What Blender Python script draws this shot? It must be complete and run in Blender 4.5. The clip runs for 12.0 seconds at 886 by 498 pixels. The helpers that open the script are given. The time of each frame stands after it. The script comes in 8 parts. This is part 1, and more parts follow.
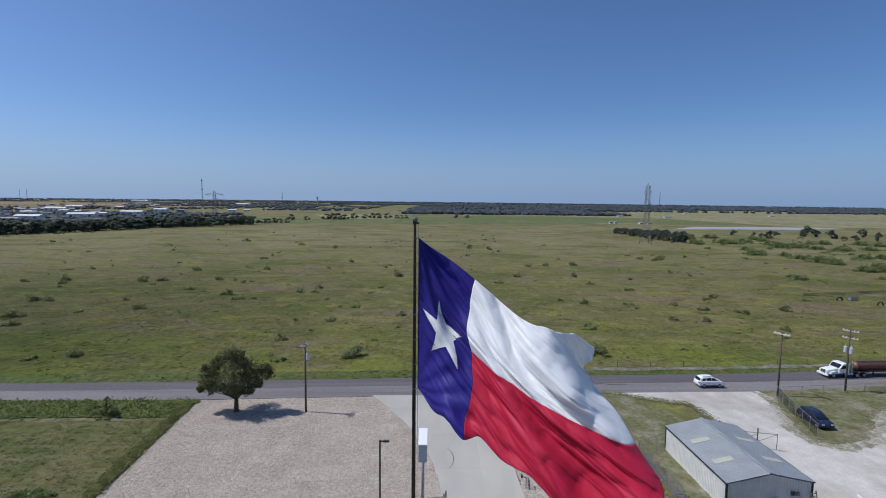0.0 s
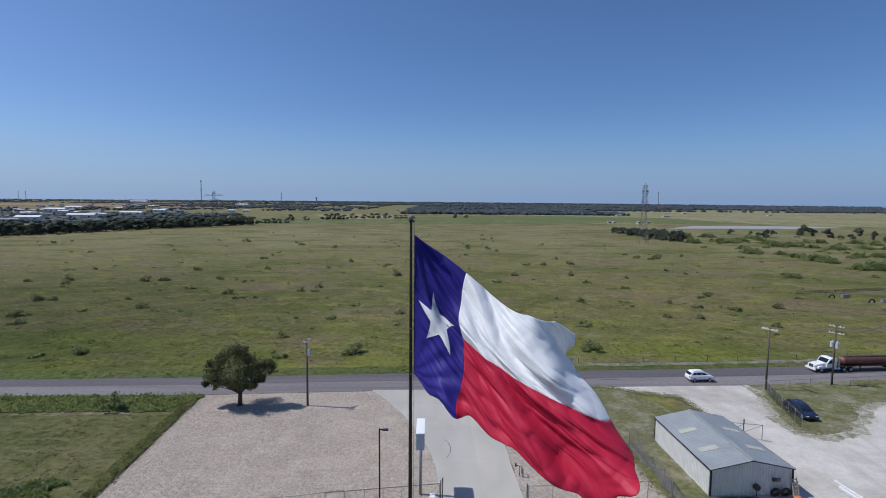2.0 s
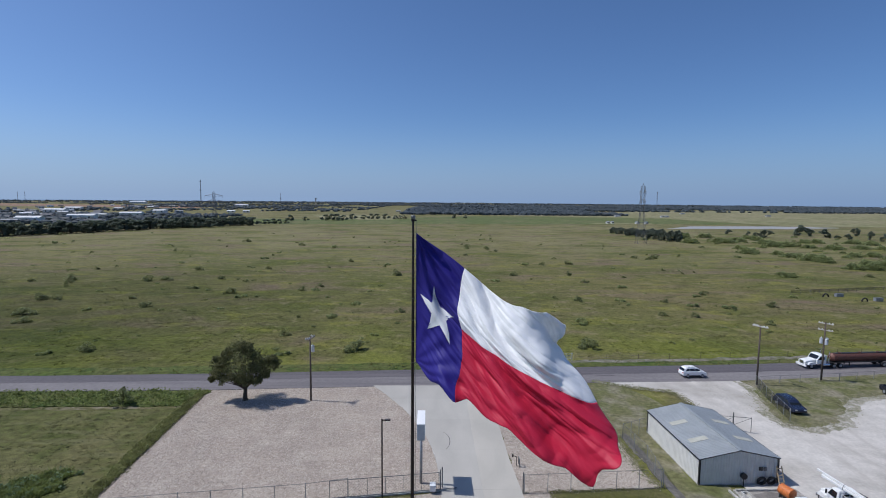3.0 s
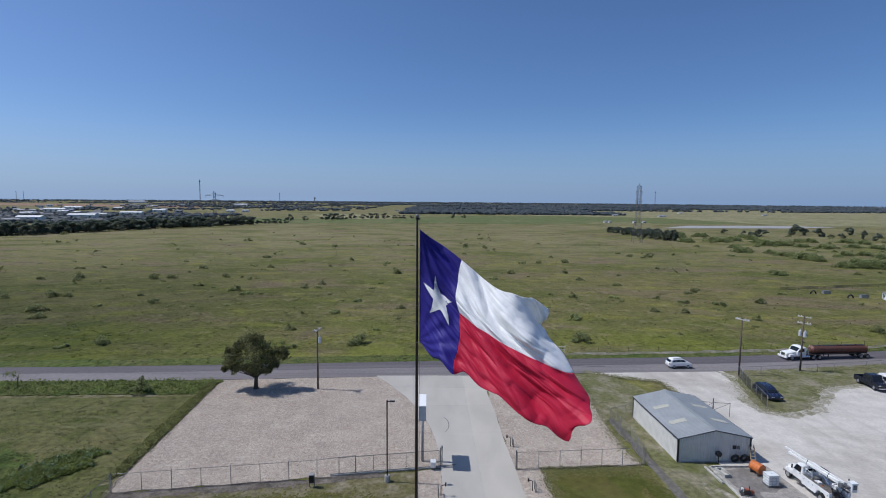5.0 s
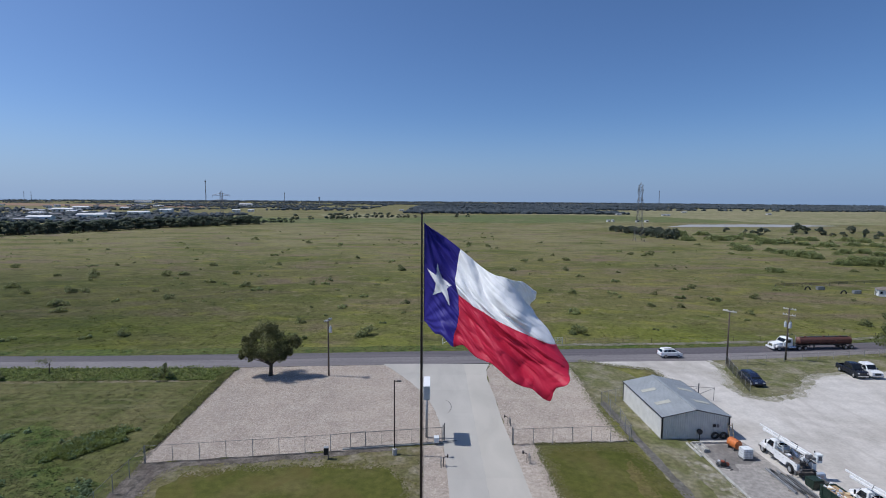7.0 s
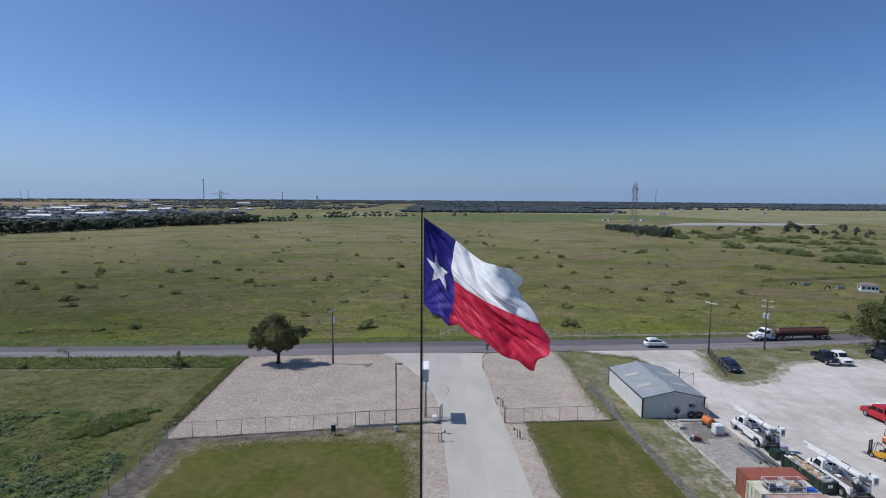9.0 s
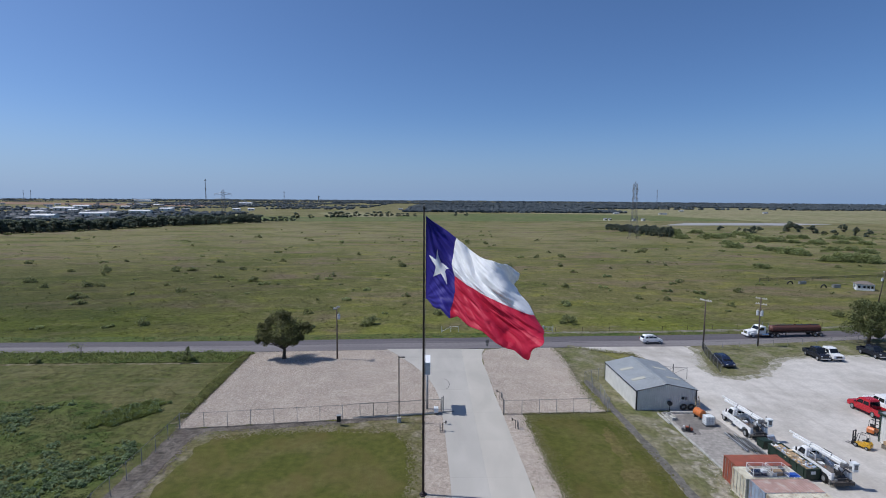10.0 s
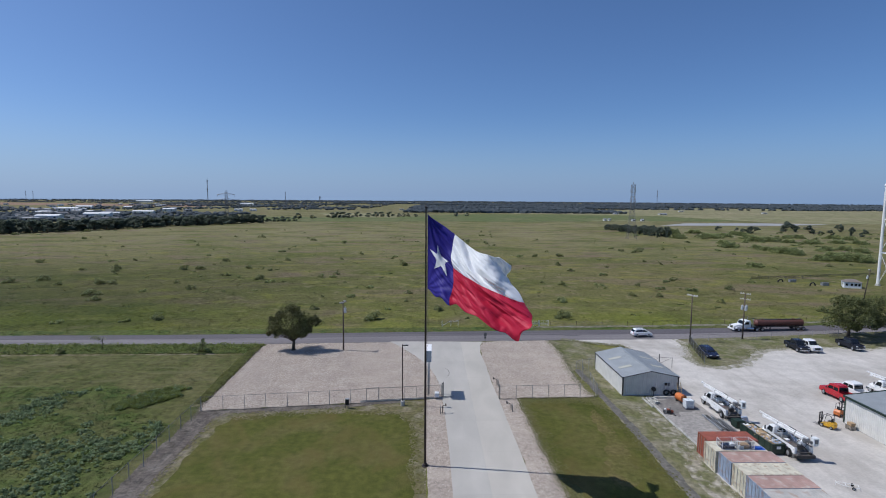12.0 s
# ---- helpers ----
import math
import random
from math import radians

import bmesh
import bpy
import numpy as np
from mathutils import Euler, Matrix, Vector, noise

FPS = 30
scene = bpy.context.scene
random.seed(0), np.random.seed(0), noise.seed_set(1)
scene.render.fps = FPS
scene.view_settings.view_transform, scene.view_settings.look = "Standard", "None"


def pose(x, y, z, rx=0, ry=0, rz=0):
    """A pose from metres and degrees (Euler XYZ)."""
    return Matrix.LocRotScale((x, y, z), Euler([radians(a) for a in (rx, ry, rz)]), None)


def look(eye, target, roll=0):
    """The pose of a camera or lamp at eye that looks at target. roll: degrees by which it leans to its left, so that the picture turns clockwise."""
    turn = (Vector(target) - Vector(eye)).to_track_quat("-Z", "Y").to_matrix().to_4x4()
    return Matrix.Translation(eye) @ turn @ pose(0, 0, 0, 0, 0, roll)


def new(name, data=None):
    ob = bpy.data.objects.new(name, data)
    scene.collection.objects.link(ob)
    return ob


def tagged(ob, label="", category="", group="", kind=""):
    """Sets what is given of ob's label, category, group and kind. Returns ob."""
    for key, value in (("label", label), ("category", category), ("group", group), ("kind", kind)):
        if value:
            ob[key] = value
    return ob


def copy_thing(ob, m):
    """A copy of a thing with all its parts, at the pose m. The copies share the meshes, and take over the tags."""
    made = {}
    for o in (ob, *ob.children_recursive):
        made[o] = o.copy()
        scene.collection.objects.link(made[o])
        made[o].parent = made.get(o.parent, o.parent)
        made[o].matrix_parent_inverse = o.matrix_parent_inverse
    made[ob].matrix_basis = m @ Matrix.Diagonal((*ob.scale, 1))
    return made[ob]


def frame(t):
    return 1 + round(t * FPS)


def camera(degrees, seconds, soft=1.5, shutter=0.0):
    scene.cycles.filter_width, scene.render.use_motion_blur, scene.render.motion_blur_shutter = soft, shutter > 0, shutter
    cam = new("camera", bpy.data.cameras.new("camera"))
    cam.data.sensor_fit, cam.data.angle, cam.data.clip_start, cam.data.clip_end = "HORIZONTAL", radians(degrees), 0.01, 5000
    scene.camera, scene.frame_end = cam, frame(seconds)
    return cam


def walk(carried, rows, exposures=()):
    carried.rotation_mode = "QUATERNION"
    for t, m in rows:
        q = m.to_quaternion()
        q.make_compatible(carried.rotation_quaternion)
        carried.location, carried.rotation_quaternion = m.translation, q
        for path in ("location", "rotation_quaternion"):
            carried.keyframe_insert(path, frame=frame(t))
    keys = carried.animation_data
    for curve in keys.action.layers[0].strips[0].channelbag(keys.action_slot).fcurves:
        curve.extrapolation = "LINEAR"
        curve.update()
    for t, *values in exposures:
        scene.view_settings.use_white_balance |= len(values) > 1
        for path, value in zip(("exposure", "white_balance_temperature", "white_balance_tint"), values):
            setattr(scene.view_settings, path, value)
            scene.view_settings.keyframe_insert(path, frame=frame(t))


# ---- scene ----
cam = camera(82.0, 12.0, 1.0)
PATH = [
    (0, (0.927, -27.428, 31.504), (0.97, -25.438, 31.309), 0.66),
    (0.5, (1.079, -27.837, 31.467), (1.127, -25.847, 31.273), 0.63),
    (1, (1.142, -28.309, 31.462), (1.193, -26.319, 31.269), 0.59),
    (1.5, (1.163, -28.972, 31.491), (1.212, -26.982, 31.295), 0.55),
    (2, (1.191, -29.823, 31.51), (1.237, -27.833, 31.315), 0.52),
    (2.5, (1.183, -30.92, 31.52), (1.225, -28.93, 31.326), 0.47),
    (3, (1.102, -32.109, 31.514), (1.151, -30.119, 31.321), 0.5),
    (5, (0.879, -37.082, 31.641), (0.933, -35.092, 31.446), 0.5),
    (5.5, (0.856, -38.436, 31.573), (0.906, -36.446, 31.379), 0.5),
    (6, (0.934, -39.82, 31.522), (0.98, -37.83, 31.328), 0.5),
    (6.5, (0.941, -41.204, 31.467), (0.983, -39.214, 31.273), 0.4),
    (7, (0.964, -42.625, 31.437), (1.002, -40.635, 31.24), 0.4),
    (9, (0.88, -48.218, 31.276), (0.927, -46.228, 31.075), 0.4),
    (9.5, (0.82, -49.623, 31.237), (0.866, -47.634, 31.037), 0.4),
    (10, (0.839, -51.002, 31.261), (0.881, -49.012, 31.06), 0.4),
    (10.5, (0.812, -52.501, 31.304), (0.849, -50.511, 31.101), 0.5),
    (11, (0.857, -53.959, 31.288), (0.893, -51.969, 31.087), 0.5),
    (11.5, (0.857, -55.417, 31.258), (0.894, -53.428, 31.057), 0.4),
    (12, (0.804, -56.959, 31.269), (0.843, -54.969, 31.07), 0.4),
]
walk(cam, [(t, look(e, g, r)) for t, e, g, r in PATH], [(0, 0.0, 6000, 10)])

# ---- light: clear noon sky, one sun high from the side ----
SUN_EL, SUN_AZ = 55.0, 277.5
world = bpy.data.worlds.new("sky")
scene.world = world
world.use_nodes = True
wn = world.node_tree
sky = wn.nodes.new("ShaderNodeTexSky")
sky.sky_type, sky.sun_disc = "NISHITA", False
sky.sun_elevation, sky.sun_rotation = radians(SUN_EL), radians(SUN_AZ)
sky.air_density, sky.dust_density, sky.ozone_density, sky.altitude = 0.78, 1.0, 9.0, 0
wn.links.new(sky.outputs[0], wn.nodes["Background"].inputs[0])
wn.nodes["Background"].inputs[1].default_value = 0.102
sun = new("sun", bpy.data.lights.new("sun", "SUN"))
sun.data.energy, sun.data.angle, sun.data.color = 3.6, radians(0.5), (1.0, 0.945, 0.87)
sun_way = Vector((math.sin(radians(SUN_AZ)) * math.cos(radians(SUN_EL)), math.cos(radians(SUN_AZ)) * math.cos(radians(SUN_EL)), math.sin(radians(SUN_EL))))
sun.matrix_world = look(sun_way * 100, (0, 0, 0))

# ---- materials ----
def start_mat(name, rough, metal=0.0, spec=0.5):
    m = bpy.data.materials.new(name)
    m.use_nodes = True
    nt = m.node_tree
    b = nt.nodes["Principled BSDF"]
    b.inputs["Roughness"].default_value, b.inputs["Metallic"].default_value = rough, metal
    b.inputs["Specular IOR Level"].default_value = spec
    return m, nt, b


def noise_fac(nt, coord, scale, detail=4.0, lo=0.35, hi=0.65, distortion=0.0, stretch=None):
    if stretch:
        mp = nt.nodes.new("ShaderNodeMapping")
        mp.inputs["Scale"].default_value = stretch
        nt.links.new(coord, mp.inputs[0])
        coord = mp.outputs[0]
    n = nt.nodes.new("ShaderNodeTexNoise")
    n.inputs["Scale"].default_value, n.inputs["Detail"].default_value, n.inputs["Distortion"].default_value = scale, detail, distortion
    nt.links.new(coord, n.inputs["Vector"])
    r = nt.nodes.new("ShaderNodeMapRange")
    r.inputs[1].default_value, r.inputs[2].default_value = lo, hi
    nt.links.new(n.outputs["Fac"], r.inputs[0])
    return r.outputs[0]


def mix_col(nt, fac, a, b, kind="MIX"):
    n = nt.nodes.new("ShaderNodeMix")
    n.data_type, n.blend_type = "RGBA", kind
    for sock, v in ((n.inputs[0], fac), (n.inputs[6], a), (n.inputs[7], b)):
        if hasattr(v, "is_linked"):
            nt.links.new(v, sock)
        elif isinstance(v, (int, float)):
            sock.default_value = v
        else:
            sock.default_value = (*v[:3], 1)
    return n.outputs[2]


def scaled(nt, fac, lo, hi):
    r = nt.nodes.new("ShaderNodeMapRange")
    r.inputs[3].default_value, r.inputs[4].default_value = lo, hi
    nt.links.new(fac, r.inputs[0])
    return r.outputs[0]


def grey(nt, fac, lo, hi):
    v = scaled(nt, fac, lo, hi)
    c = nt.nodes.new("ShaderNodeCombineColor")
    for i in range(3):
        nt.links.new(v, c.inputs[i])
    return c.outputs[0]


def bumped(nt, b, height, strength, distance):
    n = nt.nodes.new("ShaderNodeBump")
    n.inputs["Strength"].default_value, n.inputs["Distance"].default_value = strength, distance
    nt.links.new(height, n.inputs["Height"])
    nt.links.new(n.outputs[0], b.inputs["Normal"])


def place_of(nt):
    return nt.nodes.new("ShaderNodeNewGeometry").outputs["Position"]


def paint(name, col, rough=0.5, metal=0.0, var=0.18, scale=3.0, grime=None, bump=0.0, spec=0.5):
    """A painted, plastic or metal surface with two scales of wear."""
    m, nt, b = start_mat(name, rough, metal, spec)
    co = nt.nodes.new("ShaderNodeTexCoord").outputs["Object"]
    big, fine = noise_fac(nt, co, scale, 5), noise_fac(nt, co, scale * 9, 3)
    c = mix_col(nt, 1.0, col, grey(nt, big, 1 - var, 1 + var * 0.5), "MULTIPLY")
    c = mix_col(nt, 1.0, c, grey(nt, fine, 1 - var * 0.5, 1 + var * 0.3), "MULTIPLY")
    if grime:
        c = mix_col(nt, scaled(nt, noise_fac(nt, co, scale * 1.7, 6, 0.52, 0.72), 0, 0.8), c, grime)
    nt.links.new(c, b.inputs["Base Color"])
    nt.links.new(scaled(nt, fine, max(rough - 0.1, 0.02), min(rough + 0.12, 1)), b.inputs["Roughness"])
    if bump:
        bumped(nt, b, fine, 0.4, bump)
    return m


def earth(name, cols, scales, fine, rough=0.95, bump=0.04, stretch=None, speck=None, soft=1.0, streak=None):
    """Ground of three tones: cols[0] with patches of cols[1] and cols[2], and grain at `fine` per metre."""
    m, nt, b = start_mat(name, rough, 0, 0.15)
    p = place_of(nt)
    c = mix_col(nt, noise_fac(nt, p, scales[0], 6, 0.36, 0.64, 0.15, stretch), cols[0], cols[1])
    c = mix_col(nt, noise_fac(nt, p, scales[1], 8, 0.46, 0.7, 0.1, stretch), c, cols[2])
    f1, f2 = noise_fac(nt, p, fine, 5, 0.3, 0.7), noise_fac(nt, p, fine * 6, 2, 0.3, 0.7)
    c = mix_col(nt, 1.0, c, grey(nt, f1, 1 - 0.34 * soft, 1 + 0.26 * soft), "MULTIPLY")
    c = mix_col(nt, 1.0, c, grey(nt, f2, 1 - 0.22 * soft, 1 + 0.18 * soft), "MULTIPLY")
    if speck:
        c = mix_col(nt, noise_fac(nt, p, speck[1], 3, speck[2], speck[2] + 0.1), c, speck[0])
    if streak:
        c = mix_col(nt, scaled(nt, noise_fac(nt, p, streak[1], 5, 0.5, 0.68, 0.8, streak[2]), 0, 0.6), c, streak[0])
    nt.links.new(c, b.inputs["Base Color"])
    bumped(nt, b, f2, 0.5, bump)
    return m


def leaf_mat(name, a, b2, trans=0.25):
    m, nt, b = start_mat(name, 0.6, 0, 0.25)
    info = nt.nodes.new("ShaderNodeNewGeometry").outputs["Random Per Island"]
    c = mix_col(nt, info, a, b2)
    big = noise_fac(nt, place_of(nt), 0.9, 3)
    c = mix_col(nt, 1.0, c, grey(nt, big, 0.7, 1.2), "MULTIPLY")
    nt.links.new(c, b.inputs["Base Color"])
    t = nt.nodes.new("ShaderNodeBsdfTranslucent")
    nt.links.new(c, t.inputs[0])
    mx = nt.nodes.new("ShaderNodeMixShader")
    mx.inputs[0].default_value = trans
    nt.links.new(b.outputs[0], mx.inputs[1])
    nt.links.new(t.outputs[0], mx.inputs[2])
    nt.links.new(mx.outputs[0], nt.nodes["Material Output"].inputs[0])
    return m


def cloth(name, col, trans=0.2):
    m, nt, b = start_mat(name, 0.55, 0, 0.3)
    co = nt.nodes.new("ShaderNodeTexCoord").outputs["Object"]
    w = noise_fac(nt, co, 1.2, 5, 0.3, 0.7, 0.5)
    c = mix_col(nt, 1.0, col, grey(nt, w, 0.95, 1.04), "MULTIPLY")
    nt.links.new(c, b.inputs["Base Color"])
    bumped(nt, b, noise_fac(nt, co, 1.6, 5, 0.3, 0.7, 0.6, (2.5, 2.5, 1)), 0.25, 0.02)
    t = nt.nodes.new("ShaderNodeBsdfTranslucent")
    nt.links.new(c, t.inputs[0])
    mx = nt.nodes.new("ShaderNodeMixShader")
    mx.inputs[0].default_value = trans
    nt.links.new(b.outputs[0], mx.inputs[1])
    nt.links.new(t.outputs[0], mx.inputs[2])
    nt.links.new(mx.outputs[0], nt.nodes["Material Output"].inputs[0])
    return m


def stone_mat():
    m, nt, b = start_mat("crushed_stone", 0.95, 0, 0.15)
    c = mix_col(nt, nt.nodes.new("ShaderNodeNewGeometry").outputs["Random Per Island"], (0.28, 0.23, 0.195), (0.6, 0.53, 0.455))
    c = mix_col(nt, 1.0, c, grey(nt, noise_fac(nt, place_of(nt), 0.25, 5, 0.35, 0.65, 0.3), 0.88, 1.1), "MULTIPLY")
    nt.links.new(c, b.inputs["Base Color"])
    return m


def glass_mat(name, col):
    m, nt, b = start_mat(name, 0.06, 0, 0.6)
    b.inputs["Base Color"].default_value = (*col, 1)
    return m


def prairie():
    """Tussocky pasture: broad tone, dry and purplish patches, dark tussocks, fine grain."""
    m, nt, b = start_mat("prairie", 0.95, 0, 0.12)
    p = place_of(nt)
    sx = nt.nodes.new("ShaderNodeSeparateXYZ")
    nt.links.new(p, sx.inputs[0])

    def along(axis, lo, hi):
        r = nt.nodes.new("ShaderNodeMapRange")
        r.interpolation_type = "SMOOTHSTEP"
        r.inputs[1].default_value, r.inputs[2].default_value = lo, hi
        nt.links.new(sx.outputs[axis], r.inputs[0])
        return r.outputs[0]

    def times(x, y):
        r = nt.nodes.new("ShaderNodeMath")
        r.operation = "MULTIPLY"
        nt.links.new(x, r.inputs[0])
        nt.links.new(y, r.inputs[1])
        return r.outputs[0]

    c = mix_col(nt, noise_fac(nt, p, 0.011, 5, 0.36, 0.64, 0.3), (0.14, 0.138, 0.058), (0.096, 0.112, 0.036))
    # the far half is drier and paler
    c = mix_col(nt, scaled(nt, times(along(1, 110, 380), noise_fac(nt, p, 0.014, 6, 0.28, 0.55, 0.4, (1, 0.6, 1))), 0, 0.75), c, (0.215, 0.21, 0.118))
    # mauve seed heads, rank green hollows, yellow weeds
    c = mix_col(nt, scaled(nt, noise_fac(nt, p, 0.034, 8, 0.5, 0.66, 0.5, (0.8, 1.9, 1)), 0, 0.8), c, (0.16, 0.128, 0.1))
    c = mix_col(nt, scaled(nt, noise_fac(nt, p, 0.026, 8, 0.5, 0.64, 0.6, (0.8, 1.7, 1)), 0, 0.8), c, (0.078, 0.1, 0.024))
    c = mix_col(nt, scaled(nt, noise_fac(nt, p, 0.085, 7, 0.54, 0.68, 0.4, (0.8, 1.5, 1)), 0, 0.7), c, (0.185, 0.195, 0.05))
    c = mix_col(nt, scaled(nt, noise_fac(nt, p, 0.16, 7, 0.53, 0.68, 0.5, (0.8, 1.4, 1)), 0, 0.65), c, (0.06, 0.07, 0.024))
    c = mix_col(nt, scaled(nt, noise_fac(nt, p, 0.24, 6, 0.56, 0.68, 0.4), 0, 0.5), c, (0.22, 0.2, 0.13))
    # lusher towards the road
    c = mix_col(nt, scaled(nt, times(along(1, 112, 62), noise_fac(nt, p, 0.06, 6, 0.4, 0.62, 0.3)), 0, 0.75), c, (0.14, 0.168, 0.03))
    # vignette and view-angle shade on the near left, multiplied into the colour
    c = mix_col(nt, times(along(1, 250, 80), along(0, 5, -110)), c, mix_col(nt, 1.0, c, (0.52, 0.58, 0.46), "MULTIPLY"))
    f1, f2 = noise_fac(nt, p, 0.9, 6, 0.3, 0.7), noise_fac(nt, p, 3.2, 4, 0.32, 0.68)
    c = mix_col(nt, 1.0, c, grey(nt, f1, 0.74, 1.24), "MULTIPLY")
    c = mix_col(nt, 1.0, c, grey(nt, f2, 0.76, 1.24), "MULTIPLY")
    c = mix_col(nt, 1.0, c, (1.07, 0.98, 0.93), "MULTIPLY")
    nt.links.new(c, b.inputs["Base Color"])
    bumped(nt, b, f1, 0.45, 0.2)
    return m


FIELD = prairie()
MOWN = earth("mown_grass", ((0.1, 0.108, 0.034), (0.135, 0.126, 0.052), (0.068, 0.084, 0.021)), (0.06, 0.25), 1.0, bump=0.08, soft=1.15, streak=((0.15, 0.145, 0.07), 0.7, (0.15, 1.0, 1)))
LAWN = earth("lawn", ((0.094, 0.097, 0.022), (0.076, 0.085, 0.017), (0.12, 0.108, 0.038)), (0.09, 0.16), 1.1, bump=0.04, soft=0.7, streak=((0.12, 0.095, 0.032), 0.18, (1.0, 0.7, 1)))
DRY = earth("dry_grass", ((0.155, 0.135, 0.068), (0.115, 0.113, 0.045), (0.24, 0.21, 0.15)), (0.3, 0.5), 2.2, bump=0.05)
WEEDY = earth("weedy_grass", ((0.088, 0.118, 0.028), (0.118, 0.122, 0.045), (0.05, 0.082, 0.018)), (0.1, 0.35), 1.0, bump=0.15, soft=1.1)
DRY_GREY = earth("dead_grass", ((0.2, 0.18, 0.15), (0.13, 0.135, 0.07), (0.27, 0.25, 0.22)), (0.2, 0.3), 1.6, bump=0.05)
GRAVEL = earth("pale_gravel", ((0.405, 0.342, 0.284), (0.352, 0.298, 0.25), (0.448, 0.39, 0.33)), (0.1, 0.3), 2.1, bump=0.05, soft=0.85, speck=((0.52, 0.46, 0.4), 3.2, 0.62), streak=((0.47, 0.405, 0.34), 0.28, (0.45, 1.2, 1)))
STONE = stone_mat()
SOIL = earth("bare_soil", ((0.13, 0.11, 0.095), (0.2, 0.175, 0.15), (0.09, 0.08, 0.065)), (0.3, 0.8), 2.5, bump=0.06)
CALICHE = earth("caliche", ((0.52, 0.487, 0.446), (0.55, 0.52, 0.478), (0.4, 0.372, 0.333)), (0.05, 0.11), 0.45, bump=0.02, soft=0.36, streak=((0.38, 0.348, 0.31), 0.32, (1.0, 0.16, 1)))
ROUGH = earth("rough_grass", ((0.125, 0.135, 0.05), (0.165, 0.155, 0.08), (0.26, 0.235, 0.17)), (0.12, 0.3), 1.5, bump=0.05)
PATCHY = earth("patchy_grass", ((0.2, 0.185, 0.115), (0.13, 0.135, 0.06), (0.42, 0.38, 0.32)), (0.4, 0.7), 1.8, bump=0.05)
DUSTY = earth("dusty_grass_edge", ((0.4, 0.37, 0.31), (0.22, 0.215, 0.14), (0.52, 0.49, 0.44)), (0.5, 0.9), 2.4, bump=0.03)
LAWN_PALE = earth("pale_lawn", ((0.105, 0.103, 0.034), (0.128, 0.118, 0.05), (0.084, 0.09, 0.027)), (0.12, 0.4), 2.6, bump=0.04, soft=0.8)
ASPHALT = earth("asphalt", ((0.2, 0.184, 0.186), (0.222, 0.206, 0.205), (0.165, 0.152, 0.156)), (0.05, 0.2), 1.4, rough=0.85, bump=0.004, soft=0.35, stretch=(0.2, 2.0, 1), streak=((0.14, 0.128, 0.134), 0.5, (0.04, 1.6, 1)))
ASPHALT_DARK = earth("dark_asphalt", ((0.1, 0.09, 0.1), (0.118, 0.108, 0.116), (0.135, 0.122, 0.128)), (0.05, 0.2), 1.4, rough=0.8, bump=0.004, soft=0.35, stretch=(0.15, 2.5, 1), streak=((0.16, 0.146, 0.15), 0.4, (0.05, 1.4, 1)))
CONCRETE = earth("concrete", ((0.43, 0.42, 0.385), (0.4, 0.39, 0.36), (0.47, 0.46, 0.43)), (0.1, 0.4), 1.5, rough=0.8, bump=0.006)
PAD = earth("stained_concrete", ((0.335, 0.312, 0.285), (0.29, 0.27, 0.247), (0.37, 0.345, 0.315)), (0.15, 0.5), 2.0, rough=0.85, bump=0.006, soft=0.6)
PAD_STAIN = earth("oily_concrete", ((0.215, 0.2, 0.185), (0.17, 0.158, 0.147), (0.26, 0.24, 0.222)), (0.25, 0.6), 2.0, rough=0.75, bump=0.006, soft=0.6)
TRACK = earth("grey_track", ((0.165, 0.153, 0.138), (0.125, 0.118, 0.1), (0.2, 0.187, 0.168)), (0.3, 0.8), 2.5, bump=0.04, soft=0.7, streak=((0.1, 0.092, 0.084), 0.5, (3.2, 0.1, 1)))
FAR_GRASS = earth("far_pasture", ((0.105, 0.135, 0.045), (0.13, 0.145, 0.055), (0.15, 0.15, 0.07)), (0.006, 0.02), 0.1, bump=0.0)
STUBBLE = earth("dry_pasture", ((0.24, 0.215, 0.12), (0.19, 0.19, 0.09), (0.28, 0.25, 0.15)), (0.006, 0.02), 0.08, bump=0.0)
RED_FIELD = earth("ploughed_red_field", ((0.27, 0.17, 0.11), (0.24, 0.16, 0.11), (0.3, 0.2, 0.14)), (0.006, 0.02), 0.08, bump=0.0)
# distance haze is mixed into this woodland colour as blue-grey
HAZED_WOOD = leaf_mat("hazed_wood", (0.092, 0.116, 0.132), (0.138, 0.162, 0.176), 0.45)
OAK = leaf_mat("oak_leaf", (0.115, 0.122, 0.05), (0.18, 0.18, 0.08), 0.4)
YARD_LEAF = leaf_mat("yard_tree_leaf", (0.13, 0.15, 0.06), (0.2, 0.215, 0.09), 0.5)
# far tree leaves, paled and blued in colour to imitate distance haze
HAZED_LEAF = leaf_mat("hazed_far_leaf", (0.165, 0.195, 0.145), (0.235, 0.265, 0.195), 0.5)
MESQUITE = leaf_mat("mesquite_leaf", (0.26, 0.3, 0.125), (0.35, 0.38, 0.17), 0.5)
BUSH = leaf_mat("bush_leaf", (0.19, 0.215, 0.09), (0.26, 0.28, 0.125), 0.5)
WEED = leaf_mat("weed_leaf", (0.13, 0.19, 0.09), (0.22, 0.28, 0.14), 0.45)
BLADE = leaf_mat("grass_blade", (0.19, 0.21, 0.065), (0.28, 0.28, 0.11), 0.5)
MOUND_BLADE = leaf_mat("rank_grass_blade", (0.15, 0.195, 0.05), (0.23, 0.26, 0.085), 0.5)
BARK = paint("bark", (0.09, 0.07, 0.05), 0.9, bump=0.03, scale=4)
POLE_WOOD = paint("weathered_pole_wood", (0.105, 0.08, 0.066), 0.9, scale=2, bump=0.01)
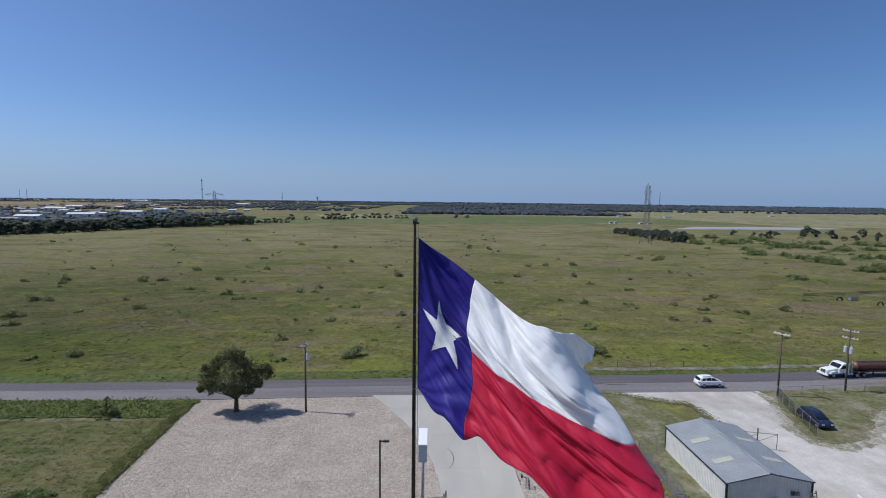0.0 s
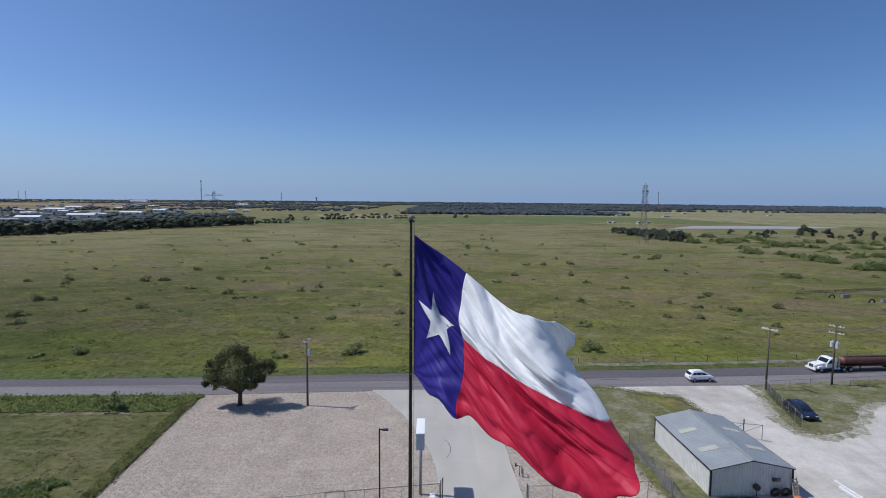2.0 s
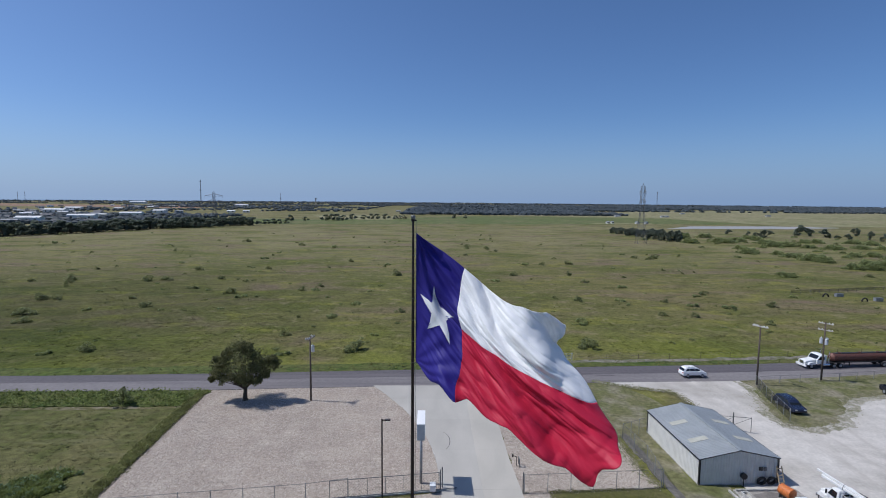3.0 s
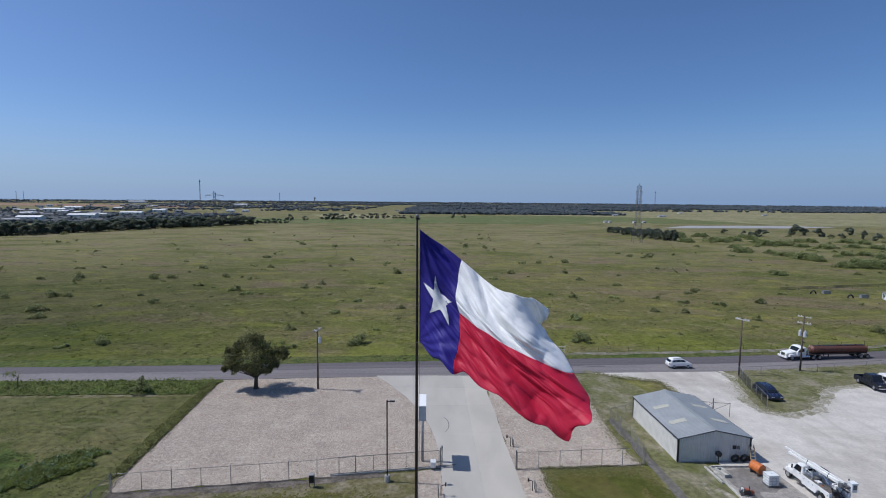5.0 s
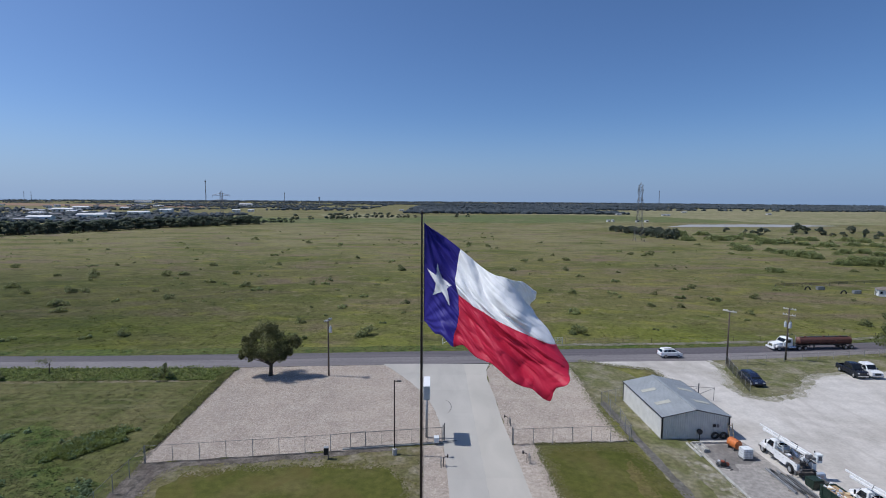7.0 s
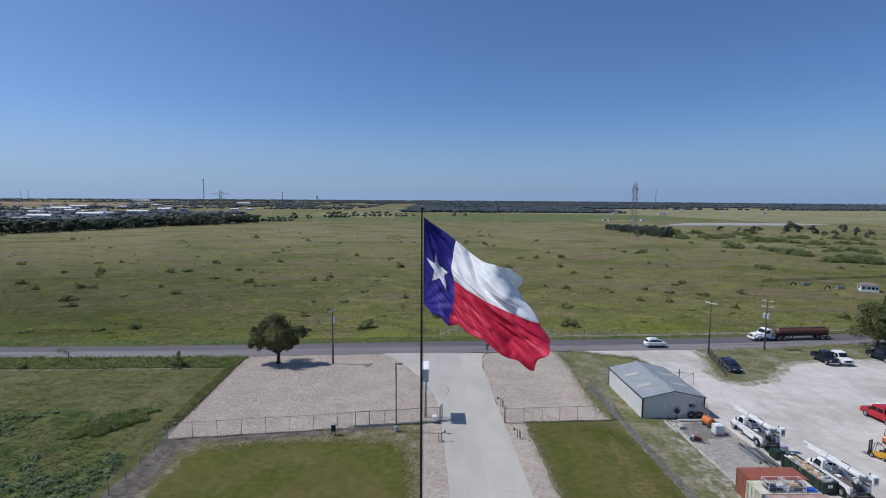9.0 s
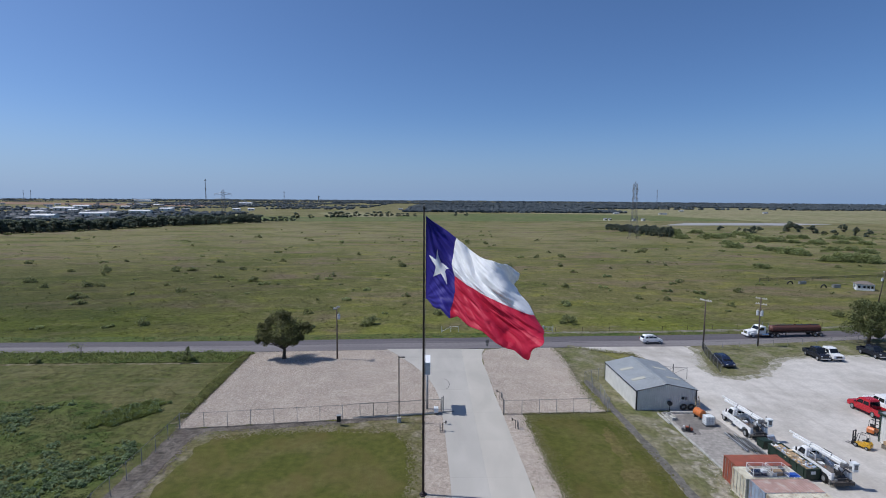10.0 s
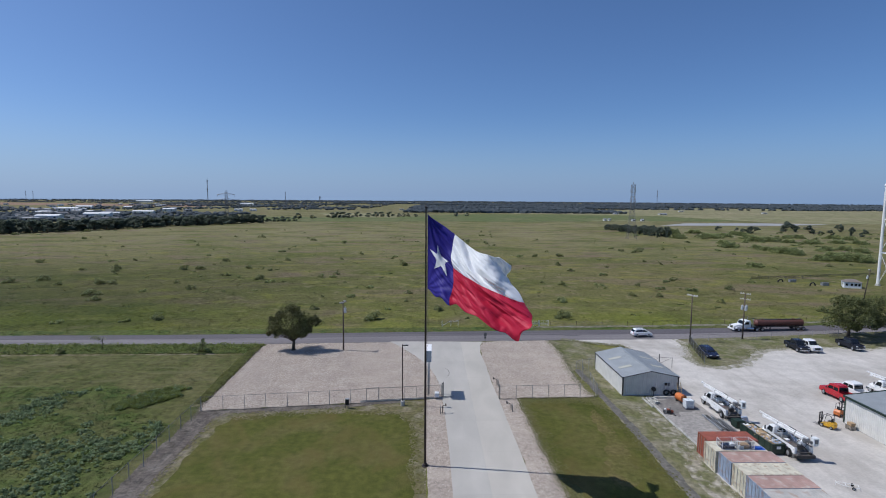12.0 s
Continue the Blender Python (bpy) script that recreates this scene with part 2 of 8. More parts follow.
PALE_WOOD = paint("bleached_crossarm", (0.52, 0.5, 0.47), 0.85, scale=2, bump=0.01)
GREY_WOOD = paint("grey_wood", (0.3, 0.27, 0.23), 0.9, scale=2, bump=0.01)
BRONZE = paint("bronze_steel", (0.035, 0.025, 0.024), 0.4, 0.3, scale=1)
GALV = paint("galvanised_steel", (0.36, 0.37, 0.38), 0.5, 0.5, scale=3)
DULL_STEEL = paint("dull_steel", (0.2, 0.2, 0.2), 0.55, 0.5, scale=3)
WHITE = paint("white_paint", (0.78, 0.78, 0.77), 0.35, var=0.08, scale=1.5)
WHITE_CAR = paint("white_car_paint", (0.8, 0.8, 0.8), 0.2, var=0.04)
BLACK_CAR = paint("dark_car_paint", (0.018, 0.02, 0.03), 0.18, var=0.1)
NAVY_CAR = paint("navy_car_paint", (0.02, 0.028, 0.06), 0.18, var=0.1)
RED_CAR = paint("red_car_paint", (0.42, 0.02, 0.03), 0.22, var=0.08)
RUBBER = paint("rubber", (0.02, 0.02, 0.02), 0.8)
CHROME = paint("chrome", (0.6, 0.6, 0.62), 0.2, 1.0, var=0.05)
TRIM = paint("black_trim", (0.02, 0.02, 0.022), 0.5)
GLASS = glass_mat("dark_glass", (0.015, 0.018, 0.022))
LAMP_RED = paint("red_lamp", (0.4, 0.02, 0.02), 0.2)
LAMP_CLEAR = paint("clear_lamp", (0.7, 0.7, 0.7), 0.15)
YELLOW = paint("yellow_paint", (0.65, 0.36, 0.02), 0.4, grime=(0.12, 0.08, 0.04))
ORANGE = paint("orange_paint", (0.6, 0.17, 0.04), 0.45, grime=(0.2, 0.1, 0.05))
GREEN = paint("dark_green_paint", (0.012, 0.032, 0.02), 0.5, grime=(0.05, 0.045, 0.04))
SHED_WALL = paint("cream_sheet_wall", (0.62, 0.61, 0.57), 0.5, var=0.08, scale=1)
SHED_ROOF = paint("galvalume_roof", (0.41, 0.43, 0.43), 0.45, 0.4, var=0.09, scale=0.5)
SKYLIGHT = paint("fibreglass_skylight", (0.46, 0.45, 0.38), 0.5, var=0.1)
RUST = paint("rust_red_container", (0.3, 0.085, 0.05), 0.6, scale=1.2, grime=(0.16, 0.07, 0.04))
CREAM_BOX = paint("cream_container", (0.6, 0.56, 0.44), 0.55, scale=1.2, grime=(0.28, 0.17, 0.1))
BLUE_BOX = paint("blue_grey_container", (0.3, 0.36, 0.46), 0.55, scale=1.2, grime=(0.3, 0.2, 0.16))
FADED_TOP = paint("faded_rusty_top", (0.4, 0.26, 0.22), 0.7, scale=0.8, grime=(0.5, 0.44, 0.38))
GREY_TOP = paint("grey_container_top", (0.48, 0.46, 0.42), 0.6, scale=0.8, grime=(0.36, 0.25, 0.18))
PLASTIC = paint("milky_plastic", (0.72, 0.74, 0.74), 0.4, var=0.06)
BLUE_SHEET = paint("blue_tarp", (0.03, 0.1, 0.42), 0.5)
CARD = paint("cardboard", (0.4, 0.28, 0.16), 0.85)
CARD_PALE = paint("pale_cardboard", (0.52, 0.4, 0.25), 0.85)
TANK_BROWN = paint("rusty_brown_tank", (0.15, 0.065, 0.052), 0.5, 0.2, grime=(0.2, 0.09, 0.06))
HUT_WALL = paint("white_siding", (0.72, 0.74, 0.74), 0.6, var=0.06)
HUT_ROOF = paint("brown_shingle", (0.2, 0.17, 0.15), 0.9)
SIGN_SHADE_CAN_GREY = paint("sign_shade_and_can_grey", (0.5, 0.52, 0.55), 0.5, var=0.06)
SIGN_WHITE = paint("sign_white", (0.82, 0.82, 0.82), 0.4, var=0.04)
ROOF_WHITE = paint("far_white_roof", (0.7, 0.7, 0.7), 0.6, scale=0.05)
ROOF_GREY = paint("far_grey_roof", (0.3, 0.31, 0.33), 0.7, scale=0.05)
ROOF_DARK = paint("far_dark_roof", (0.13, 0.13, 0.14), 0.8, scale=0.05)
ROOF_TAN = paint("far_tan_wall", (0.4, 0.36, 0.3), 0.8, scale=0.05)
WATER = paint("pale_water", (0.33, 0.325, 0.32), 0.6, var=0.08, scale=0.02)
FLAG_BLUE = cloth("flag_blue_nylon", (0.035, 0.025, 0.25))
FLAG_WHITE = cloth("flag_white_nylon", (0.9, 0.9, 0.9), 0.12)
FLAG_RED = cloth("flag_red_nylon", (0.56, 0.02, 0.06), 0.15)



def haze_glow_mat():
    """Glowing painted haze: thick at the ground and thinning with height, paler towards the sun's side."""
    m = bpy.data.materials.new("horizon_haze_glow")
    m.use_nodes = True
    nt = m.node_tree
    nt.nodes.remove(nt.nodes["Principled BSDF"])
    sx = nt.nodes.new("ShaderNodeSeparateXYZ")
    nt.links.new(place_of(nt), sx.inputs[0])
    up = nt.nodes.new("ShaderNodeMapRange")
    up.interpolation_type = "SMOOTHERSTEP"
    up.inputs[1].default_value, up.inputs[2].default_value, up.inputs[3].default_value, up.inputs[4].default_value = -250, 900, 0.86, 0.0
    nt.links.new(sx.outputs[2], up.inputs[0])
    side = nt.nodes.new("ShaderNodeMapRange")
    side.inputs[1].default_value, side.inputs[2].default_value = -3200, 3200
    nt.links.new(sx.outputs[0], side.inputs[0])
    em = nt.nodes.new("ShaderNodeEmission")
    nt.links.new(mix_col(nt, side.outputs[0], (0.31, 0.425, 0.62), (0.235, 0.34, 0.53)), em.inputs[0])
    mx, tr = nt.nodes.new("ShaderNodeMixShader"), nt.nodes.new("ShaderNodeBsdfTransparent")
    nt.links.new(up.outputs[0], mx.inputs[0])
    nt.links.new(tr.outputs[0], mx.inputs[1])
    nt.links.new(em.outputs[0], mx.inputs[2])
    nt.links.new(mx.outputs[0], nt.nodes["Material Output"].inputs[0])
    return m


HAZE_GLOW = haze_glow_mat()


# ---- shape helpers ----
def mesh_of(bm, name, mat, smooth=False):
    me = bpy.data.meshes.new(name)
    bm.to_mesh(me)
    bm.free()
    if mat:
        me.materials.append(mat)
    if smooth:
        for p in me.polygons:
            p.use_smooth = True
    return me


def part(name, bm, mat, parent=None, label="", smooth=False):
    ob = new(name, mesh_of(bm, name, mat, smooth))
    ob.parent = parent
    return tagged(ob, label)


def thing(name, label, category, m=None, group="", kind=""):
    ob = new(name)
    ob.empty_display_size = 0.2
    if m is not None:
        ob.matrix_world = m
    return tagged(ob, label, category, group, kind)


def box(bm, x0, x1, y0, y1, z0, z1, bevel=0.0, m=None):
    r = bmesh.ops.create_cube(bm, size=1.0)
    vs = r["verts"]
    for v in vs:
        v.co = Vector(((x0 + x1) / 2 + v.co.x * (x1 - x0), (y0 + y1) / 2 + v.co.y * (y1 - y0), (z0 + z1) / 2 + v.co.z * (z1 - z0)))
    if m is not None:
        bmesh.ops.transform(bm, matrix=m, verts=vs)
    if bevel:
        es = list({e for v in vs for e in v.link_edges})
        bmesh.ops.bevel(bm, geom=es, offset=bevel, segments=2, affect="EDGES", profile=0.5)
    return bm


def boxes(*args):
    bm = bmesh.new()
    for a in args:
        box(bm, *a)
    return bm


def rod(bm, a, b, r0, r1=None, n=8, caps=True):
    a, b = Vector(a), Vector(b)
    d = b - a
    r = bmesh.ops.create_cone(bm, cap_ends=caps, segments=n, radius1=r0, radius2=r0 if r1 is None else r1, depth=d.length)
    bmesh.ops.transform(bm, matrix=Matrix.Translation((a + b) / 2) @ d.to_track_quat("Z", "Y").to_matrix().to_4x4(), verts=r["verts"])
    return bm


def rods(*args):
    bm = bmesh.new()
    for a in args:
        rod(bm, *a)
    return bm


def tube(points, r, n=4):
    """One unbroken rod that runs through all its points."""
    bm = bmesh.new()
    pts = [Vector(p) for p in points]
    last = None
    for i, p in enumerate(pts):
        d = (pts[min(i + 1, len(pts) - 1)] - pts[max(i - 1, 0)]).normalized()
        side = d.cross(Vector((0, 0, 1))).normalized()
        up = side.cross(d)
        ring = [bm.verts.new(p + (side * math.cos(k * 6.2832 / n) + up * math.sin(k * 6.2832 / n)) * r) for k in range(n)]
        if last:
            for k in range(n):
                bm.faces.new((last[k], last[(k + 1) % n], ring[(k + 1) % n], ring[k]))
        last = ring
    return bm


def prism(profile, x0, x1, bevel=0.0, axis="x"):
    """A side outline of (y, z) points drawn out along x."""
    bm = bmesh.new()
    f = bm.faces.new([bm.verts.new((x0, y, z)) for y, z in profile])
    r = bmesh.ops.extrude_face_region(bm, geom=[f])
    bmesh.ops.translate(bm, vec=(x1 - x0, 0, 0), verts=[v for v in r["geom"] if isinstance(v, bmesh.types.BMVert)])
    bmesh.ops.recalc_face_normals(bm, faces=bm.faces)
    if bevel:
        bmesh.ops.bevel(bm, geom=list(bm.edges), offset=bevel, segments=2, affect="EDGES", profile=0.5)
    return bm


def sheet(name, pts, z, mat, jag=0.0, step=0.6, thick=0.05, label="", category="", kind="structure", seed=0):
    """A flat piece of ground with an uneven edge, its outline given as (x, y) corners."""
    out = []
    n = len(pts)
    for i in range(n):
        a, b = Vector(pts[i]), Vector(pts[(i + 1) % n])
        k = max(1, int((b - a).length / step))
        side = Vector((-(b - a).y, (b - a).x)).normalized()
        for j in range(k):
            p = a.lerp(b, j / k)
            w = noise.noise((p.x * 0.35, p.y * 0.35, seed)) + 0.6 * noise.noise((p.x * 1.3, p.y * 1.3, seed + 5))
            out.append(p + side * w * jag)
    bm = bmesh.new()
    f = bm.faces.new([bm.verts.new((p.x, p.y, z)) for p in out])
    if f.normal.z < 0:
        f.normal_flip()
    f.normal_update()
    if f.normal.z < 0:
        f.normal_flip()
    r = bmesh.ops.extrude_face_region(bm, geom=[f])
    low = [v for v in r["geom"] if isinstance(v, bmesh.types.BMVert)]
    bmesh.ops.translate(bm, vec=(0, 0, -thick), verts=low)
    bmesh.ops.triangulate(bm, faces=bm.faces)
    bmesh.ops.recalc_face_normals(bm, faces=bm.faces)
    ob = new(name, mesh_of(bm, name, mat))
    return tagged(ob, label, category, "", kind)


def quads(name, centres, sizes, mat, rng, up=1.0, parent=None, label="", aspect=1.0):
    """Many small leaf faces in one mesh, each turned its own way."""
    c = np.asarray(centres, float)
    n = len(c)
    nrm = rng.normal(size=(n, 3)) + np.array([0, 0, up])
    nrm /= np.linalg.norm(nrm, axis=1, keepdims=True)
    a = np.cross(nrm, rng.normal(size=(n, 3)))
    a /= np.linalg.norm(a, axis=1, keepdims=True)
    b = np.cross(nrm, a)
    s = np.asarray(sizes, float).reshape(-1, 1) * np.ones((n, 1))
    u, w = a * s * 0.5, b * s * 0.5 * aspect
    v = np.stack([c - u - w * 0.6, c + u * 0.6 - w, c + u + w * 0.6, c - u * 0.6 + w], 1).reshape(-1, 3)
    me = bpy.data.meshes.new(name)
    me.from_pydata(v.tolist(), [], np.arange(n * 4).reshape(-1, 4).tolist())
    me.materials.append(mat)
    ob = new(name, me)
    ob.parent = parent
    return tagged(ob, label)


def clump_points(rng, n, centres, radii, shell=0.55):
    """Points spread through several overlapping clumps, thicker near their skin."""
    k = rng.integers(0, len(centres), n)
    d = rng.normal(size=(n, 3))
    d /= np.linalg.norm(d, axis=1, keepdims=True)
    r = shell + (1 - shell) * rng.random(n) ** 0.7
    return np.asarray(centres)[k] + d * (r * np.asarray(radii)[k])[:, None] * np.array([1, 1, 0.8])


def make_tree(name, label, h, spread, trunk_h, mat, leaves, leaf, seed, clumps=26, category="tree", group="", up=0.9, lobes=()):
    rng = np.random.default_rng(seed)
    t = thing(name, label, category, None, group)
    cz = trunk_h + (h - trunk_h) * 0.5
    cs, rs = [], []
    for i in range(clumps):
        a = rng.random() * 6.283
        q = math.sqrt(rng.random())
        zz = rng.random()
        w = math.sin(math.pi * (0.2 + 0.72 * zz)) ** 0.8
        cs.append((math.cos(a) * q * spread * 0.45 * w, math.sin(a) * q * spread * 0.45 * w, trunk_h + (h - trunk_h) * (0.08 + 0.8 * zz)))
        rs.append(spread * (0.06 + 0.075 * rng.random()))
    for x, y, z, r in lobes:
        for i in range(12):
            d = Vector(rng.normal(size=3)).normalized() * r * rng.uniform(0.25, 0.95)
            cs.append((x + d.x, y + d.y, z + d.z))
            rs.append(0.25 + r * rng.uniform(0.3, 0.5))
    clumps = len(cs)
    bm = bmesh.new()
    r0 = 0.028 * h + 0.05
    top = (0.12, 0.05, trunk_h * 1.15)
    rod(bm, (0, 0, -0.1), top, r0 * 1.15, r0 * 0.75, 9)
    rod(bm, (0, 0, -0.12), (0.01, 0, 0.35), r0 * 1.7, r0 * 1.05, 9)
    for i in range(0, clumps, 9 if lobes else 2):
        mid = Vector(top).lerp(Vector(cs[i]), 0.5) + Vector((0, 0, -0.15))
        s = Vector(top) * (0.75 + 0.25 * rng.random())
        rod(bm, s, mid, r0 * (0.3 if lobes else 0.45), r0 * (0.18 if lobes else 0.28), 6)
        rod(bm, mid, cs[i], r0 * (0.18 if lobes else 0.28), r0 * 0.06, 5)
    part("trunk", bm, BARK, t, smooth=True)
    pts = clump_points(rng, leaves, cs, rs)
    quads("crown", pts, leaf * (0.6 + 0.8 * rng.random(leaves)), mat, rng, up, t)
    return t


def make_bush(name, label, w, h, mat, leaves, leaf, seed, group="", category="bush", clumps=7):
    rng = np.random.default_rng(seed)
    t = thing(name, label, category, None, group)
    cs = [((rng.random() - 0.5) * w * 0.7, (rng.random() - 0.5) * w * 0.6, h * (0.2 + 0.5 * rng.random())) for i in range(clumps)]
    cs = [(x, y, z * max(0.35, 1.15 - 2.4 * (x * x + y * y) / (w * w * 0.25))) for x, y, z in cs]
    rs = [w * (0.13 + 0.1 * rng.random()) for i in range(clumps)]
    path = []
    for c in cs:
        path += [(c[0] * 0.15, c[1] * 0.15, -0.05), c, (c[0] * 0.15 + 0.03, c[1] * 0.15 + 0.02, -0.05)]
    part("stem", tube(path, 0.022, 4), BARK, t)
    p = clump_points(rng, leaves, cs, rs, 0.35)
    p[:, 2] = np.abs(p[:, 2])
    quads("foliage", p, leaf * (0.6 + 0.8 * rng.random(leaves)), mat, rng, 1.5, t)
    return t


def tufts(name, pts, height, width, mat, rng, label, lean=0.35):
    """Grass tufts: two or three narrow blades fanning from each point, one mesh."""
    p = np.asarray(pts, float)
    p = np.repeat(p, 3, axis=0)
    n = len(p)
    a = rng.random(n) * 6.283
    h = height * (0.5 + 0.9 * rng.random(n))
    w = width * (0.6 + 0.8 * rng.random(n))
    dx = np.stack([np.cos(a), np.sin(a), np.zeros(n)], 1)
    ln = rng.normal(size=(n, 2)) * lean
    tip = p + np.stack([ln[:, 0] * h, ln[:, 1] * h, h], 1)
    v = np.stack([p - dx * w[:, None] / 2, p + dx * w[:, None] / 2, tip + dx * w[:, None] * 0.25, tip - dx * w[:, None] * 0.25], 1).reshape(-1, 3)
    me = bpy.data.meshes.new(name)
    me.from_pydata(v.tolist(), [], np.arange(n * 4).reshape(-1, 4).tolist())
    me.materials.append(mat)
    return tagged(new(name, me), label, "grass", "", "stuff")


def pebbles(name, pts, size, mat, rng, label):
    """Loose stones: small uneven pyramids, one mesh."""
    p = np.asarray(pts, float)
    n = len(p)
    a = rng.random(n) * 6.283
    r = size * (0.5 + rng.random(n))
    ang = a[:, None] + np.array([0, 1.571, 3.142, 4.712]) + rng.normal(size=(n, 4)) * 0.25
    rad = r[:, None] * (0.7 + 0.5 * rng.random((n, 4)))
    base = np.stack([p[:, :1] + rad * np.cos(ang), p[:, 1:2] + rad * np.sin(ang), np.repeat(p[:, 2:3], 4, 1)], 2)
    tip = p + np.stack([rng.normal(size=n) * 0.2 * r, rng.normal(size=n) * 0.2 * r, r * (0.5 + 0.4 * rng.random(n))], 1)
    v = np.concatenate([base, tip[:, None, :]], 1).reshape(-1, 3)
    k = np.arange(n)[:, None, None] * 5
    f = (k + np.array([[0, 1, 4], [1, 2, 4], [2, 3, 4], [3, 0, 4]])).reshape(-1, 3)
    me = bpy.data.meshes.new(name)
    me.from_pydata(v.tolist(), [], f.tolist())
    me.materials.append(mat)
    return tagged(new(name, me), label, "gravel", "", "stuff")


def clods(name, pts, spread, size, rise, count, mat, rng, up, label):
    """Low leafy hummocks of grass: a few small blades lying over one another at each point, one mesh."""
    p = np.asarray(pts, float)
    k = len(p)
    r = spread * (0.4 + 0.9 * rng.random(k))
    d = np.repeat(p, count, axis=0) + rng.normal(size=(k * count, 3)) * np.repeat(r, count)[:, None] * np.array([0.6, 0.6, 0])
    d[:, 2] += rise * rng.random(k * count)
    return tagged(quads(name, d, size * (0.5 + 0.9 * rng.random(k * count)), mat, rng, up), label, "grass", "", "stuff")


def inside(pts, poly):
    """Which of the points lie inside an outline."""
    x, y = pts[:, 0], pts[:, 1]
    ok = np.zeros(len(pts), bool)
    n = len(poly)
    for i in range(n):
        (x0, y0), (x1, y1) = poly[i], poly[(i + 1) % n]
        if y0 != y1:
            ok ^= ((y0 > y) != (y1 > y)) & (x < (x1 - x0) * (y - y0) / (y1 - y0) + x0)
    return ok


def scatter(rng, poly, n):
    q = np.array(poly, float)
    lo, hi = q.min(0), q.max(0)
    p = lo + rng.random((n * 3, 2)) * (hi - lo)
    p = p[inside(p, poly)][:n]
    return np.column_stack([p, np.zeros(len(p))])



# ---- ground, road, yards ----
def wavy_grid(name, x0, x1, y0, y1, nx, ny, z, mat, amp=0.0, label="", kind="structure"):
    xs, ys = np.linspace(x0, x1, nx + 1), np.linspace(y0, y1, ny + 1)
    v = [(x, y, z + amp * noise.noise((x * 0.02, y * 0.02, 3))) for y in ys for x in xs]
    f = [(j * (nx + 1) + i, j * (nx + 1) + i + 1, (j + 1) * (nx + 1) + i + 1, (j + 1) * (nx + 1) + i) for j in range(ny) for i in range(nx)]
    me = bpy.data.meshes.new(name)
    me.from_pydata(v, [], f)
    me.materials.append(mat)
    return tagged(new(name, me), label, "ground", "", kind)


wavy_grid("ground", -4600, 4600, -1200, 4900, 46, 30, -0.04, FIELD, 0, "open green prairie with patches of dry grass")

# emissive ring added to imitate haze low on the sky
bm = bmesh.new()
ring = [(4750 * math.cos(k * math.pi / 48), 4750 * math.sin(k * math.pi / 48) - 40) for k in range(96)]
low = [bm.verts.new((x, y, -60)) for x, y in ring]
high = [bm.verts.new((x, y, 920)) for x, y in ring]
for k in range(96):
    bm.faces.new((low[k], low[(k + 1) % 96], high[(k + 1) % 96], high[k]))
tagged(part("backdrop", bm, HAZE_GLOW, smooth=True), "glowing backdrop painted as pale bluish haze round the horizon", "sky", "", "structure")

ROAD_FAR = ((-400, 48), (-200, 52.8), (-96, 55.9), (-59, 56.8), (-40, 57.7), (-28, 58.3), (-8, 59.5), (19, 61.0), (56, 62.7), (75, 64.2), (98, 66.8), (118, 69.6), (160, 76), (260, 95), (420, 130))
ROAD_NEAR = ((420, 121), (260, 87), (160, 68.2), (112, 61.4), (89, 58.2), (70, 55.6), (54, 54.0), (37, 53.5), (16, 52.6), (-15, 51.1), (-28, 50.3), (-39, 49.8), (-55, 49.4), (-90, 49.0), (-200, 45.5), (-400, 41))
sheet("road", ROAD_FAR + ROAD_NEAR, 0.05, ASPHALT, 0.06, 2.0, 0.14, "two-lane asphalt country road, far lane newer and darker", "road")
mid = [(x, y - 3.5 - 0.012 * max(x, 0)) for x, y in ROAD_FAR]
sheet("road_overlay", tuple((x, y + 0.05) for x, y in ROAD_FAR) + tuple(reversed(mid)), 0.062, ASPHALT_DARK, 0.12, 1.5, 0.02, "darker asphalt overlay along the far lane", "road")

FIELD_VERGE = tuple((x, y + 0.1) for x, y in ROAD_FAR) + tuple(reversed([(x, y + 4.5) for x, y in ROAD_FAR]))
sheet("verge_far", FIELD_VERGE, 0.0, WEEDY, 0.8, 2.0, 0.1, "weedy green road verge", "grass")
DRY_STRIP = tuple((x, y + 2.7) for x, y in ROAD_FAR if 15 < x < 170) + tuple(reversed([(x, y + 4.3) for x, y in ROAD_FAR if 15 < x < 170]))
sheet("dry_strip", DRY_STRIP, 0.01, DRY_GREY, 0.7, 1.0, 0.1, "band of grey dead grass along the field fence", "grass")
NEAR_VERGE = ((-200, 45.4), (-90, 48.9), (-55, 49.3), (-36, 49.8), (-34.6, 49.0), (-36.2, 43.4), (-52, 43.1), (-85, 42.4), (-200, 39.5))
sheet("verge_near", NEAR_VERGE, 0.09, WEEDY, 0.7, 0.5, 0.17, "weedy roadside ditch bank with tall green grass", "grass")
MEADOW = ((-200, 39.5), (-85, 42.4), (-52, 43.1), (-36.2, 43.4), (-34.6, 43), (-33.6, 26), (-33.0, 15.6), (-32.6, -2), (-32.2, -20), (-32, -70), (-200, -70))
sheet("meadow", MEADOW, -0.005, MOWN, 0.3, 2.0, 0.05, "mown rough meadow with green weeds", "grass")

sheet("dry_line", ((-200, 39.6), (-85, 42.5), (-52, 43.2), (-36.4, 43.5), (-35.6, 42.6), (-52, 42.0), (-85, 41.3), (-200, 38.2)), 0.008, DRY, 0.5, 0.8, 0.05, "line of dry mown grass below the ditch bank", "grass")

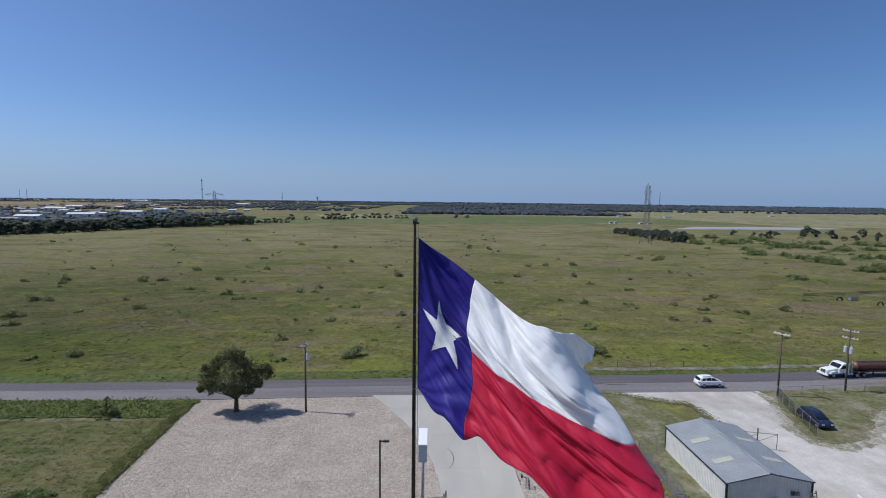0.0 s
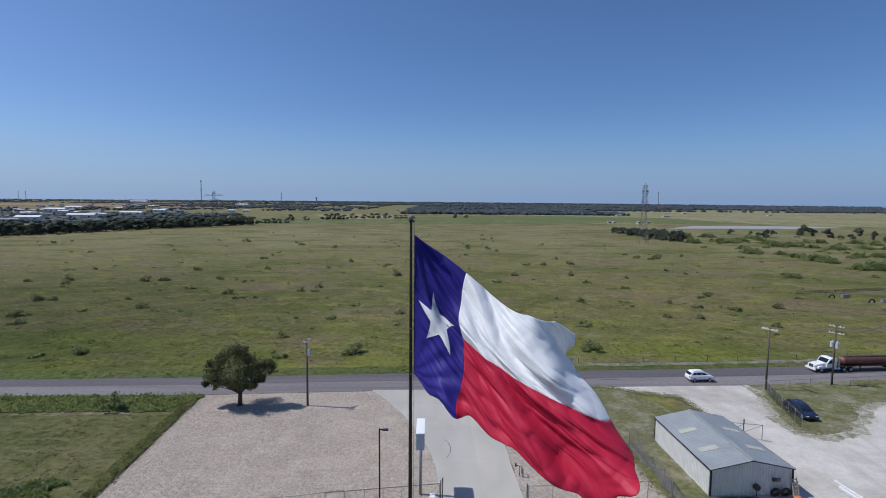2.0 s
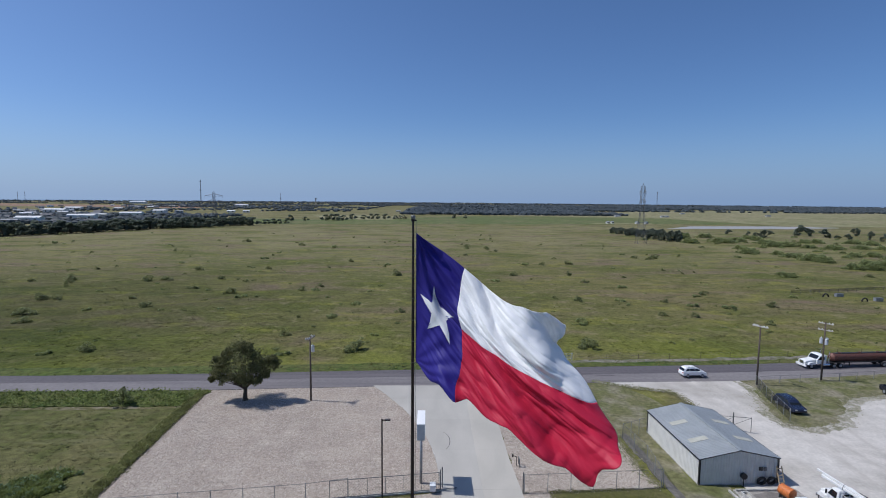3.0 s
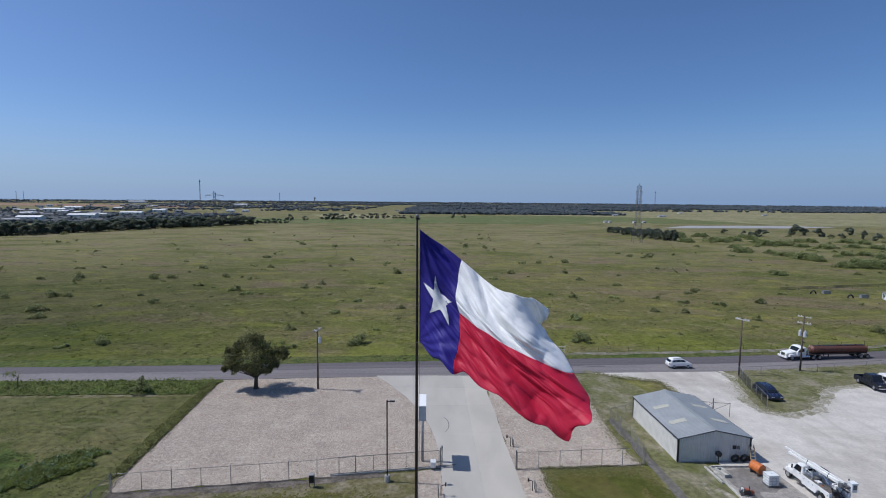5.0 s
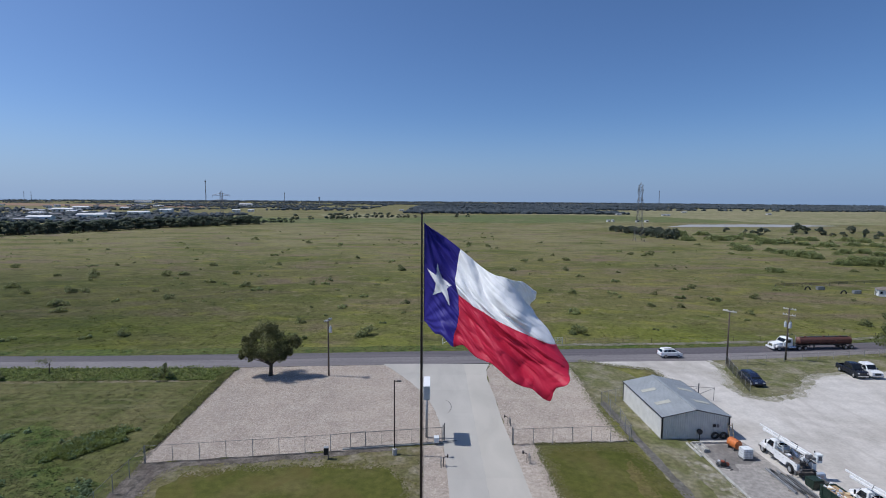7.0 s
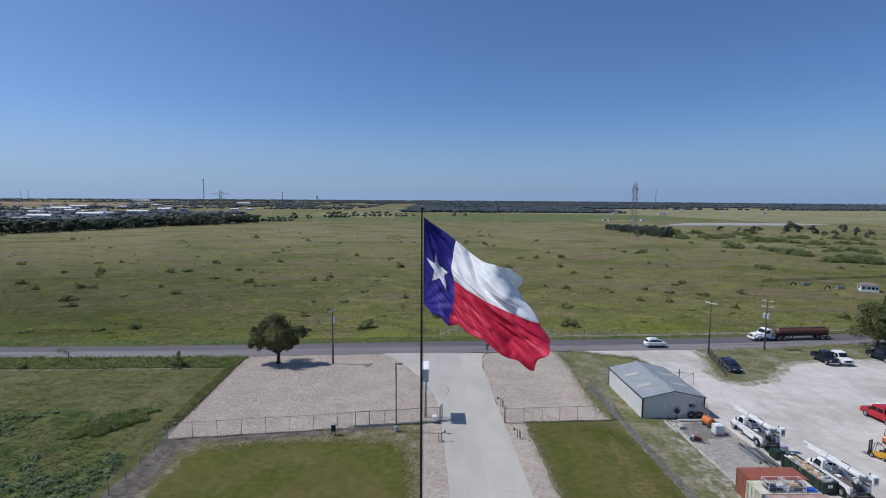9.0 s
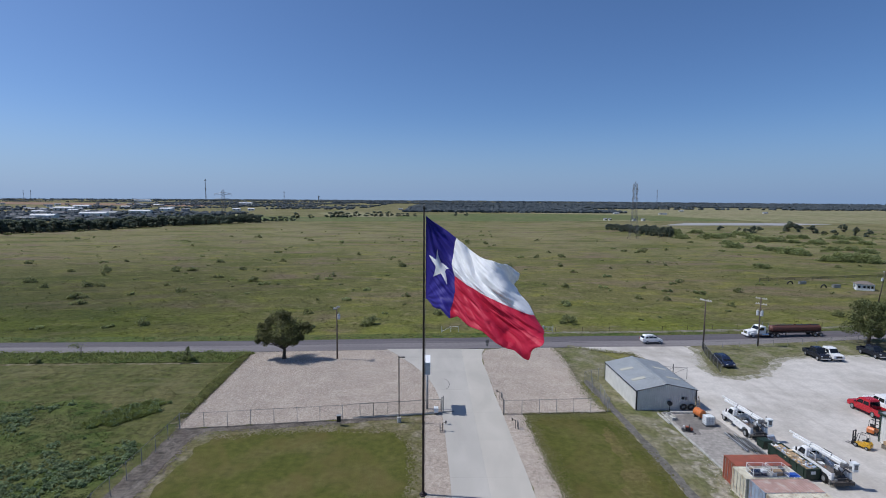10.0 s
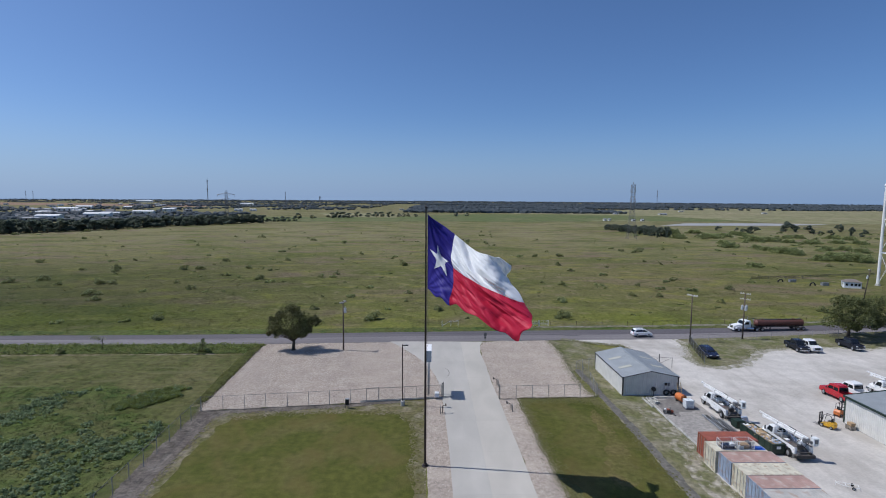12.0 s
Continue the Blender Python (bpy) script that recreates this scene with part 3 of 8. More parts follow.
WEED_GROUND = ((-110, 21), (-62, 25), (-48, 24), (-45, 18), (-41, 13), (-35.5, 11), (-34.6, 0), (-34.4, -70), (-110, -70))
sheet("weed_patch", WEED_GROUND, 0.006, WEEDY, 2.2, 1.5, 0.05, "rank green weeds over the lower meadow", "grass")
GRAVEL_L = ((-33.0, 15.7), (-33.5, 18.1), (-33.8, 26.3), (-34.2, 34.9), (-34.7, 49.2), (-34.2, 49.85), (-15, 51.0), (-8.2, 51.4), (-6.3, 48.8), (-2.5, 41.8), (0.3, 35.0), (1.9, 28.5), (2.4, 23.8), (2.6, 20.6), (-1.8, 19.9), (-14.6, 18.0))
sheet("gravel_lot", GRAVEL_L, 0.03, GRAVEL, 0.22, 0.5, 0.1, "pale crushed-stone lot beside the driveway", "gravel")
sheet("berm_grass", ((-36.4, 48.2), (-35.1, 49), (-34.4, 35), (-34.1, 26.3), (-33.7, 17.5), (-35.2, 17), (-35.4, 26), (-35.8, 36)), 0.012, DRY, 0.35, 0.4, 0.06, "dry olive grass berm along the gravel edge", "grass")
sheet("dirt_edge", ((-35.2, 48.6), (-34.5, 49), (-33.8, 34.9), (-33.4, 26.3), (-33.0, 16.5), (-33.9, 16.5), (-34.1, 26), (-34.6, 36)), 0.02, SOIL, 0.18, 0.4, 0.06, "bare dirt edge along the gravel lot", "soil")
GRAVEL_R = ((11.2, 20.2), (10.9, 26.4), (10.9, 35.0), (10.6, 43.7), (11.0, 48.9), (11.8, 51.6), (16.0, 52.5), (26.2, 52.9), (26.8, 45.8), (25.9, 32.0), (26.0, 23.8), (26.6, 20.9))
sheet("gravel_bed", GRAVEL_R, 0.03, GRAVEL, 0.35, 0.5, 0.1, "pale crushed-stone bed beside the driveway", "gravel")
GRAVEL_SL = ((-0.5, 19.6), (2.5, 20.2), (2.7, 14.0), (3.0, 3.3), (3.2, -6.5), (3.6, -30), (4.2, -70), (1.0, -70), (0.6, -30), (0.35, -6.5), (0.1, 3.3), (-0.3, 17.0))
sheet("gravel_strip", GRAVEL_SL, 0.03, GRAVEL, 0.22, 0.5, 0.1, "crushed-stone strip along the driveway edge", "gravel")
GRAVEL_SR = ((11.2, 19.8), (14.0, 20.3), (14.2, 9.4), (14.5, 1.8), (14.7, -3.1), (15.0, -6.6), (16.0, -30), (17.5, -70), (12.5, -70), (12.2, -30), (11.9, -6.6), (11.7, 3.2), (11.4, 11.2))
sheet("gravel_strip_east", GRAVEL_SR, 0.03, GRAVEL, 0.35, 0.5, 0.1, "crushed-stone strip along the driveway edge", "gravel")

LOT = ((-32.8, 15.4), (-14.6, 17.9), (-0.5, 19.5), (0.0, 3), (0.3, -6.5), (0.9, -70), (-32, -70), (-32.4, -2))
sheet("lawn_margin", LOT, 0.0, DRY, 0.25, 0.8, 0.06, "thin dry grass round the lawn", "grass")
SOIL_L = ((-33.4, 16.2), (-31.6, 15.8), (-24, 16.9), (-14.6, 17.9), (-5, 19.3), (-3, 18.8), (-11, 17.2), (-20, 15.9), (-28.8, 15.0), (-30.3, 13), (-30.2, 7), (-30.0, -1.2), (-29.8, -6.3), (-29.4, -70), (-32.6, -70), (-32.8, -6), (-33.2, 3), (-33.4, 9.5))
sheet("soil_strip", SOIL_L, 0.02, SOIL, 0.4, 0.6, 0.06, "bare dark soil strip along the fence", "soil")
LAWN_P = ((-27.6, 12.6), (-22, 13.6), (-12, 14.4), (-5.0, 14.3), (-3.0, 12), (-2.3, 9.5), (-1.7, -5.2), (-1.2, -70), (-27.4, -70), (-28.3, -5), (-28.8, 5))
sheet("lawn", LAWN_P, 0.02, LAWN, 0.9, 0.7, 0.05, "deep olive-green lawn behind the fence", "grass")
LAWN_EP = ((14.0, 19.9), (26.5, 20.6), (27.6, 14), (28.0, 4), (27.9, -7), (27.5, -70), (17.4, -70), (15.9, -30), (14.9, -6.6), (14.4, 1.8), (14.1, 9.4))
sheet("lawn_east", LAWN_EP, 0.01, LAWN_PALE, 0.3, 0.7, 0.06, "green lawn between driveway and yard fence", "grass")
LAWN_DRY = earth("browned_lawn", ((0.125, 0.108, 0.036), (0.1, 0.1, 0.028), (0.15, 0.122, 0.05)), (0.12, 0.4), 1.6, bump=0.04, soft=0.8)
LAWN_IN = ((16.0, 17.6), (22, 18.2), (25.4, 17.6), (26.6, 8), (26.8, -7), (26.4, -70), (19.5, -70), (17.6, -20), (16.9, -4), (16.4, 6))
sheet("lawn_east_inner", LAWN_IN, 0.02, LAWN, 0.9, 0.7, 0.05, "deep olive-green lawn between driveway and yard", "grass")
sheet("lawn_worn", ((24.4, 16.5), (25.3, 16.2), (25.6, 9), (25.2, 2.5), (24.0, -3), (21.4, -5.5), (20.2, -4), (21.8, 0.5), (23.2, 5), (23.6, 11)), 0.024, LAWN_DRY, 0.9, 0.5, 0.004, "browned streak of worn lawn", "grass")
TRACK_P = ((26.9, 33.5), (27.9, 34.0), (28.1, 30), (28.4, 22.6), (28.9, 13), (29.1, 1.8), (29.2, -6.7), (29.0, -70), (27.9, -70), (28.0, -6.7), (27.9, 4.6), (27.7, 15), (27.2, 22), (27.0, 28))
sheet("fence_track", TRACK_P, 0.03, TRACK, 0.3, 0.5, 0.07, "grey gravel track along the yard fence", "soil")
GRASS_R = ((26.3, 53.5), (30.5, 53.4), (34.5, 50.8), (36.1, 47.8), (38, 42), (41.3, 36), (31.0, 36), (31, 21.9), (34.2, 21.5), (36.2, 14.9), (35.5, 9.4), (34.2, 3.1), (33.4, -2), (33.2, -70), (27.4, -70), (27.8, 0), (27.4, 15), (27.0, 33.4), (25.9, 32), (26.7, 45.8))
sheet("patchy_ground", ((31.6, 17.5), (33.0, 16.0), (34.3, 13.5), (34.5, 3), (33.9, -2), (33.4, -70), (30.4, -70), (30.3, -4), (30.6, 2), (31.6, 7), (31.2, 12)), 0.012, PATCHY, 0.4, 0.6, 0.05, "patchy dry grass and limestone chips by the pad", "grass")
sheet("grass_shed", GRASS_R, -0.002, ROUGH, 0.3, 0.7, 0.05, "patchy grass round the metal shed", "grass")
YARD = ((29.5, 54.2), (35, 51.0), (41.7, 48.8), (42, 40), (41.3, 36.6), (41.0, 22.6), (36.4, 21.3), (36.4, 14.9), (35.6, 9.4), (34.3, 3.1), (33.5, -2), (33.3, -70), (150, -70), (150, 47), (120, 48.5), (103, 49.5), (95, 47.5), (84, 48.5), (77, 47.5), (70, 46.5), (66.4, 44.1), (64.5, 41.5), (59.7, 36.9), (54.4, 35.2), (52.0, 36.2), (52.2, 40.3), (54.6, 46.0), (56.0, 50.1), (56.4, 54.6), (40, 54.3))
sheet("yard", YARD, 0.04, CALICHE, 0.5, 0.6, 0.1, "glaring white crushed-limestone work yard", "gravel")
GRASS_NE = ((56.2, 54.4), (55.9, 50.1), (54.5, 46.0), (52.1, 40.3), (51.9, 36.0), (54.4, 35.1), (59.7, 36.8), (64.6, 41.4), (66.5, 44), (70, 46.4), (77, 47.4), (84, 48.4), (95, 47.4), (103, 49.4), (130, 48.4), (160, 60), (160, 68), (112, 61.2), (89, 58.3), (70, 56))
sheet("dusty_edge", ((54.6, 54.3), (54.6, 50.4), (53.2, 46.4), (50.9, 40.6), (50.6, 35.2), (54.3, 33.6), (60.6, 35.6), (65.6, 40.3), (67.6, 42.6), (70.6, 45), (77, 46), (84, 47), (95, 46.2), (103, 48), (103, 50), (70, 54), (57, 52)), 0.044, DUSTY, 1.0, 0.4, 0.1, "dusty thin grass fading into limestone", "grass")
sheet("grass_corner", GRASS_NE, 0.049, ROUGH, 0.9, 0.4, 0.1, "grass corner between road and yard", "grass")
PAD_P = ((34.5, 19.9), (41.5, 20.3), (42.0, 10), (41.6, 4.0), (34.8, 4.0), (34.6, 10), (34.5, 15))
sheet("work_pad", PAD_P, 0.07, PAD, 0.08, 0.6, 0.1, "stained concrete pad beside the shed", "concrete")
sheet("pad_stain", ((34.9, 19.5), (38.6, 19.6), (41.0, 18.9), (41.2, 16.4), (38.9, 14.6), (37.3, 14.9), (36.6, 13.2), (35.6, 13.4), (35.2, 16.2)), 0.074, PAD_STAIN, 0.5, 0.5, 0.003, "dark oil stain on the concrete pad", "stain")

# driveway: a slab cast in panels with sawn joints
DRIVE_W = [(3.25, -70), (3.15, -20), (3.05, -6.5), (2.95, 3.3), (2.65, 14.0), (2.2, 23.8), (1.8, 28.5), (0.2, 35.0), (-2.6, 41.8), (-6.5, 48.8), (-8.4, 51.7)]
DRIVE_E = [(12.6, -70), (12.2, -20), (11.95, -6.6), (11.75, 3.2), (11.45, 11.2), (11.2, 20.2), (10.9, 26.4), (10.85, 35.0), (10.5, 43.7), (10.9, 48.9), (11.9, 52.4)]


def edge_at(line, y):
    for (x0, y0), (x1, y1) in zip(line, line[1:]):
        if y0 <= y <= y1:
            return x0 + (x1 - x0) * (y - y0) / (y1 - y0)
    return line[-1][0]


def drive_panel(y0, y1, side, parent):
    n = 8
    low, up = [], []
    for i in range(n + 1):
        y = y0 + 0.004 + (y1 - y0 - 0.008) * i / n
        w, e, m = edge_at(DRIVE_W, y), edge_at(DRIVE_E, y), 7.0 - 0.008 * (y - 15) if y < 30 else 6.9
        a, b = (w, m - 0.009) if side == 0 else (m + 0.009, e)
        low.append((a, y))
        up.append((b, y))
    bm = bmesh.new()
    top = [bm.verts.new((x, y, 0.06)) for x, y in low] + [bm.verts.new((x, y, 0.06)) for x, y in reversed(up)]
    bot = [bm.verts.new((v.co.x, v.co.y, -0.1)) for v in top]
    bm.faces.new(top)
    k = len(top)
    for i in range(k):
        bm.faces.new((top[i], top[(i + 1) % k], bot[(i + 1) % k], bot[i]))
    bmesh.ops.recalc_face_normals(bm, faces=bm.faces)
    return part("panel", bm, CONCRETE_E if side else CONCRETE_W, parent)


def varied_concrete(name, lo, hi):
    m, nt, b = start_mat(name, 0.8, 0, 0.25)
    p = place_of(nt)
    rnd = nt.nodes.new("ShaderNodeObjectInfo").outputs["Random"]
    c = mix_col(nt, rnd, lo, hi)
    c = mix_col(nt, 1.0, c, grey(nt, noise_fac(nt, p, 0.25, 6, 0.3, 0.7, 0.5, (1, 0.4, 1)), 0.88, 1.06), "MULTIPLY")
    c = mix_col(nt, 1.0, c, grey(nt, noise_fac(nt, p, 14, 3, 0.3, 0.7), 0.93, 1.05), "MULTIPLY")
    nt.links.new(c, b.inputs["Base Color"])
    return m


CONCRETE_W = varied_concrete("driveway_concrete_west", (0.42, 0.396, 0.356), (0.44, 0.416, 0.374))
CONCRETE_E = varied_concrete("driveway_concrete_east", (0.455, 0.426, 0.374), (0.478, 0.446, 0.392))
drive = thing("driveway", "pale cast-concrete driveway in large panels", "driveway", None, "", "structure")
joints = sheet("joint_bed", ((3.4, -69), (3.2, 3), (2.8, 14), (2.4, 23.8), (0.6, 35), (-5.8, 48.6), (-7.4, 51.2), (11.4, 51.9), (10.7, 48.9), (10.4, 43), (10.7, 35), (11, 20), (11.5, 3), (12.3, -69)), 0.045, CONCRETE, 0, 5, 0.1)
joints.parent = drive
cuts = [-70, -60, -50, -40, -30, -22, -14, -6.0, 3.2, 12.0, 20.6, 29.5, 38.5, 46.0, 51.9]
for a, b in zip(cuts, cuts[1:]):
    for side in (0, 1):
        drive_panel(a, b, side, drive)

# tyre mark swept on the driveway
bm = bmesh.new()
pv = None
for i in range(15):
    a = radians(-60 + 130 * i / 14)
    c, s = math.cos(a), math.sin(a)
    w = 0.05 + 0.05 * math.sin(math.pi * i / 14)
    q = (bm.verts.new((2.6 + 1.15 * c, 31.9 + 2.6 * s, 0.064)), bm.verts.new((2.6 + (1.15 + w) * c, 31.9 + (2.6 + w) * s, 0.064)))
    if pv:
        bm.faces.new((pv[0], pv[1], q[1], q[0]))
    pv = q
tyre = part("tyre_mark", bm, paint("tyre_black", (0.12, 0.12, 0.12), 0.9), drive)
# skid patches on the road
for sx, sy in ((29, 57.6), (33, 57.0)):
    sheet("tar_patch", [(sx + 1.9 * math.cos(i * 0.5236) * (1 + 0.2 * math.sin(3 * i)), sy + 0.28 * math.sin(i * 0.5236) + 0.02 * math.cos(i * 0.5236)) for i in range(12)], 0.068, ASPHALT_DARK, 0.05, 0.3, 0.01, "dark tar patch on the asphalt", "road patch")

# distant pastures, pond and ploughed land
sheet("pasture", ((-700, 560), (-190, 600), (150, 640), (560, 700), (560, 980), (100, 960), (-150, 730), (-700, 900)), 0.02, FAR_GRASS, 8, 40, 0.05, "distant green pasture", "field")
sheet("pasture_dry", ((430, 900), (160, 1010), (460, 1420), (1300, 2050), (2600, 2200), (2600, 700), (900, 640), (480, 620)), 0.04, STUBBLE, 12, 40, 0.05, "distant pale dry pasture", "field")
sheet("stubble_field", ((-160, 760), (-60, 745), (-40, 880), (-150, 1000), (-230, 960)), 0.06, STUBBLE, 4, 20, 0.05, "distant pale stubble field", "field")
sheet("red_field", ((-2050, 1750), (-700, 1500), (-760, 1800), (-2300, 2300)), 0.1, RED_FIELD, 10, 60, 0.05, "distant reddish ploughed field", "field")
sheet("pond", ((275, 552), (330, 612), (450, 628), (520, 600), (435, 566)), 0.07, WATER, 4, 12, 0.05, "pale still pond in the pasture", "pond", "structure")
sheet("caliche_pad_far", ((215, 655), (235, 690), (315, 690), (310, 660)), 0.08, STUBBLE, 4, 12, 0.05, "distant white gravel well pad", "gravel")

sheet("town_lots", ((-1000, 610), (-560, 560), (-520, 700), (-600, 860), (-1100, 900)), 0.05, CONCRETE, 12, 30, 0.05, "pale paved yards of the distant town", "pavement")

# ---- flagpole and flag ----
POLE_H, FLAG_TOP, HOIST, FLY = 30.5, 29.45, 8.35, 13.4
pole = thing("flagpole", "tall dark bronze tapered steel flagpole beside the driveway", "flagpole")
bm = bmesh.new()
rings = []
for z, w in ((0.05, 0.19), (7.96, 0.178), (7.97, 0.19), (8.05, 0.19), (8.06, 0.176), (15.96, 0.158), (15.97, 0.17), (16.05, 0.17), (16.06, 0.156), (23, 0.13), (POLE_H - 0.3, 0.1)):
    r = w * 0.72
    rings.append([bm.verts.new((r * math.cos(k * 0.31416), r * math.sin(k * 0.31416), z)) for k in range(20)])
for a, b in zip(rings, rings[1:]):
    for k in range(20):
        bm.faces.new((a[k], a[(k + 1) % 20], b[(k + 1) % 20], b[k]))
bm.faces.new(rings[-1])
part("shaft", bm, BRONZE, pole)
part("base_collar", rods(((0, 0, -0.02), (0, 0, 0.12), 0.42, 0.4, 20), ((0, 0, 0.12), (0, 0, 0.3), 0.3, 0.22, 20)), BRONZE, pole, smooth=True)
part("pulley_truck", rods(((0, 0, POLE_H - 0.36), (0, 0, POLE_H - 0.22), 0.13, 0.13, 12), ((-0.05, 0, POLE_H - 0.3), (0.22, 0, POLE_H - 0.3), 0.05, 0.05, 8)), BRONZE, pole)
bm = bmesh.new()
bmesh.ops.create_uvsphere(bm, u_segments=16, v_segments=10, radius=0.15, matrix=Matrix.Translation((0, 0, POLE_H - 0.1)))
part("ball_finial", bm, DULL_STEEL, pole, "dull metal ball", smooth=True)
part("halyard", rods(((0.2, -0.02, 1.4), (0.2, -0.02, POLE_H - 0.3), 0.012, 0.012, 5)), GREY_WOOD, pole, "thin pale rope")
for i in range(7):
    z = FLAG_TOP - HOIST * i / 6 - 0.05
    part("snap_ring", rods(((0.0, -0.14, z), (0.0, 0.14, z - 0.02), 0.03, 0.03, 6), ((0.06, -0.13, z), (0.22, -0.02, z), 0.025, 0.02, 6)), DULL_STEEL, pole)


def ridge(a, sharp=1.4):
    """A fold wave with narrow crests."""
    return 1 - 2 * abs(math.sin(a)) ** sharp


def crease(x, y, k):
    """Sharp-edged crumple between -1 and 1."""
    return 1 - 2.6 * abs(noise.noise((x, y, k)))


def flag_at(u, v):
    """A point of the flag: u along the fly, v from the top of the hoist down, both 0 to 1."""
    s = min(1, u * 5)
    f = max(0.0, (u - 0.3) / 0.7)
    x = 0.2 + 9.5 * u ** 1.14 + 0.55 * math.sin(6.2 * u + 2.0 * v) * u
    x += 0.2 * s * math.sin(8.5 * v + 2.2) * (0.6 + u) + 0.14 * s * noise.noise((3.0 * u, 7.0 * v, 8.0))
    drop = 5.6 * u - 1.0 * math.sin(math.pi * u) * (v - 0.3)
    y = -6.0 * u + (0.1 + 0.95 * u) * math.sin(7.6 * u - 2.4 * v + 0.4) * s + 0.6 * u * math.sin(14.0 * u - 5.5 * v + 1.1)
    y += 0.24 * ridge(8.5 * (v - 0.85 * u) + 1.3 * math.sin(6 * u)) * s * (0.6 + f)
    y += 0.07 * ridge(19 * (v - 0.6 * u) + 1.9 * math.sin(4 * u + 5 * v)) * s
    y += 0.22 * f * crease(3.4 * u + 1.5 * v, 3.2 * (v - 0.7 * u), 2.3) + 0.12 * f * crease(9 * u, 8 * (v - 0.5 * u), 7.1)
    y += (0.09 + 0.04 * f) * s * crease(3.5 * u, 15 * (v - 0.62 * u), 4.4) + 0.04 * s * crease(6 * u, 30 * (v - 0.75 * u), 9.2)
    y += 0.06 * f * crease(14 * (u + 0.3 * v), 5 * v, 6.6)
    y += 0.19 * math.sin(19 * math.atan2(v + 0.02, u + 0.02)) * math.exp(-4 * u) * s
    y += 0.16 * math.sin(23 * math.atan2(1.02 - v, u + 0.03)) * math.exp(-6 * u) * s
    y -= 3.6 * (v - 0.4) * min(1, u * 3)
    # the fly end curls back and flutters, its hem is ragged
    e = max(0.0, (u - 0.78) / 0.22)
    y += 1.1 * e * e * (0.5 + math.sin(5.5 * v + 0.6)) + 0.35 * e * math.sin(17 * v + 3 * u)
    x -= 0.75 * e * e * (0.4 + 0.6 * math.sin(6.5 * v + 0.9)) - 0.25 * e * noise.noise((9 * v, 0.4, 3.0))
    z = FLAG_TOP - v * HOIST * (1 - 0.24 * u * u) - drop
    z += 0.75 * math.sin(8.5 * u + 0.6) * u * (0.6 - v) - 0.3 * e * math.sin(13 * v)
    z += 0.24 * s * math.sin(31 * u + 1.0) * max(0.0, v - 0.82) / 0.18 * math.exp(-1.2 * u)
    z += 0.22 * f * noise.noise((11 * u, 2.2, 5.0)) * abs(1 - 2 * v)
    return Vector((x, y - 0.02, z))


def cloth_panel(name, u0, u1, v0, v1, nu, nv, mat, parent):
    bm = bmesh.new()
    g = [[bm.verts.new(flag_at(u0 + (u1 - u0) * i / nu, v0 + (v1 - v0) * j / nv)) for i in range(nu + 1)] for j in range(nv + 1)]
    for j in range(nv):
        for i in range(nu):
            bm.faces.new((g[j][i], g[j + 1][i], g[j + 1][i + 1], g[j][i + 1]))
    ob = part(name, bm, mat, parent, smooth=True)
    s = ob.modifiers.new("cloth", "SOLIDIFY")
    s.thickness, s.offset = 0.012, 0
    return ob


flag = thing("flag", "huge wind-blown nylon flag, blue hoist with white star, white over red", "flag")
cloth_panel("blue_panel", 0, 1 / 3, 0, 1, 70, 150, FLAG_BLUE, flag)
cloth_panel("white_stripe", 1 / 3, 1, 0, 0.5, 150, 76, FLAG_WHITE, flag)
cloth_panel("red_stripe", 1 / 3, 1, 0.5, 1, 150, 76, FLAG_RED, flag)


def star_face(side):
    bm = bmesh.new()
    cu, cv, R = 0.17, 0.5, 1.75
    rings, n = 10, 10
    tips = []
    for k in range(n):
        a = math.pi / 2 + k * math.pi / 5
        r = R if k % 2 == 0 else R * 0.382
        tips.append((r * math.cos(a), r * math.sin(a)))
    sub = 6
    line = []
    for k in range(n):
        (x0, y0), (x1, y1) = tips[k], tips[(k + 1) % n]
        line += [(x0 + (x1 - x0) * s / sub, y0 + (y1 - y0) * s / sub) for s in range(sub)]

    def spot(x, y):
        u, v = cu + x / FLY, cv - y / HOIST
        p, e = flag_at(u, v), 0.002
        nrm = (flag_at(u + e, v) - p).cross(flag_at(u, v + e) - p).normalized()
        return p + nrm * side * 0.025

    rows = [[bm.verts.new(spot(x * q / rings, y * q / rings)) for x, y in line] for q in range(1, rings + 1)]
    mid_v = bm.verts.new(spot(0, 0))
    m = len(line)
    for i in range(m):
        bm.faces.new((mid_v, rows[0][i], rows[0][(i + 1) % m]))
        for q in range(rings - 1):
            bm.faces.new((rows[q][i], rows[q + 1][i], rows[q + 1][(i + 1) % m], rows[q][(i + 1) % m]))
    bmesh.ops.recalc_face_normals(bm, faces=bm.faces)
    return bm


part("star", star_face(1), FLAG_WHITE, flag, "white sewn star", smooth=True)
part("star", star_face(-1), FLAG_WHITE, flag, "white sewn star", smooth=True)

# ---- pole sign, lamp, gate and chain-link fence ----
sign = thing("pole_sign", "deep white cabinet sign on one tall grey post", "sign", pose(0.2, 21.95, 0))
part("post", rods(((0, 0, -0.1), (0, 0, 5.9), 0.17, 0.15, 14)), GALV, sign, smooth=True)
# shaded cabinet sides are coloured grey, the sunlit top white
bm = boxes((-0.42, 0.42, -1.8, 1.8, 5.85, 7.6, 0.03))
part("cabinet", bm, SIGN_SHADE_CAN_GREY, sign)
part("top_panel", boxes((-0.44, 0.44, -1.83, 1.83, 7.6, 7.68, 0.01)), SIGN_WHITE, sign, "white top, coloured brighter for the sun on it")
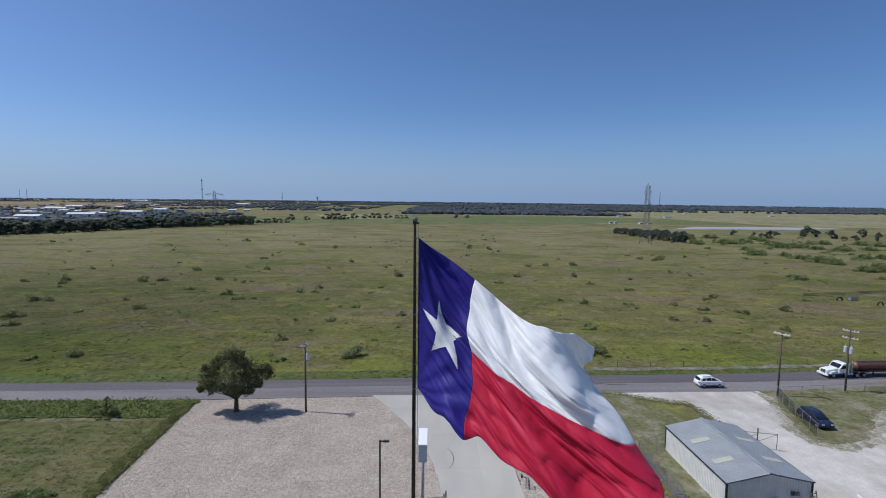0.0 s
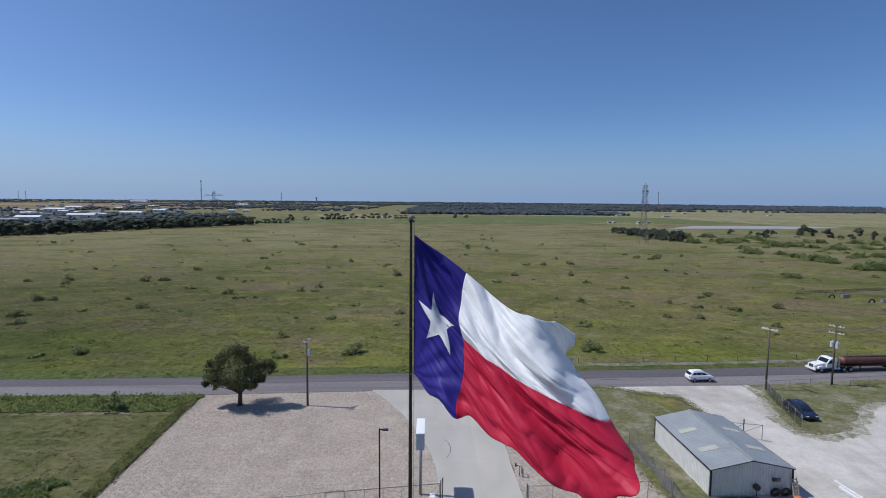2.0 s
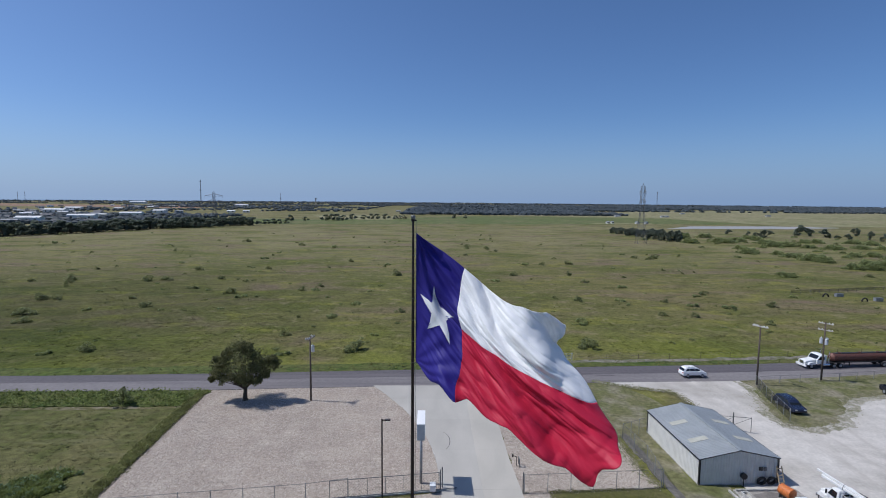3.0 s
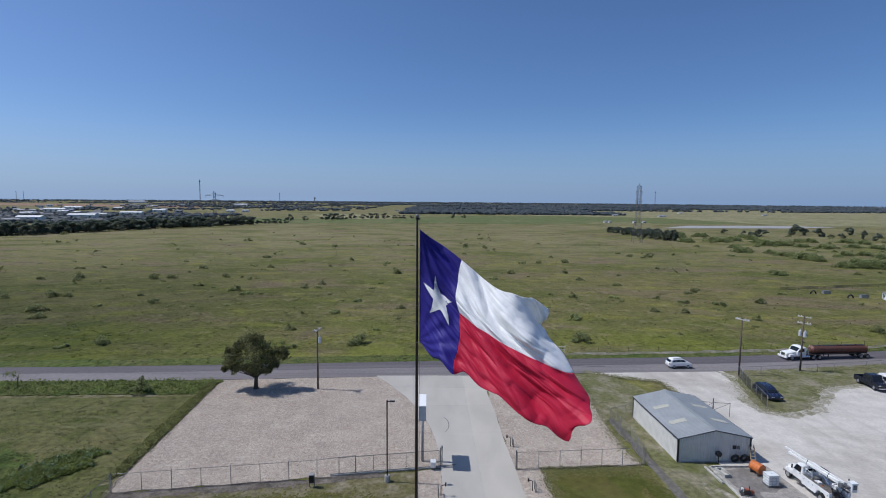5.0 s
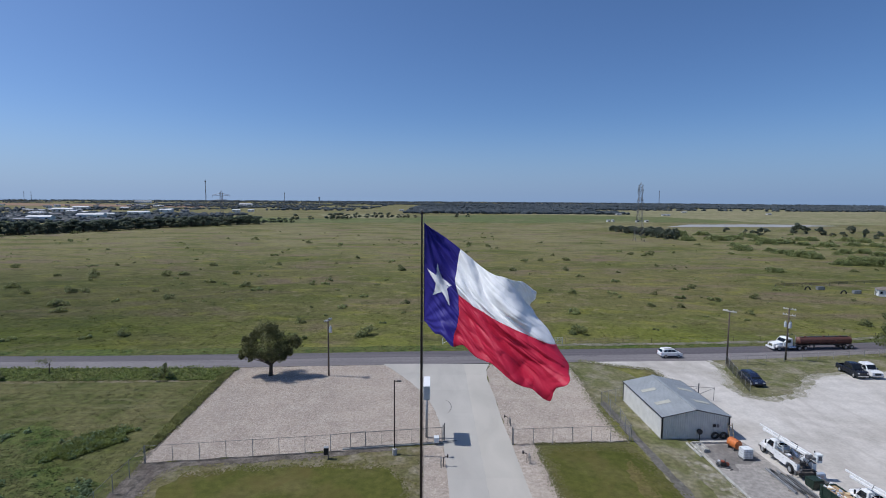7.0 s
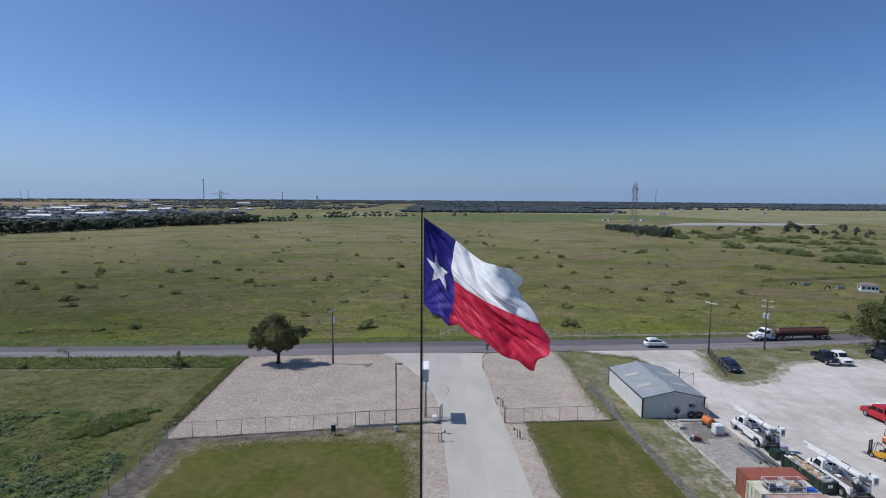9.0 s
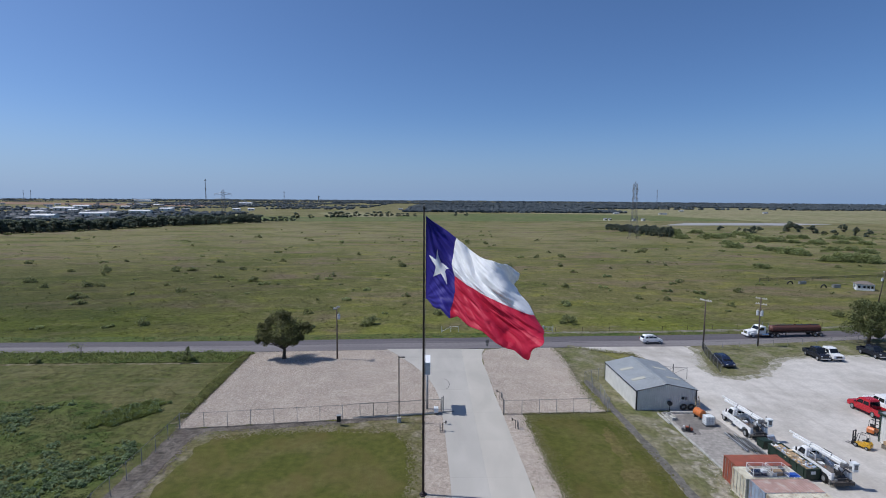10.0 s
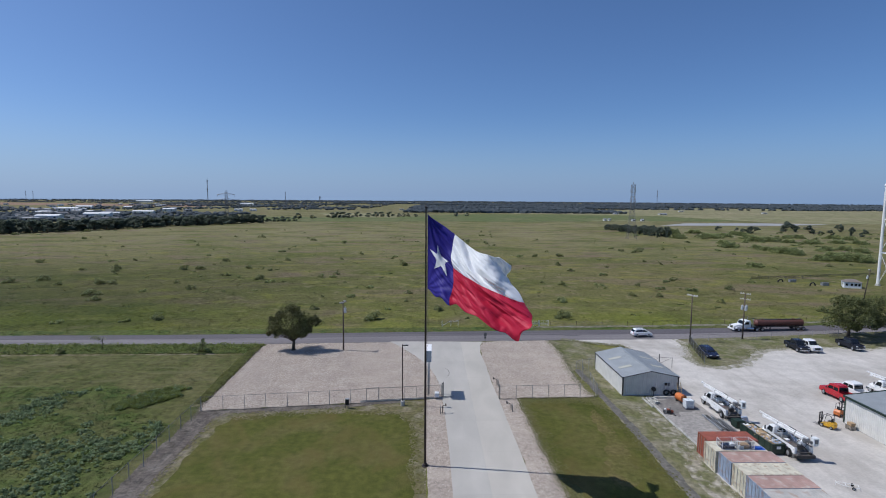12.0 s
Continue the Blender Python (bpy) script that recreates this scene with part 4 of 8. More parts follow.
for s in (-1, 1):
    part("face", boxes((s * 0.425 - 0.01, s * 0.425 + 0.01, -1.7, 1.7, 5.95, 7.5)), SIGN_WHITE, sign, "white sign face")

lamp = thing("lamp_post", "dark bronze parking-lot lamp on a concrete footing", "lamp post", pose(-3.68, 17.5, 0))
part("footing", rods(((0, 0, -0.1), (0, 0, 0.75), 0.3, 0.3, 16)), CONCRETE, lamp, "round concrete footing")
part("shaft", boxes((-0.07, 0.07, -0.07, 0.07, 0.72, 9.45, 0.01)), BRONZE, lamp)
part("arm", boxes((0.0, 0.5, -0.04, 0.04, 9.28, 9.38)), BRONZE, lamp)
head = part("luminaire", boxes((0.3, 0.86, -0.17, 0.17, 9.28, 9.4, 0.04)), BRONZE, lamp)
part("lens", boxes((0.42, 0.82, -0.13, 0.13, 9.25, 9.28)), PLASTIC, head, "pale lens")


def mesh_mat():
    m, nt, b = start_mat("chain_link_wire", 0.5, 0.6)
    b.inputs["Base Color"].default_value = (0.1, 0.1, 0.1, 1)
    return m


WIRE = mesh_mat()


def fence(name, label, pts, h, gap, group="", top=True, panel_mesh=0.34, rail_r=0.025, wire=0.004):
    """Chain-link: posts, a top rail, and wires crossing diagonally between the posts."""
    f = thing(name, label, "fence", None, group)
    marks = []
    for (a, b) in zip(pts, pts[1:]):
        a, b = Vector(a), Vector(b)
        k = max(1, round((b - a).length / gap))
        for i in range(k):
            marks.append(a.lerp(b, i / k))
    marks.append(Vector(pts[-1]))
    pm = mesh_of(rods(((0, 0, -0.1), (0, 0, h + 0.05), 0.04, 0.036, 8), ((0, 0, h + 0.05), (0, 0, h + 0.12), 0.045, 0.01, 8)), "post", GALV)
    for m in marks:
        p = new("post", pm)
        p.parent, p.location = f, (m.x, m.y, 0)
    for a, b in zip(marks, marks[1:]):
        if top:
            part("rail", rods(((a.x, a.y, h), (b.x, b.y, h), rail_r, rail_r, 6)), DULL_STEEL, f)
    v, fa = [], []
    for a, b in zip(marks, marks[1:]):
        L = (b - a).length
        d = (b - a).normalized()
        side = Vector((-d.y, d.x)) * 0.006
        for i in range(-int(h / panel_mesh), int(L / panel_mesh) + 1):
            for sgn in (1, -1):
                s0, z0, s1, z1 = i * panel_mesh, 0.03, i * panel_mesh + h, h
                if s0 < 0:
                    z0 -= s0
                    s0 = 0
                if s1 > L:
                    z1 -= s1 - L
                    s1 = L
                if z1 - z0 < 0.05:
                    continue
                if sgn < 0:
                    z0, z1 = h - z0 + 0.03, h - z1 + 0.03
                p, q = a + d * s0, a + d * s1
                k = len(v)
                v += [(p.x + side.x, p.y + side.y, z0 - wire), (q.x + side.x, q.y + side.y, z1 - wire), (q.x - side.x, q.y - side.y, z1 + wire), (p.x - side.x, p.y - side.y, z0 + wire)]
                fa.append((k, k + 1, k + 2, k + 3))
    me = bpy.data.meshes.new("wire_mesh")
    me.from_pydata(v, [], fa)
    me.materials.append(WIRE)
    w = new("wire_mesh", me)
    w.parent = f
    tagged(w, "", "", "", "stuff")
    return f


fence("chain_link_fence", "grey chain-link fence along the gravel lot", ((-33.0, 15.6), (-24.0, 16.8), (-11.7, 18.4), (-7.5, 19.4)), 2.1, 3.05)
fence("chain_link_fence", "grey chain-link fence across the gravel bed", ((11.4, 19.9), (26.8, 20.9)), 2.1, 2.6)
fence("chain_link_fence", "grey chain-link fence beside the meadow", ((-33.0, 15.4), (-32.7, 3), (-32.3, -12), (-31.6, -60)), 2.1, 3.05)
fence("chain_link_fence", "grey chain-link fence beside the yard track", ((27.0, 20.9), (27.6, 26.5), (26.9, 32.6)), 2.0, 3.05)
fence("chain_link_fence", "short chain-link fence behind the shed", ((26.9, 32.6), (31.0, 34.6)), 2.0, 1.5)
fence("chain_link_fence", "chain-link fence beside the yard entrance", ((57.2, 51.6), (55.6, 46.5), (53.2, 37.6)), 1.9, 2.6, "", True, 0.14, 0.03, 0.018)
fence("chain_link_fence", "long chain-link fence between yard grass and road", ((58.5, 52.6), (74, 54.2), (92, 57.0), (112, 60.0), (150, 66)), 1.4, 3.5, "", True, 0.5)

gate = thing("sliding_gate", "long galvanised sliding chain-link gate standing open", "gate", pose(-9.3, 18.9, 0, 0, 0, 7.8))
part("frame", rods(((0, 0, 0.15), (0, 0, 2.1), 0.04, 0.04, 8), ((11.6, 0, 0.15), (11.6, 0, 2.1), 0.04, 0.04, 8), ((0, 0, 0.15), (11.6, 0, 0.15), 0.04, 0.04, 8), ((0, 0, 2.1), (11.6, 0, 2.1), 0.04, 0.04, 8)), DULL_STEEL, gate)
for x in (1.9, 3.9, 5.8, 7.7, 9.7):
    part("upright", rods(((x, 0, 0.15), (x, 0, 2.1), 0.025, 0.025, 6)), DULL_STEEL, gate)
part("track", boxes((-1.0, 12.4, -0.16, 0.16, 0.0, 0.16, 0.01)), CONCRETE, gate, "pale concrete track beam")
part("rail", boxes((-1.0, 13.6, -0.05, 0.05, 0.16, 0.22)), DULL_STEEL, gate)
v = bmesh.new()
for i in range(34):
    x = 0.1 + i * 0.34
    rod(v, (x, 0, 0.2), (min(x + 1.8, 11.55), 0, 0.2 + min(1.8, 11.55 - x)), 0.006, 0.006, 3)
    rod(v, (x, 0, 2.05), (min(x + 1.8, 11.55), 0, 2.05 - min(1.8, 11.55 - x)), 0.006, 0.006, 3)
part("wire_mesh", v, WIRE, gate)
motor = thing("gate_opener", "white gate operator box on a steel stand", "gate motor", pose(1.5, 20.1, 0))
part("stand", boxes((-0.2, 0.2, -0.25, 0.25, 0, 0.35)), DULL_STEEL, motor)
part("cover", boxes((-0.32, 0.32, -0.4, 0.4, 0.35, 1.05, 0.06)), PLASTIC, motor, "white cover")
for px, py in ((2.35, 20.5), (2.55, 21.0), (11.25, 19.85)):
    g2 = thing("gate_post", "dark steel gate post beside the driveway", "post", pose(px, py, 0), "gate posts")
    part("shaft", rods(((0, 0, -0.1), (0, 0, 2.35), 0.07, 0.07, 10)), DULL_STEEL, g2)
    part("cap", rods(((0, 0, 2.35), (0, 0, 2.45), 0.085, 0.02, 10)), DULL_STEEL, g2)


def keypad_stand(x, y, turn):
    k = thing("keypad_stand", "bent steel gooseneck keypad stand by the driveway", "keypad", pose(x, y, 0, 0, 0, turn), "keypad stands")
    part("tube", rods(((0, 0, -0.05), (0, 0, 1.15), 0.045, 0.045, 8), ((0, 0, 1.15), (0.45, 0, 1.3), 0.045, 0.045, 8)), BRONZE, k)
    part("box", boxes((0.4, 0.56, -0.12, 0.12, 1.15, 1.5, 0.02)), BRONZE, k)
    part("bollard", rods(((-0.3, 0.35, -0.05), (-0.3, 0.35, 1.05), 0.06, 0.06, 10), ((-0.3, -0.35, -0.05), (-0.3, -0.35, 1.05), 0.06, 0.06, 10), ((-0.3, -0.35, 1.02), (-0.3, 0.35, 1.02), 0.06, 0.06, 10)), DULL_STEEL, k)


keypad_stand(2.3, 14.6, 0)
keypad_stand(12.3, 15.4, 180)
keypad_stand(11.5, 25.6, 180)

kiosk = thing("control_cabinet", "grey electrical control cabinet on two legs", "cabinet", pose(-11.85, 16.5, 0))
part("body", boxes((-0.26, 0.26, -0.2, 0.2, 0.55, 1.45, 0.02)), DULL_STEEL, kiosk)
part("door", boxes((-0.26, 0.26, -0.23, -0.2, 0.6, 1.4, 0.01)), TRIM, kiosk)
part("hood", boxes((-0.3, 0.3, -0.26, 0.22, 1.45, 1.5)), GALV, kiosk)
for s in (-1, 1):
    part("leg", boxes((s * 0.27 - 0.03, s * 0.27 + 0.03, -0.05, 0.05, -0.05, 1.5)), DULL_STEEL, kiosk)

stop = thing("road_sign", "small road sign seen from behind on a steel post", "sign", pose(12.2, 50.6, 0))
part("post", rods(((0, 0, -0.1), (0, 0, 2.3), 0.035, 0.035, 8)), DULL_STEEL, stop)
part("plate", rods(((0, 0.04, 1.95), (0, 0.06, 1.95), 0.4, 0.4, 8)), DULL_STEEL, stop, "bare metal back of an octagonal plate")
part("plate", boxes((-0.22, 0.22, 0.04, 0.06, 1.1, 1.5)), DULL_STEEL, stop)


# ---- utility poles ----
def utility_pole(name_label, x, y, h, arms, arm_turn, cans, lean=0, half=1.15, arm_mat=None):
    u = thing("utility_pole", name_label, "utility pole", pose(x, y, 0, 0, lean, 0), "utility poles")
    part("shaft", rods(((0, 0, -0.3), (0, 0, h), 0.17, 0.11, 12)), POLE_WOOD, u, smooth=True)
    for z, off in arms:
        m = Matrix.Rotation(radians(arm_turn), 4, "Z")
        a = bmesh.new()
        box(a, -half, half, off - 0.06, off + 0.06, z - 0.07, z + 0.07, 0.01, m)
        arm = part("crossarm", a, arm_mat or GREY_WOOD, u)
        for s in (-0.87 * half, -0.45 * half, 0.45 * half, 0.87 * half):
            i = bmesh.new()
            p = m @ Vector((s, off, 0))
            rod(i, (p.x, p.y, z + 0.07), (p.x, p.y, z + 0.28), 0.07, 0.035, 8)
            part("insulator", i, PLASTIC, arm)
    for cx, cy, z in cans:
        c = part("transformer", rods(((cx, cy, z), (cx, cy, z + 0.95), 0.26, 0.26, 14), ((cx, cy, z + 0.95), (cx, cy, z + 1.02), 0.27, 0.1, 14)), SIGN_SHADE_CAN_GREY, u, "pale grey transformer can", smooth=False)
        part("bushing", rods(((cx, cy, z + 1.0), (cx, cy, z + 1.3), 0.05, 0.03, 8)), PLASTIC, c)
    return u


utility_pole("wooden utility pole with double crossarms and one transformer", -17.45, 45.5, 10.3, ((10.0, 0.2), (10.02, -0.2)), 76, ((0.42, -0.1, 7.9),))
utility_pole("wooden utility pole with a white crossarm beside the fence", 57.8, 52.3, 10.6, ((10.3, 0.16), (10.32, -0.16)), -64, (), 0, 1.25, PALE_WOOD)
utility_pole("wooden utility pole with crossarms and transformer cans", 70.9, 54.5, 10.6, ((10.3, 0.16), (9.1, 0.16)), -58, ((0.42, 0, 6.7), (-0.35, 0.25, 6.7), (0.1, -0.4, 6.6)), 0, 1.15, PALE_WOOD)
utility_pole("leaning wooden utility pole beyond the trees", 138.8, 101.3, 9.8, ((9.4, 0.16),), 30, ((-0.4, 0, 6.6),), 8)

# ---- metal shed ----
SW, SD, SE, SR = 9.0, 13.0, 3.02, 3.98
shed = thing("metal_shed", "low cream metal shed with a grey gabled roof", "shed", pose(31.25, 21.4, 0, 0, 0, 1.0))
part("slab", boxes((-0.1, SW + 0.1, -0.1, SD + 0.1, -0.1, 0.08)), CONCRETE, shed)


def ribbed_wall(a, b, z0, z1, out, gap=0.3, gable=None):
    """Sheet wall from a to b with pressed ribs; gable adds height towards the middle."""
    a, b, out = Vector((*a, 0)), Vector((*b, 0)), Vector((*out, 0))
    L = (b - a).length
    d = (b - a).normalized()
    bm = bmesh.new()
    n = int(L / gap)
    prev = None
    for i in range(n * 4 + 1):
        s = L * i / (n * 4)
        o = 0.035 if i % 4 in (1, 2) else 0.0
        p = a + d * s + out * o
        top = z1 + (gable * (1 - abs(2 * s / L - 1)) if gable else 0)
        cur = (bm.verts.new((p.x, p.y, z0)), bm.verts.new((p.x, p.y, top)))
        if prev:
            bm.faces.new((prev[0], cur[0], cur[1], prev[1]))
        prev = cur
    r = bmesh.ops.extrude_face_region(bm, geom=list(bm.faces))
    bmesh.ops.translate(bm, vec=-out * 0.08, verts=[v for v in r["geom"] if isinstance(v, bmesh.types.BMVert)])
    bmesh.ops.recalc_face_normals(bm, faces=bm.faces)
    return bm


part("wall", ribbed_wall((0, 0), (SW, 0), 0.08, SE, (0, -1), 0.3, SR - SE), SHED_WALL, shed)
part("wall", ribbed_wall((SW, SD), (0, SD), 0.08, SE, (0, 1), 0.3, SR - SE), SHED_WALL, shed)
part("wall", ribbed_wall((0, SD), (0, 0), 0.08, SE, (-1, 0), 0.3), SHED_WALL, shed)
part("wall", ribbed_wall((SW, 0), (SW, SD), 0.08, SE, (1, 0), 0.3), SHED_WALL, shed)


def roof_slope(x0, x1, z0, z1, y0, y1, gap=0.3):
    bm = bmesh.new()
    n = int((y1 - y0) / gap)
    prev = None
    for i in range(n * 4 + 1):
        y = y0 + (y1 - y0) * i / (n * 4)
        o = 0.03 if i % 4 == 1 or i % 4 == 2 else 0.0
        cur = (bm.verts.new((x0, y, z0 + o)), bm.verts.new((x1, y, z1 + o)))
        if prev:
            bm.faces.new((prev[0], cur[0], cur[1], prev[1]))
        prev = cur
    r = bmesh.ops.extrude_face_region(bm, geom=list(bm.faces))
    bmesh.ops.translate(bm, vec=(0, 0, -0.05), verts=[v for v in r["geom"] if isinstance(v, bmesh.types.BMVert)])
    bmesh.ops.recalc_face_normals(bm, faces=bm.faces)
    return bm


roof_w = part("roof", roof_slope(-0.15, SW / 2, SE + 0.03, SR + 0.06, -0.15, SD + 0.15), SHED_ROOF, shed, "grey sheet-metal roof slope")
roof_e = part("roof", roof_slope(SW / 2, SW + 0.15, SR + 0.06, SE + 0.03, -0.15, SD + 0.15), SHED_ROOF, shed, "grey sheet-metal roof slope")
part("ridge_cap", prism(((-0.15, 0), (SD + 0.15, 0), (SD + 0.15, 0.03), (-0.15, 0.03)), SW / 2 - 0.2, SW / 2 + 0.2), SHED_ROOF, shed).location.z = SR + 0.085
for y in (3.7, 8.3):
    for s, sx in ((roof_w, SW / 2 - 2.75), (roof_e, SW / 2 + 2.75)):
        z = SR + 0.06 - (SR + 0.03 - SE) * 2.75 / (SW / 2 + 0.15) + 0.045
        tilt = math.atan2(SR - SE, SW / 2)
        m = Matrix.Translation((sx, y, z)) @ Matrix.Rotation(-tilt if sx < SW / 2 else tilt, 4, "Y")
        bm = bmesh.new()
        box(bm, -1.05, 1.05, -0.45, 0.45, -0.01, 0.012, 0, m)
        part("skylight", bm, SKYLIGHT, s, "yellowed translucent skylight sheet")
for x, y in ((0, 0), (SW, 0), (0, SD), (SW, SD)):
    part("corner_trim", boxes((x - 0.09, x + 0.09, y - 0.09, y + 0.09, 0.08, SE - 0.02)), TRIM, shed)
for y in (-0.17, SD + 0.17):
    for s in (0, 1):
        a = (-0.15, y, SE - 0.02) if s == 0 else (SW + 0.15, y, SE - 0.02)
        bm = bmesh.new()
        rod(bm, a, (SW / 2, y, SR + 0.01), 0.06, 0.06, 4)
        part("rake_trim", bm, TRIM, shed)
for x in (-0.17, SW + 0.17):
    part("eave_trim", boxes((x - 0.04, x + 0.04, -0.15, SD + 0.15, SE - 0.08, SE + 0.04)), TRIM, shed)


def wheel_on(parent, x, y, r, w, name="wheel"):
    s = 1 if x > 0 else -1
    bm = bmesh.new()
    rod(bm, (x - w / 2, y, r), (x + w / 2, y, r), r, None, 20)
    bmesh.ops.bevel(bm, geom=[e for e in bm.edges if len(e.link_faces) == 2 and any(len(f.verts) > 4 for f in e.link_faces)], offset=r * 0.12, segments=2, affect="EDGES")
    t = part(name, bm, RUBBER, parent)
    bm = bmesh.new()
    xo = x + s * (w / 2 + 0.008)
    rod(bm, (xo - s * 0.03, y, r), (xo, y, r), r * 0.62, r * 0.58, 14)
    rod(bm, (xo, y, r), (xo + s * 0.03, y, r), r * 0.2, r * 0.16, 8)
    part("rim", bm, GALV, t)
    return t


# things against the shed wall
wheel_a = thing("spare_tyre", "big black tyre leaning on the shed wall", "tyre", pose(31.25, 21.4, 0, 0, 0, 1.0) @ pose(7.0, -0.32, 0.55, 14, 0, 0), "leaning tyres")


def tyre_mesh():
    bm = bmesh.new()
    n, k = 24, 8
    g = [[bm.verts.new(((0.4 + 0.15 * math.cos(b * 6.2832 / k)) * math.cos(a * 6.2832 / n), 0.15 * math.sin(b * 6.2832 / k), (0.4 + 0.15 * math.cos(b * 6.2832 / k)) * math.sin(a * 6.2832 / n))) for b in range(k)] for a in range(n)]
    for a in range(n):
        for b in range(k):
            bm.faces.new((g[a][b], g[(a + 1) % n][b], g[(a + 1) % n][(b + 1) % k], g[a][(b + 1) % k]))
    bmesh.ops.recalc_face_normals(bm, faces=bm.faces)
    return bm


part("tread", tyre_mesh(), RUBBER, wheel_a, smooth=True)
copy_thing(wheel_a, pose(31.25, 21.4, 0, 0, 0, 1.0) @ pose(8.15, -0.32, 0.55, 14, 0, 0))
fan = thing("hose_reel", "dark hose reel on a stand against the shed", "hose reel", pose(31.25, 21.4, 0, 0, 0, 1.0) @ pose(4.9, -0.35, 0))
part("stand", rods(((0, 0, -0.02), (0, 0, 1.1), 0.05, 0.05, 8), ((-0.25, -0.1, 0.02), (0.25, -0.1, 0.02), 0.04, 0.04, 6)), TRIM, fan)
part("drum", rods(((0, -0.16, 1.15), (0, 0.16, 1.15), 0.34, 0.34, 18)), TRIM, fan)
lad = thing("ladder", "pale wooden step ladder leaning on the shed corner", "ladder", pose(31.25, 21.4, 0, 0, 0, 1.0) @ pose(9.0, -0.95, 0, -20, 0, 0) @ Matrix.Scale(1.15, 4))
for x in (-0.25, 0.25):
    part("rail", boxes((x - 0.04, x + 0.04, -0.03, 0.03, 0.05, 2.0)), CARD_PALE, lad)
for i in range(6):
    part("rung", boxes((-0.25, 0.25, -0.05, 0.05, 0.2 + i * 0.31, 0.25 + i * 0.31)), CARD_PALE, lad)
bx = thing("meter_box", "small dark utility boxes fixed on the shed wall", "meter box", pose(31.25, 21.4, 0, 0, 0, 1.0) @ pose(7.25, -0.12, 1.75))
part("case", boxes((-0.5, -0.1, -0.08, 0.06, -0.1, 0.3, 0.02)), TRIM, bx)
part("case", boxes((0.05, 0.35, -0.08, 0.06, -0.15, 0.25, 0.02)), DULL_STEEL, bx)

bar = thing("barrier_gate", "tall steel swing barrier by the yard entrance", "gate", pose(43.0, 34.6, 0, 0, 0, -20))
part("post", rods(((0, 0, -0.1), (0, 0, 2.7), 0.08, 0.08, 10)), DULL_STEEL, bar)
part("beam", rods(((-1.6, 0, 2.0), (2.2, 0, 2.2), 0.035, 0.035, 6), ((0, 0, 0.9), (2.2, 0, 2.2), 0.03, 0.03, 6), ((2.2, 0, 0.2), (2.2, 0, 2.3), 0.04, 0.04, 6), ((-1.6, 0, 1.0), (0, 0, 2.0), 0.03, 0.03, 6)), DULL_STEEL, bar)

# ---- green-trimmed workshop ----
shop = thing("workshop", "large pale metal workshop with dark green trim", "workshop", pose(59.1, 11.3, 0))
WL, WW, WE = 26.0, 18.0, 3.95
part("slab", boxes((-0.1, WW + 0.1, -WL - 0.1, 0.1, -0.1, 0.1)), CONCRETE, shop)
part("wall", ribbed_wall((0, 0), (0, -WL), 0.1, WE, (-1, 0), 0.3), SHED_WALL, shop)
part("wall", ribbed_wall((WW, 0), (0, 0), 0.1, WE, (0, 1), 0.3, 0.95), SHED_WALL, shop)
part("wall", ribbed_wall((0, -WL), (WW, -WL), 0.1, WE, (0, -1), 0.3, 0.95), SHED_WALL, shop)
part("wall", ribbed_wall((WW, -WL), (WW, 0), 0.1, WE, (1, 0), 0.3), SHED_WALL, shop)
part("roof", roof_slope(-0.2, WW / 2, WE + 0.03, WE + 1.0, -WL - 0.2, 0.2), SHED_ROOF, shop)
part("roof", roof_slope(WW / 2, WW + 0.2, WE + 1.0, WE + 0.03, -WL - 0.2, 0.2), SHED_ROOF, shop)
part("eave_trim", boxes((-0.28, -0.1, -WL - 0.2, 0.24, WE - 0.22, WE + 0.06)), GREEN, shop, "dark green gutter")
for s in (0, 1):
    part("rake_trim", rods(((-0.2 if s == 0 else WW + 0.2, 0.22, WE), (WW / 2, 0.22, WE + 1.0), 0.11, 0.11, 4)), GREEN, shop, "dark green trim")
part("corner_trim", boxes((-0.1, 0.1, -0.1, 0.1, 0.1, WE - 0.2)), GREEN, shop)


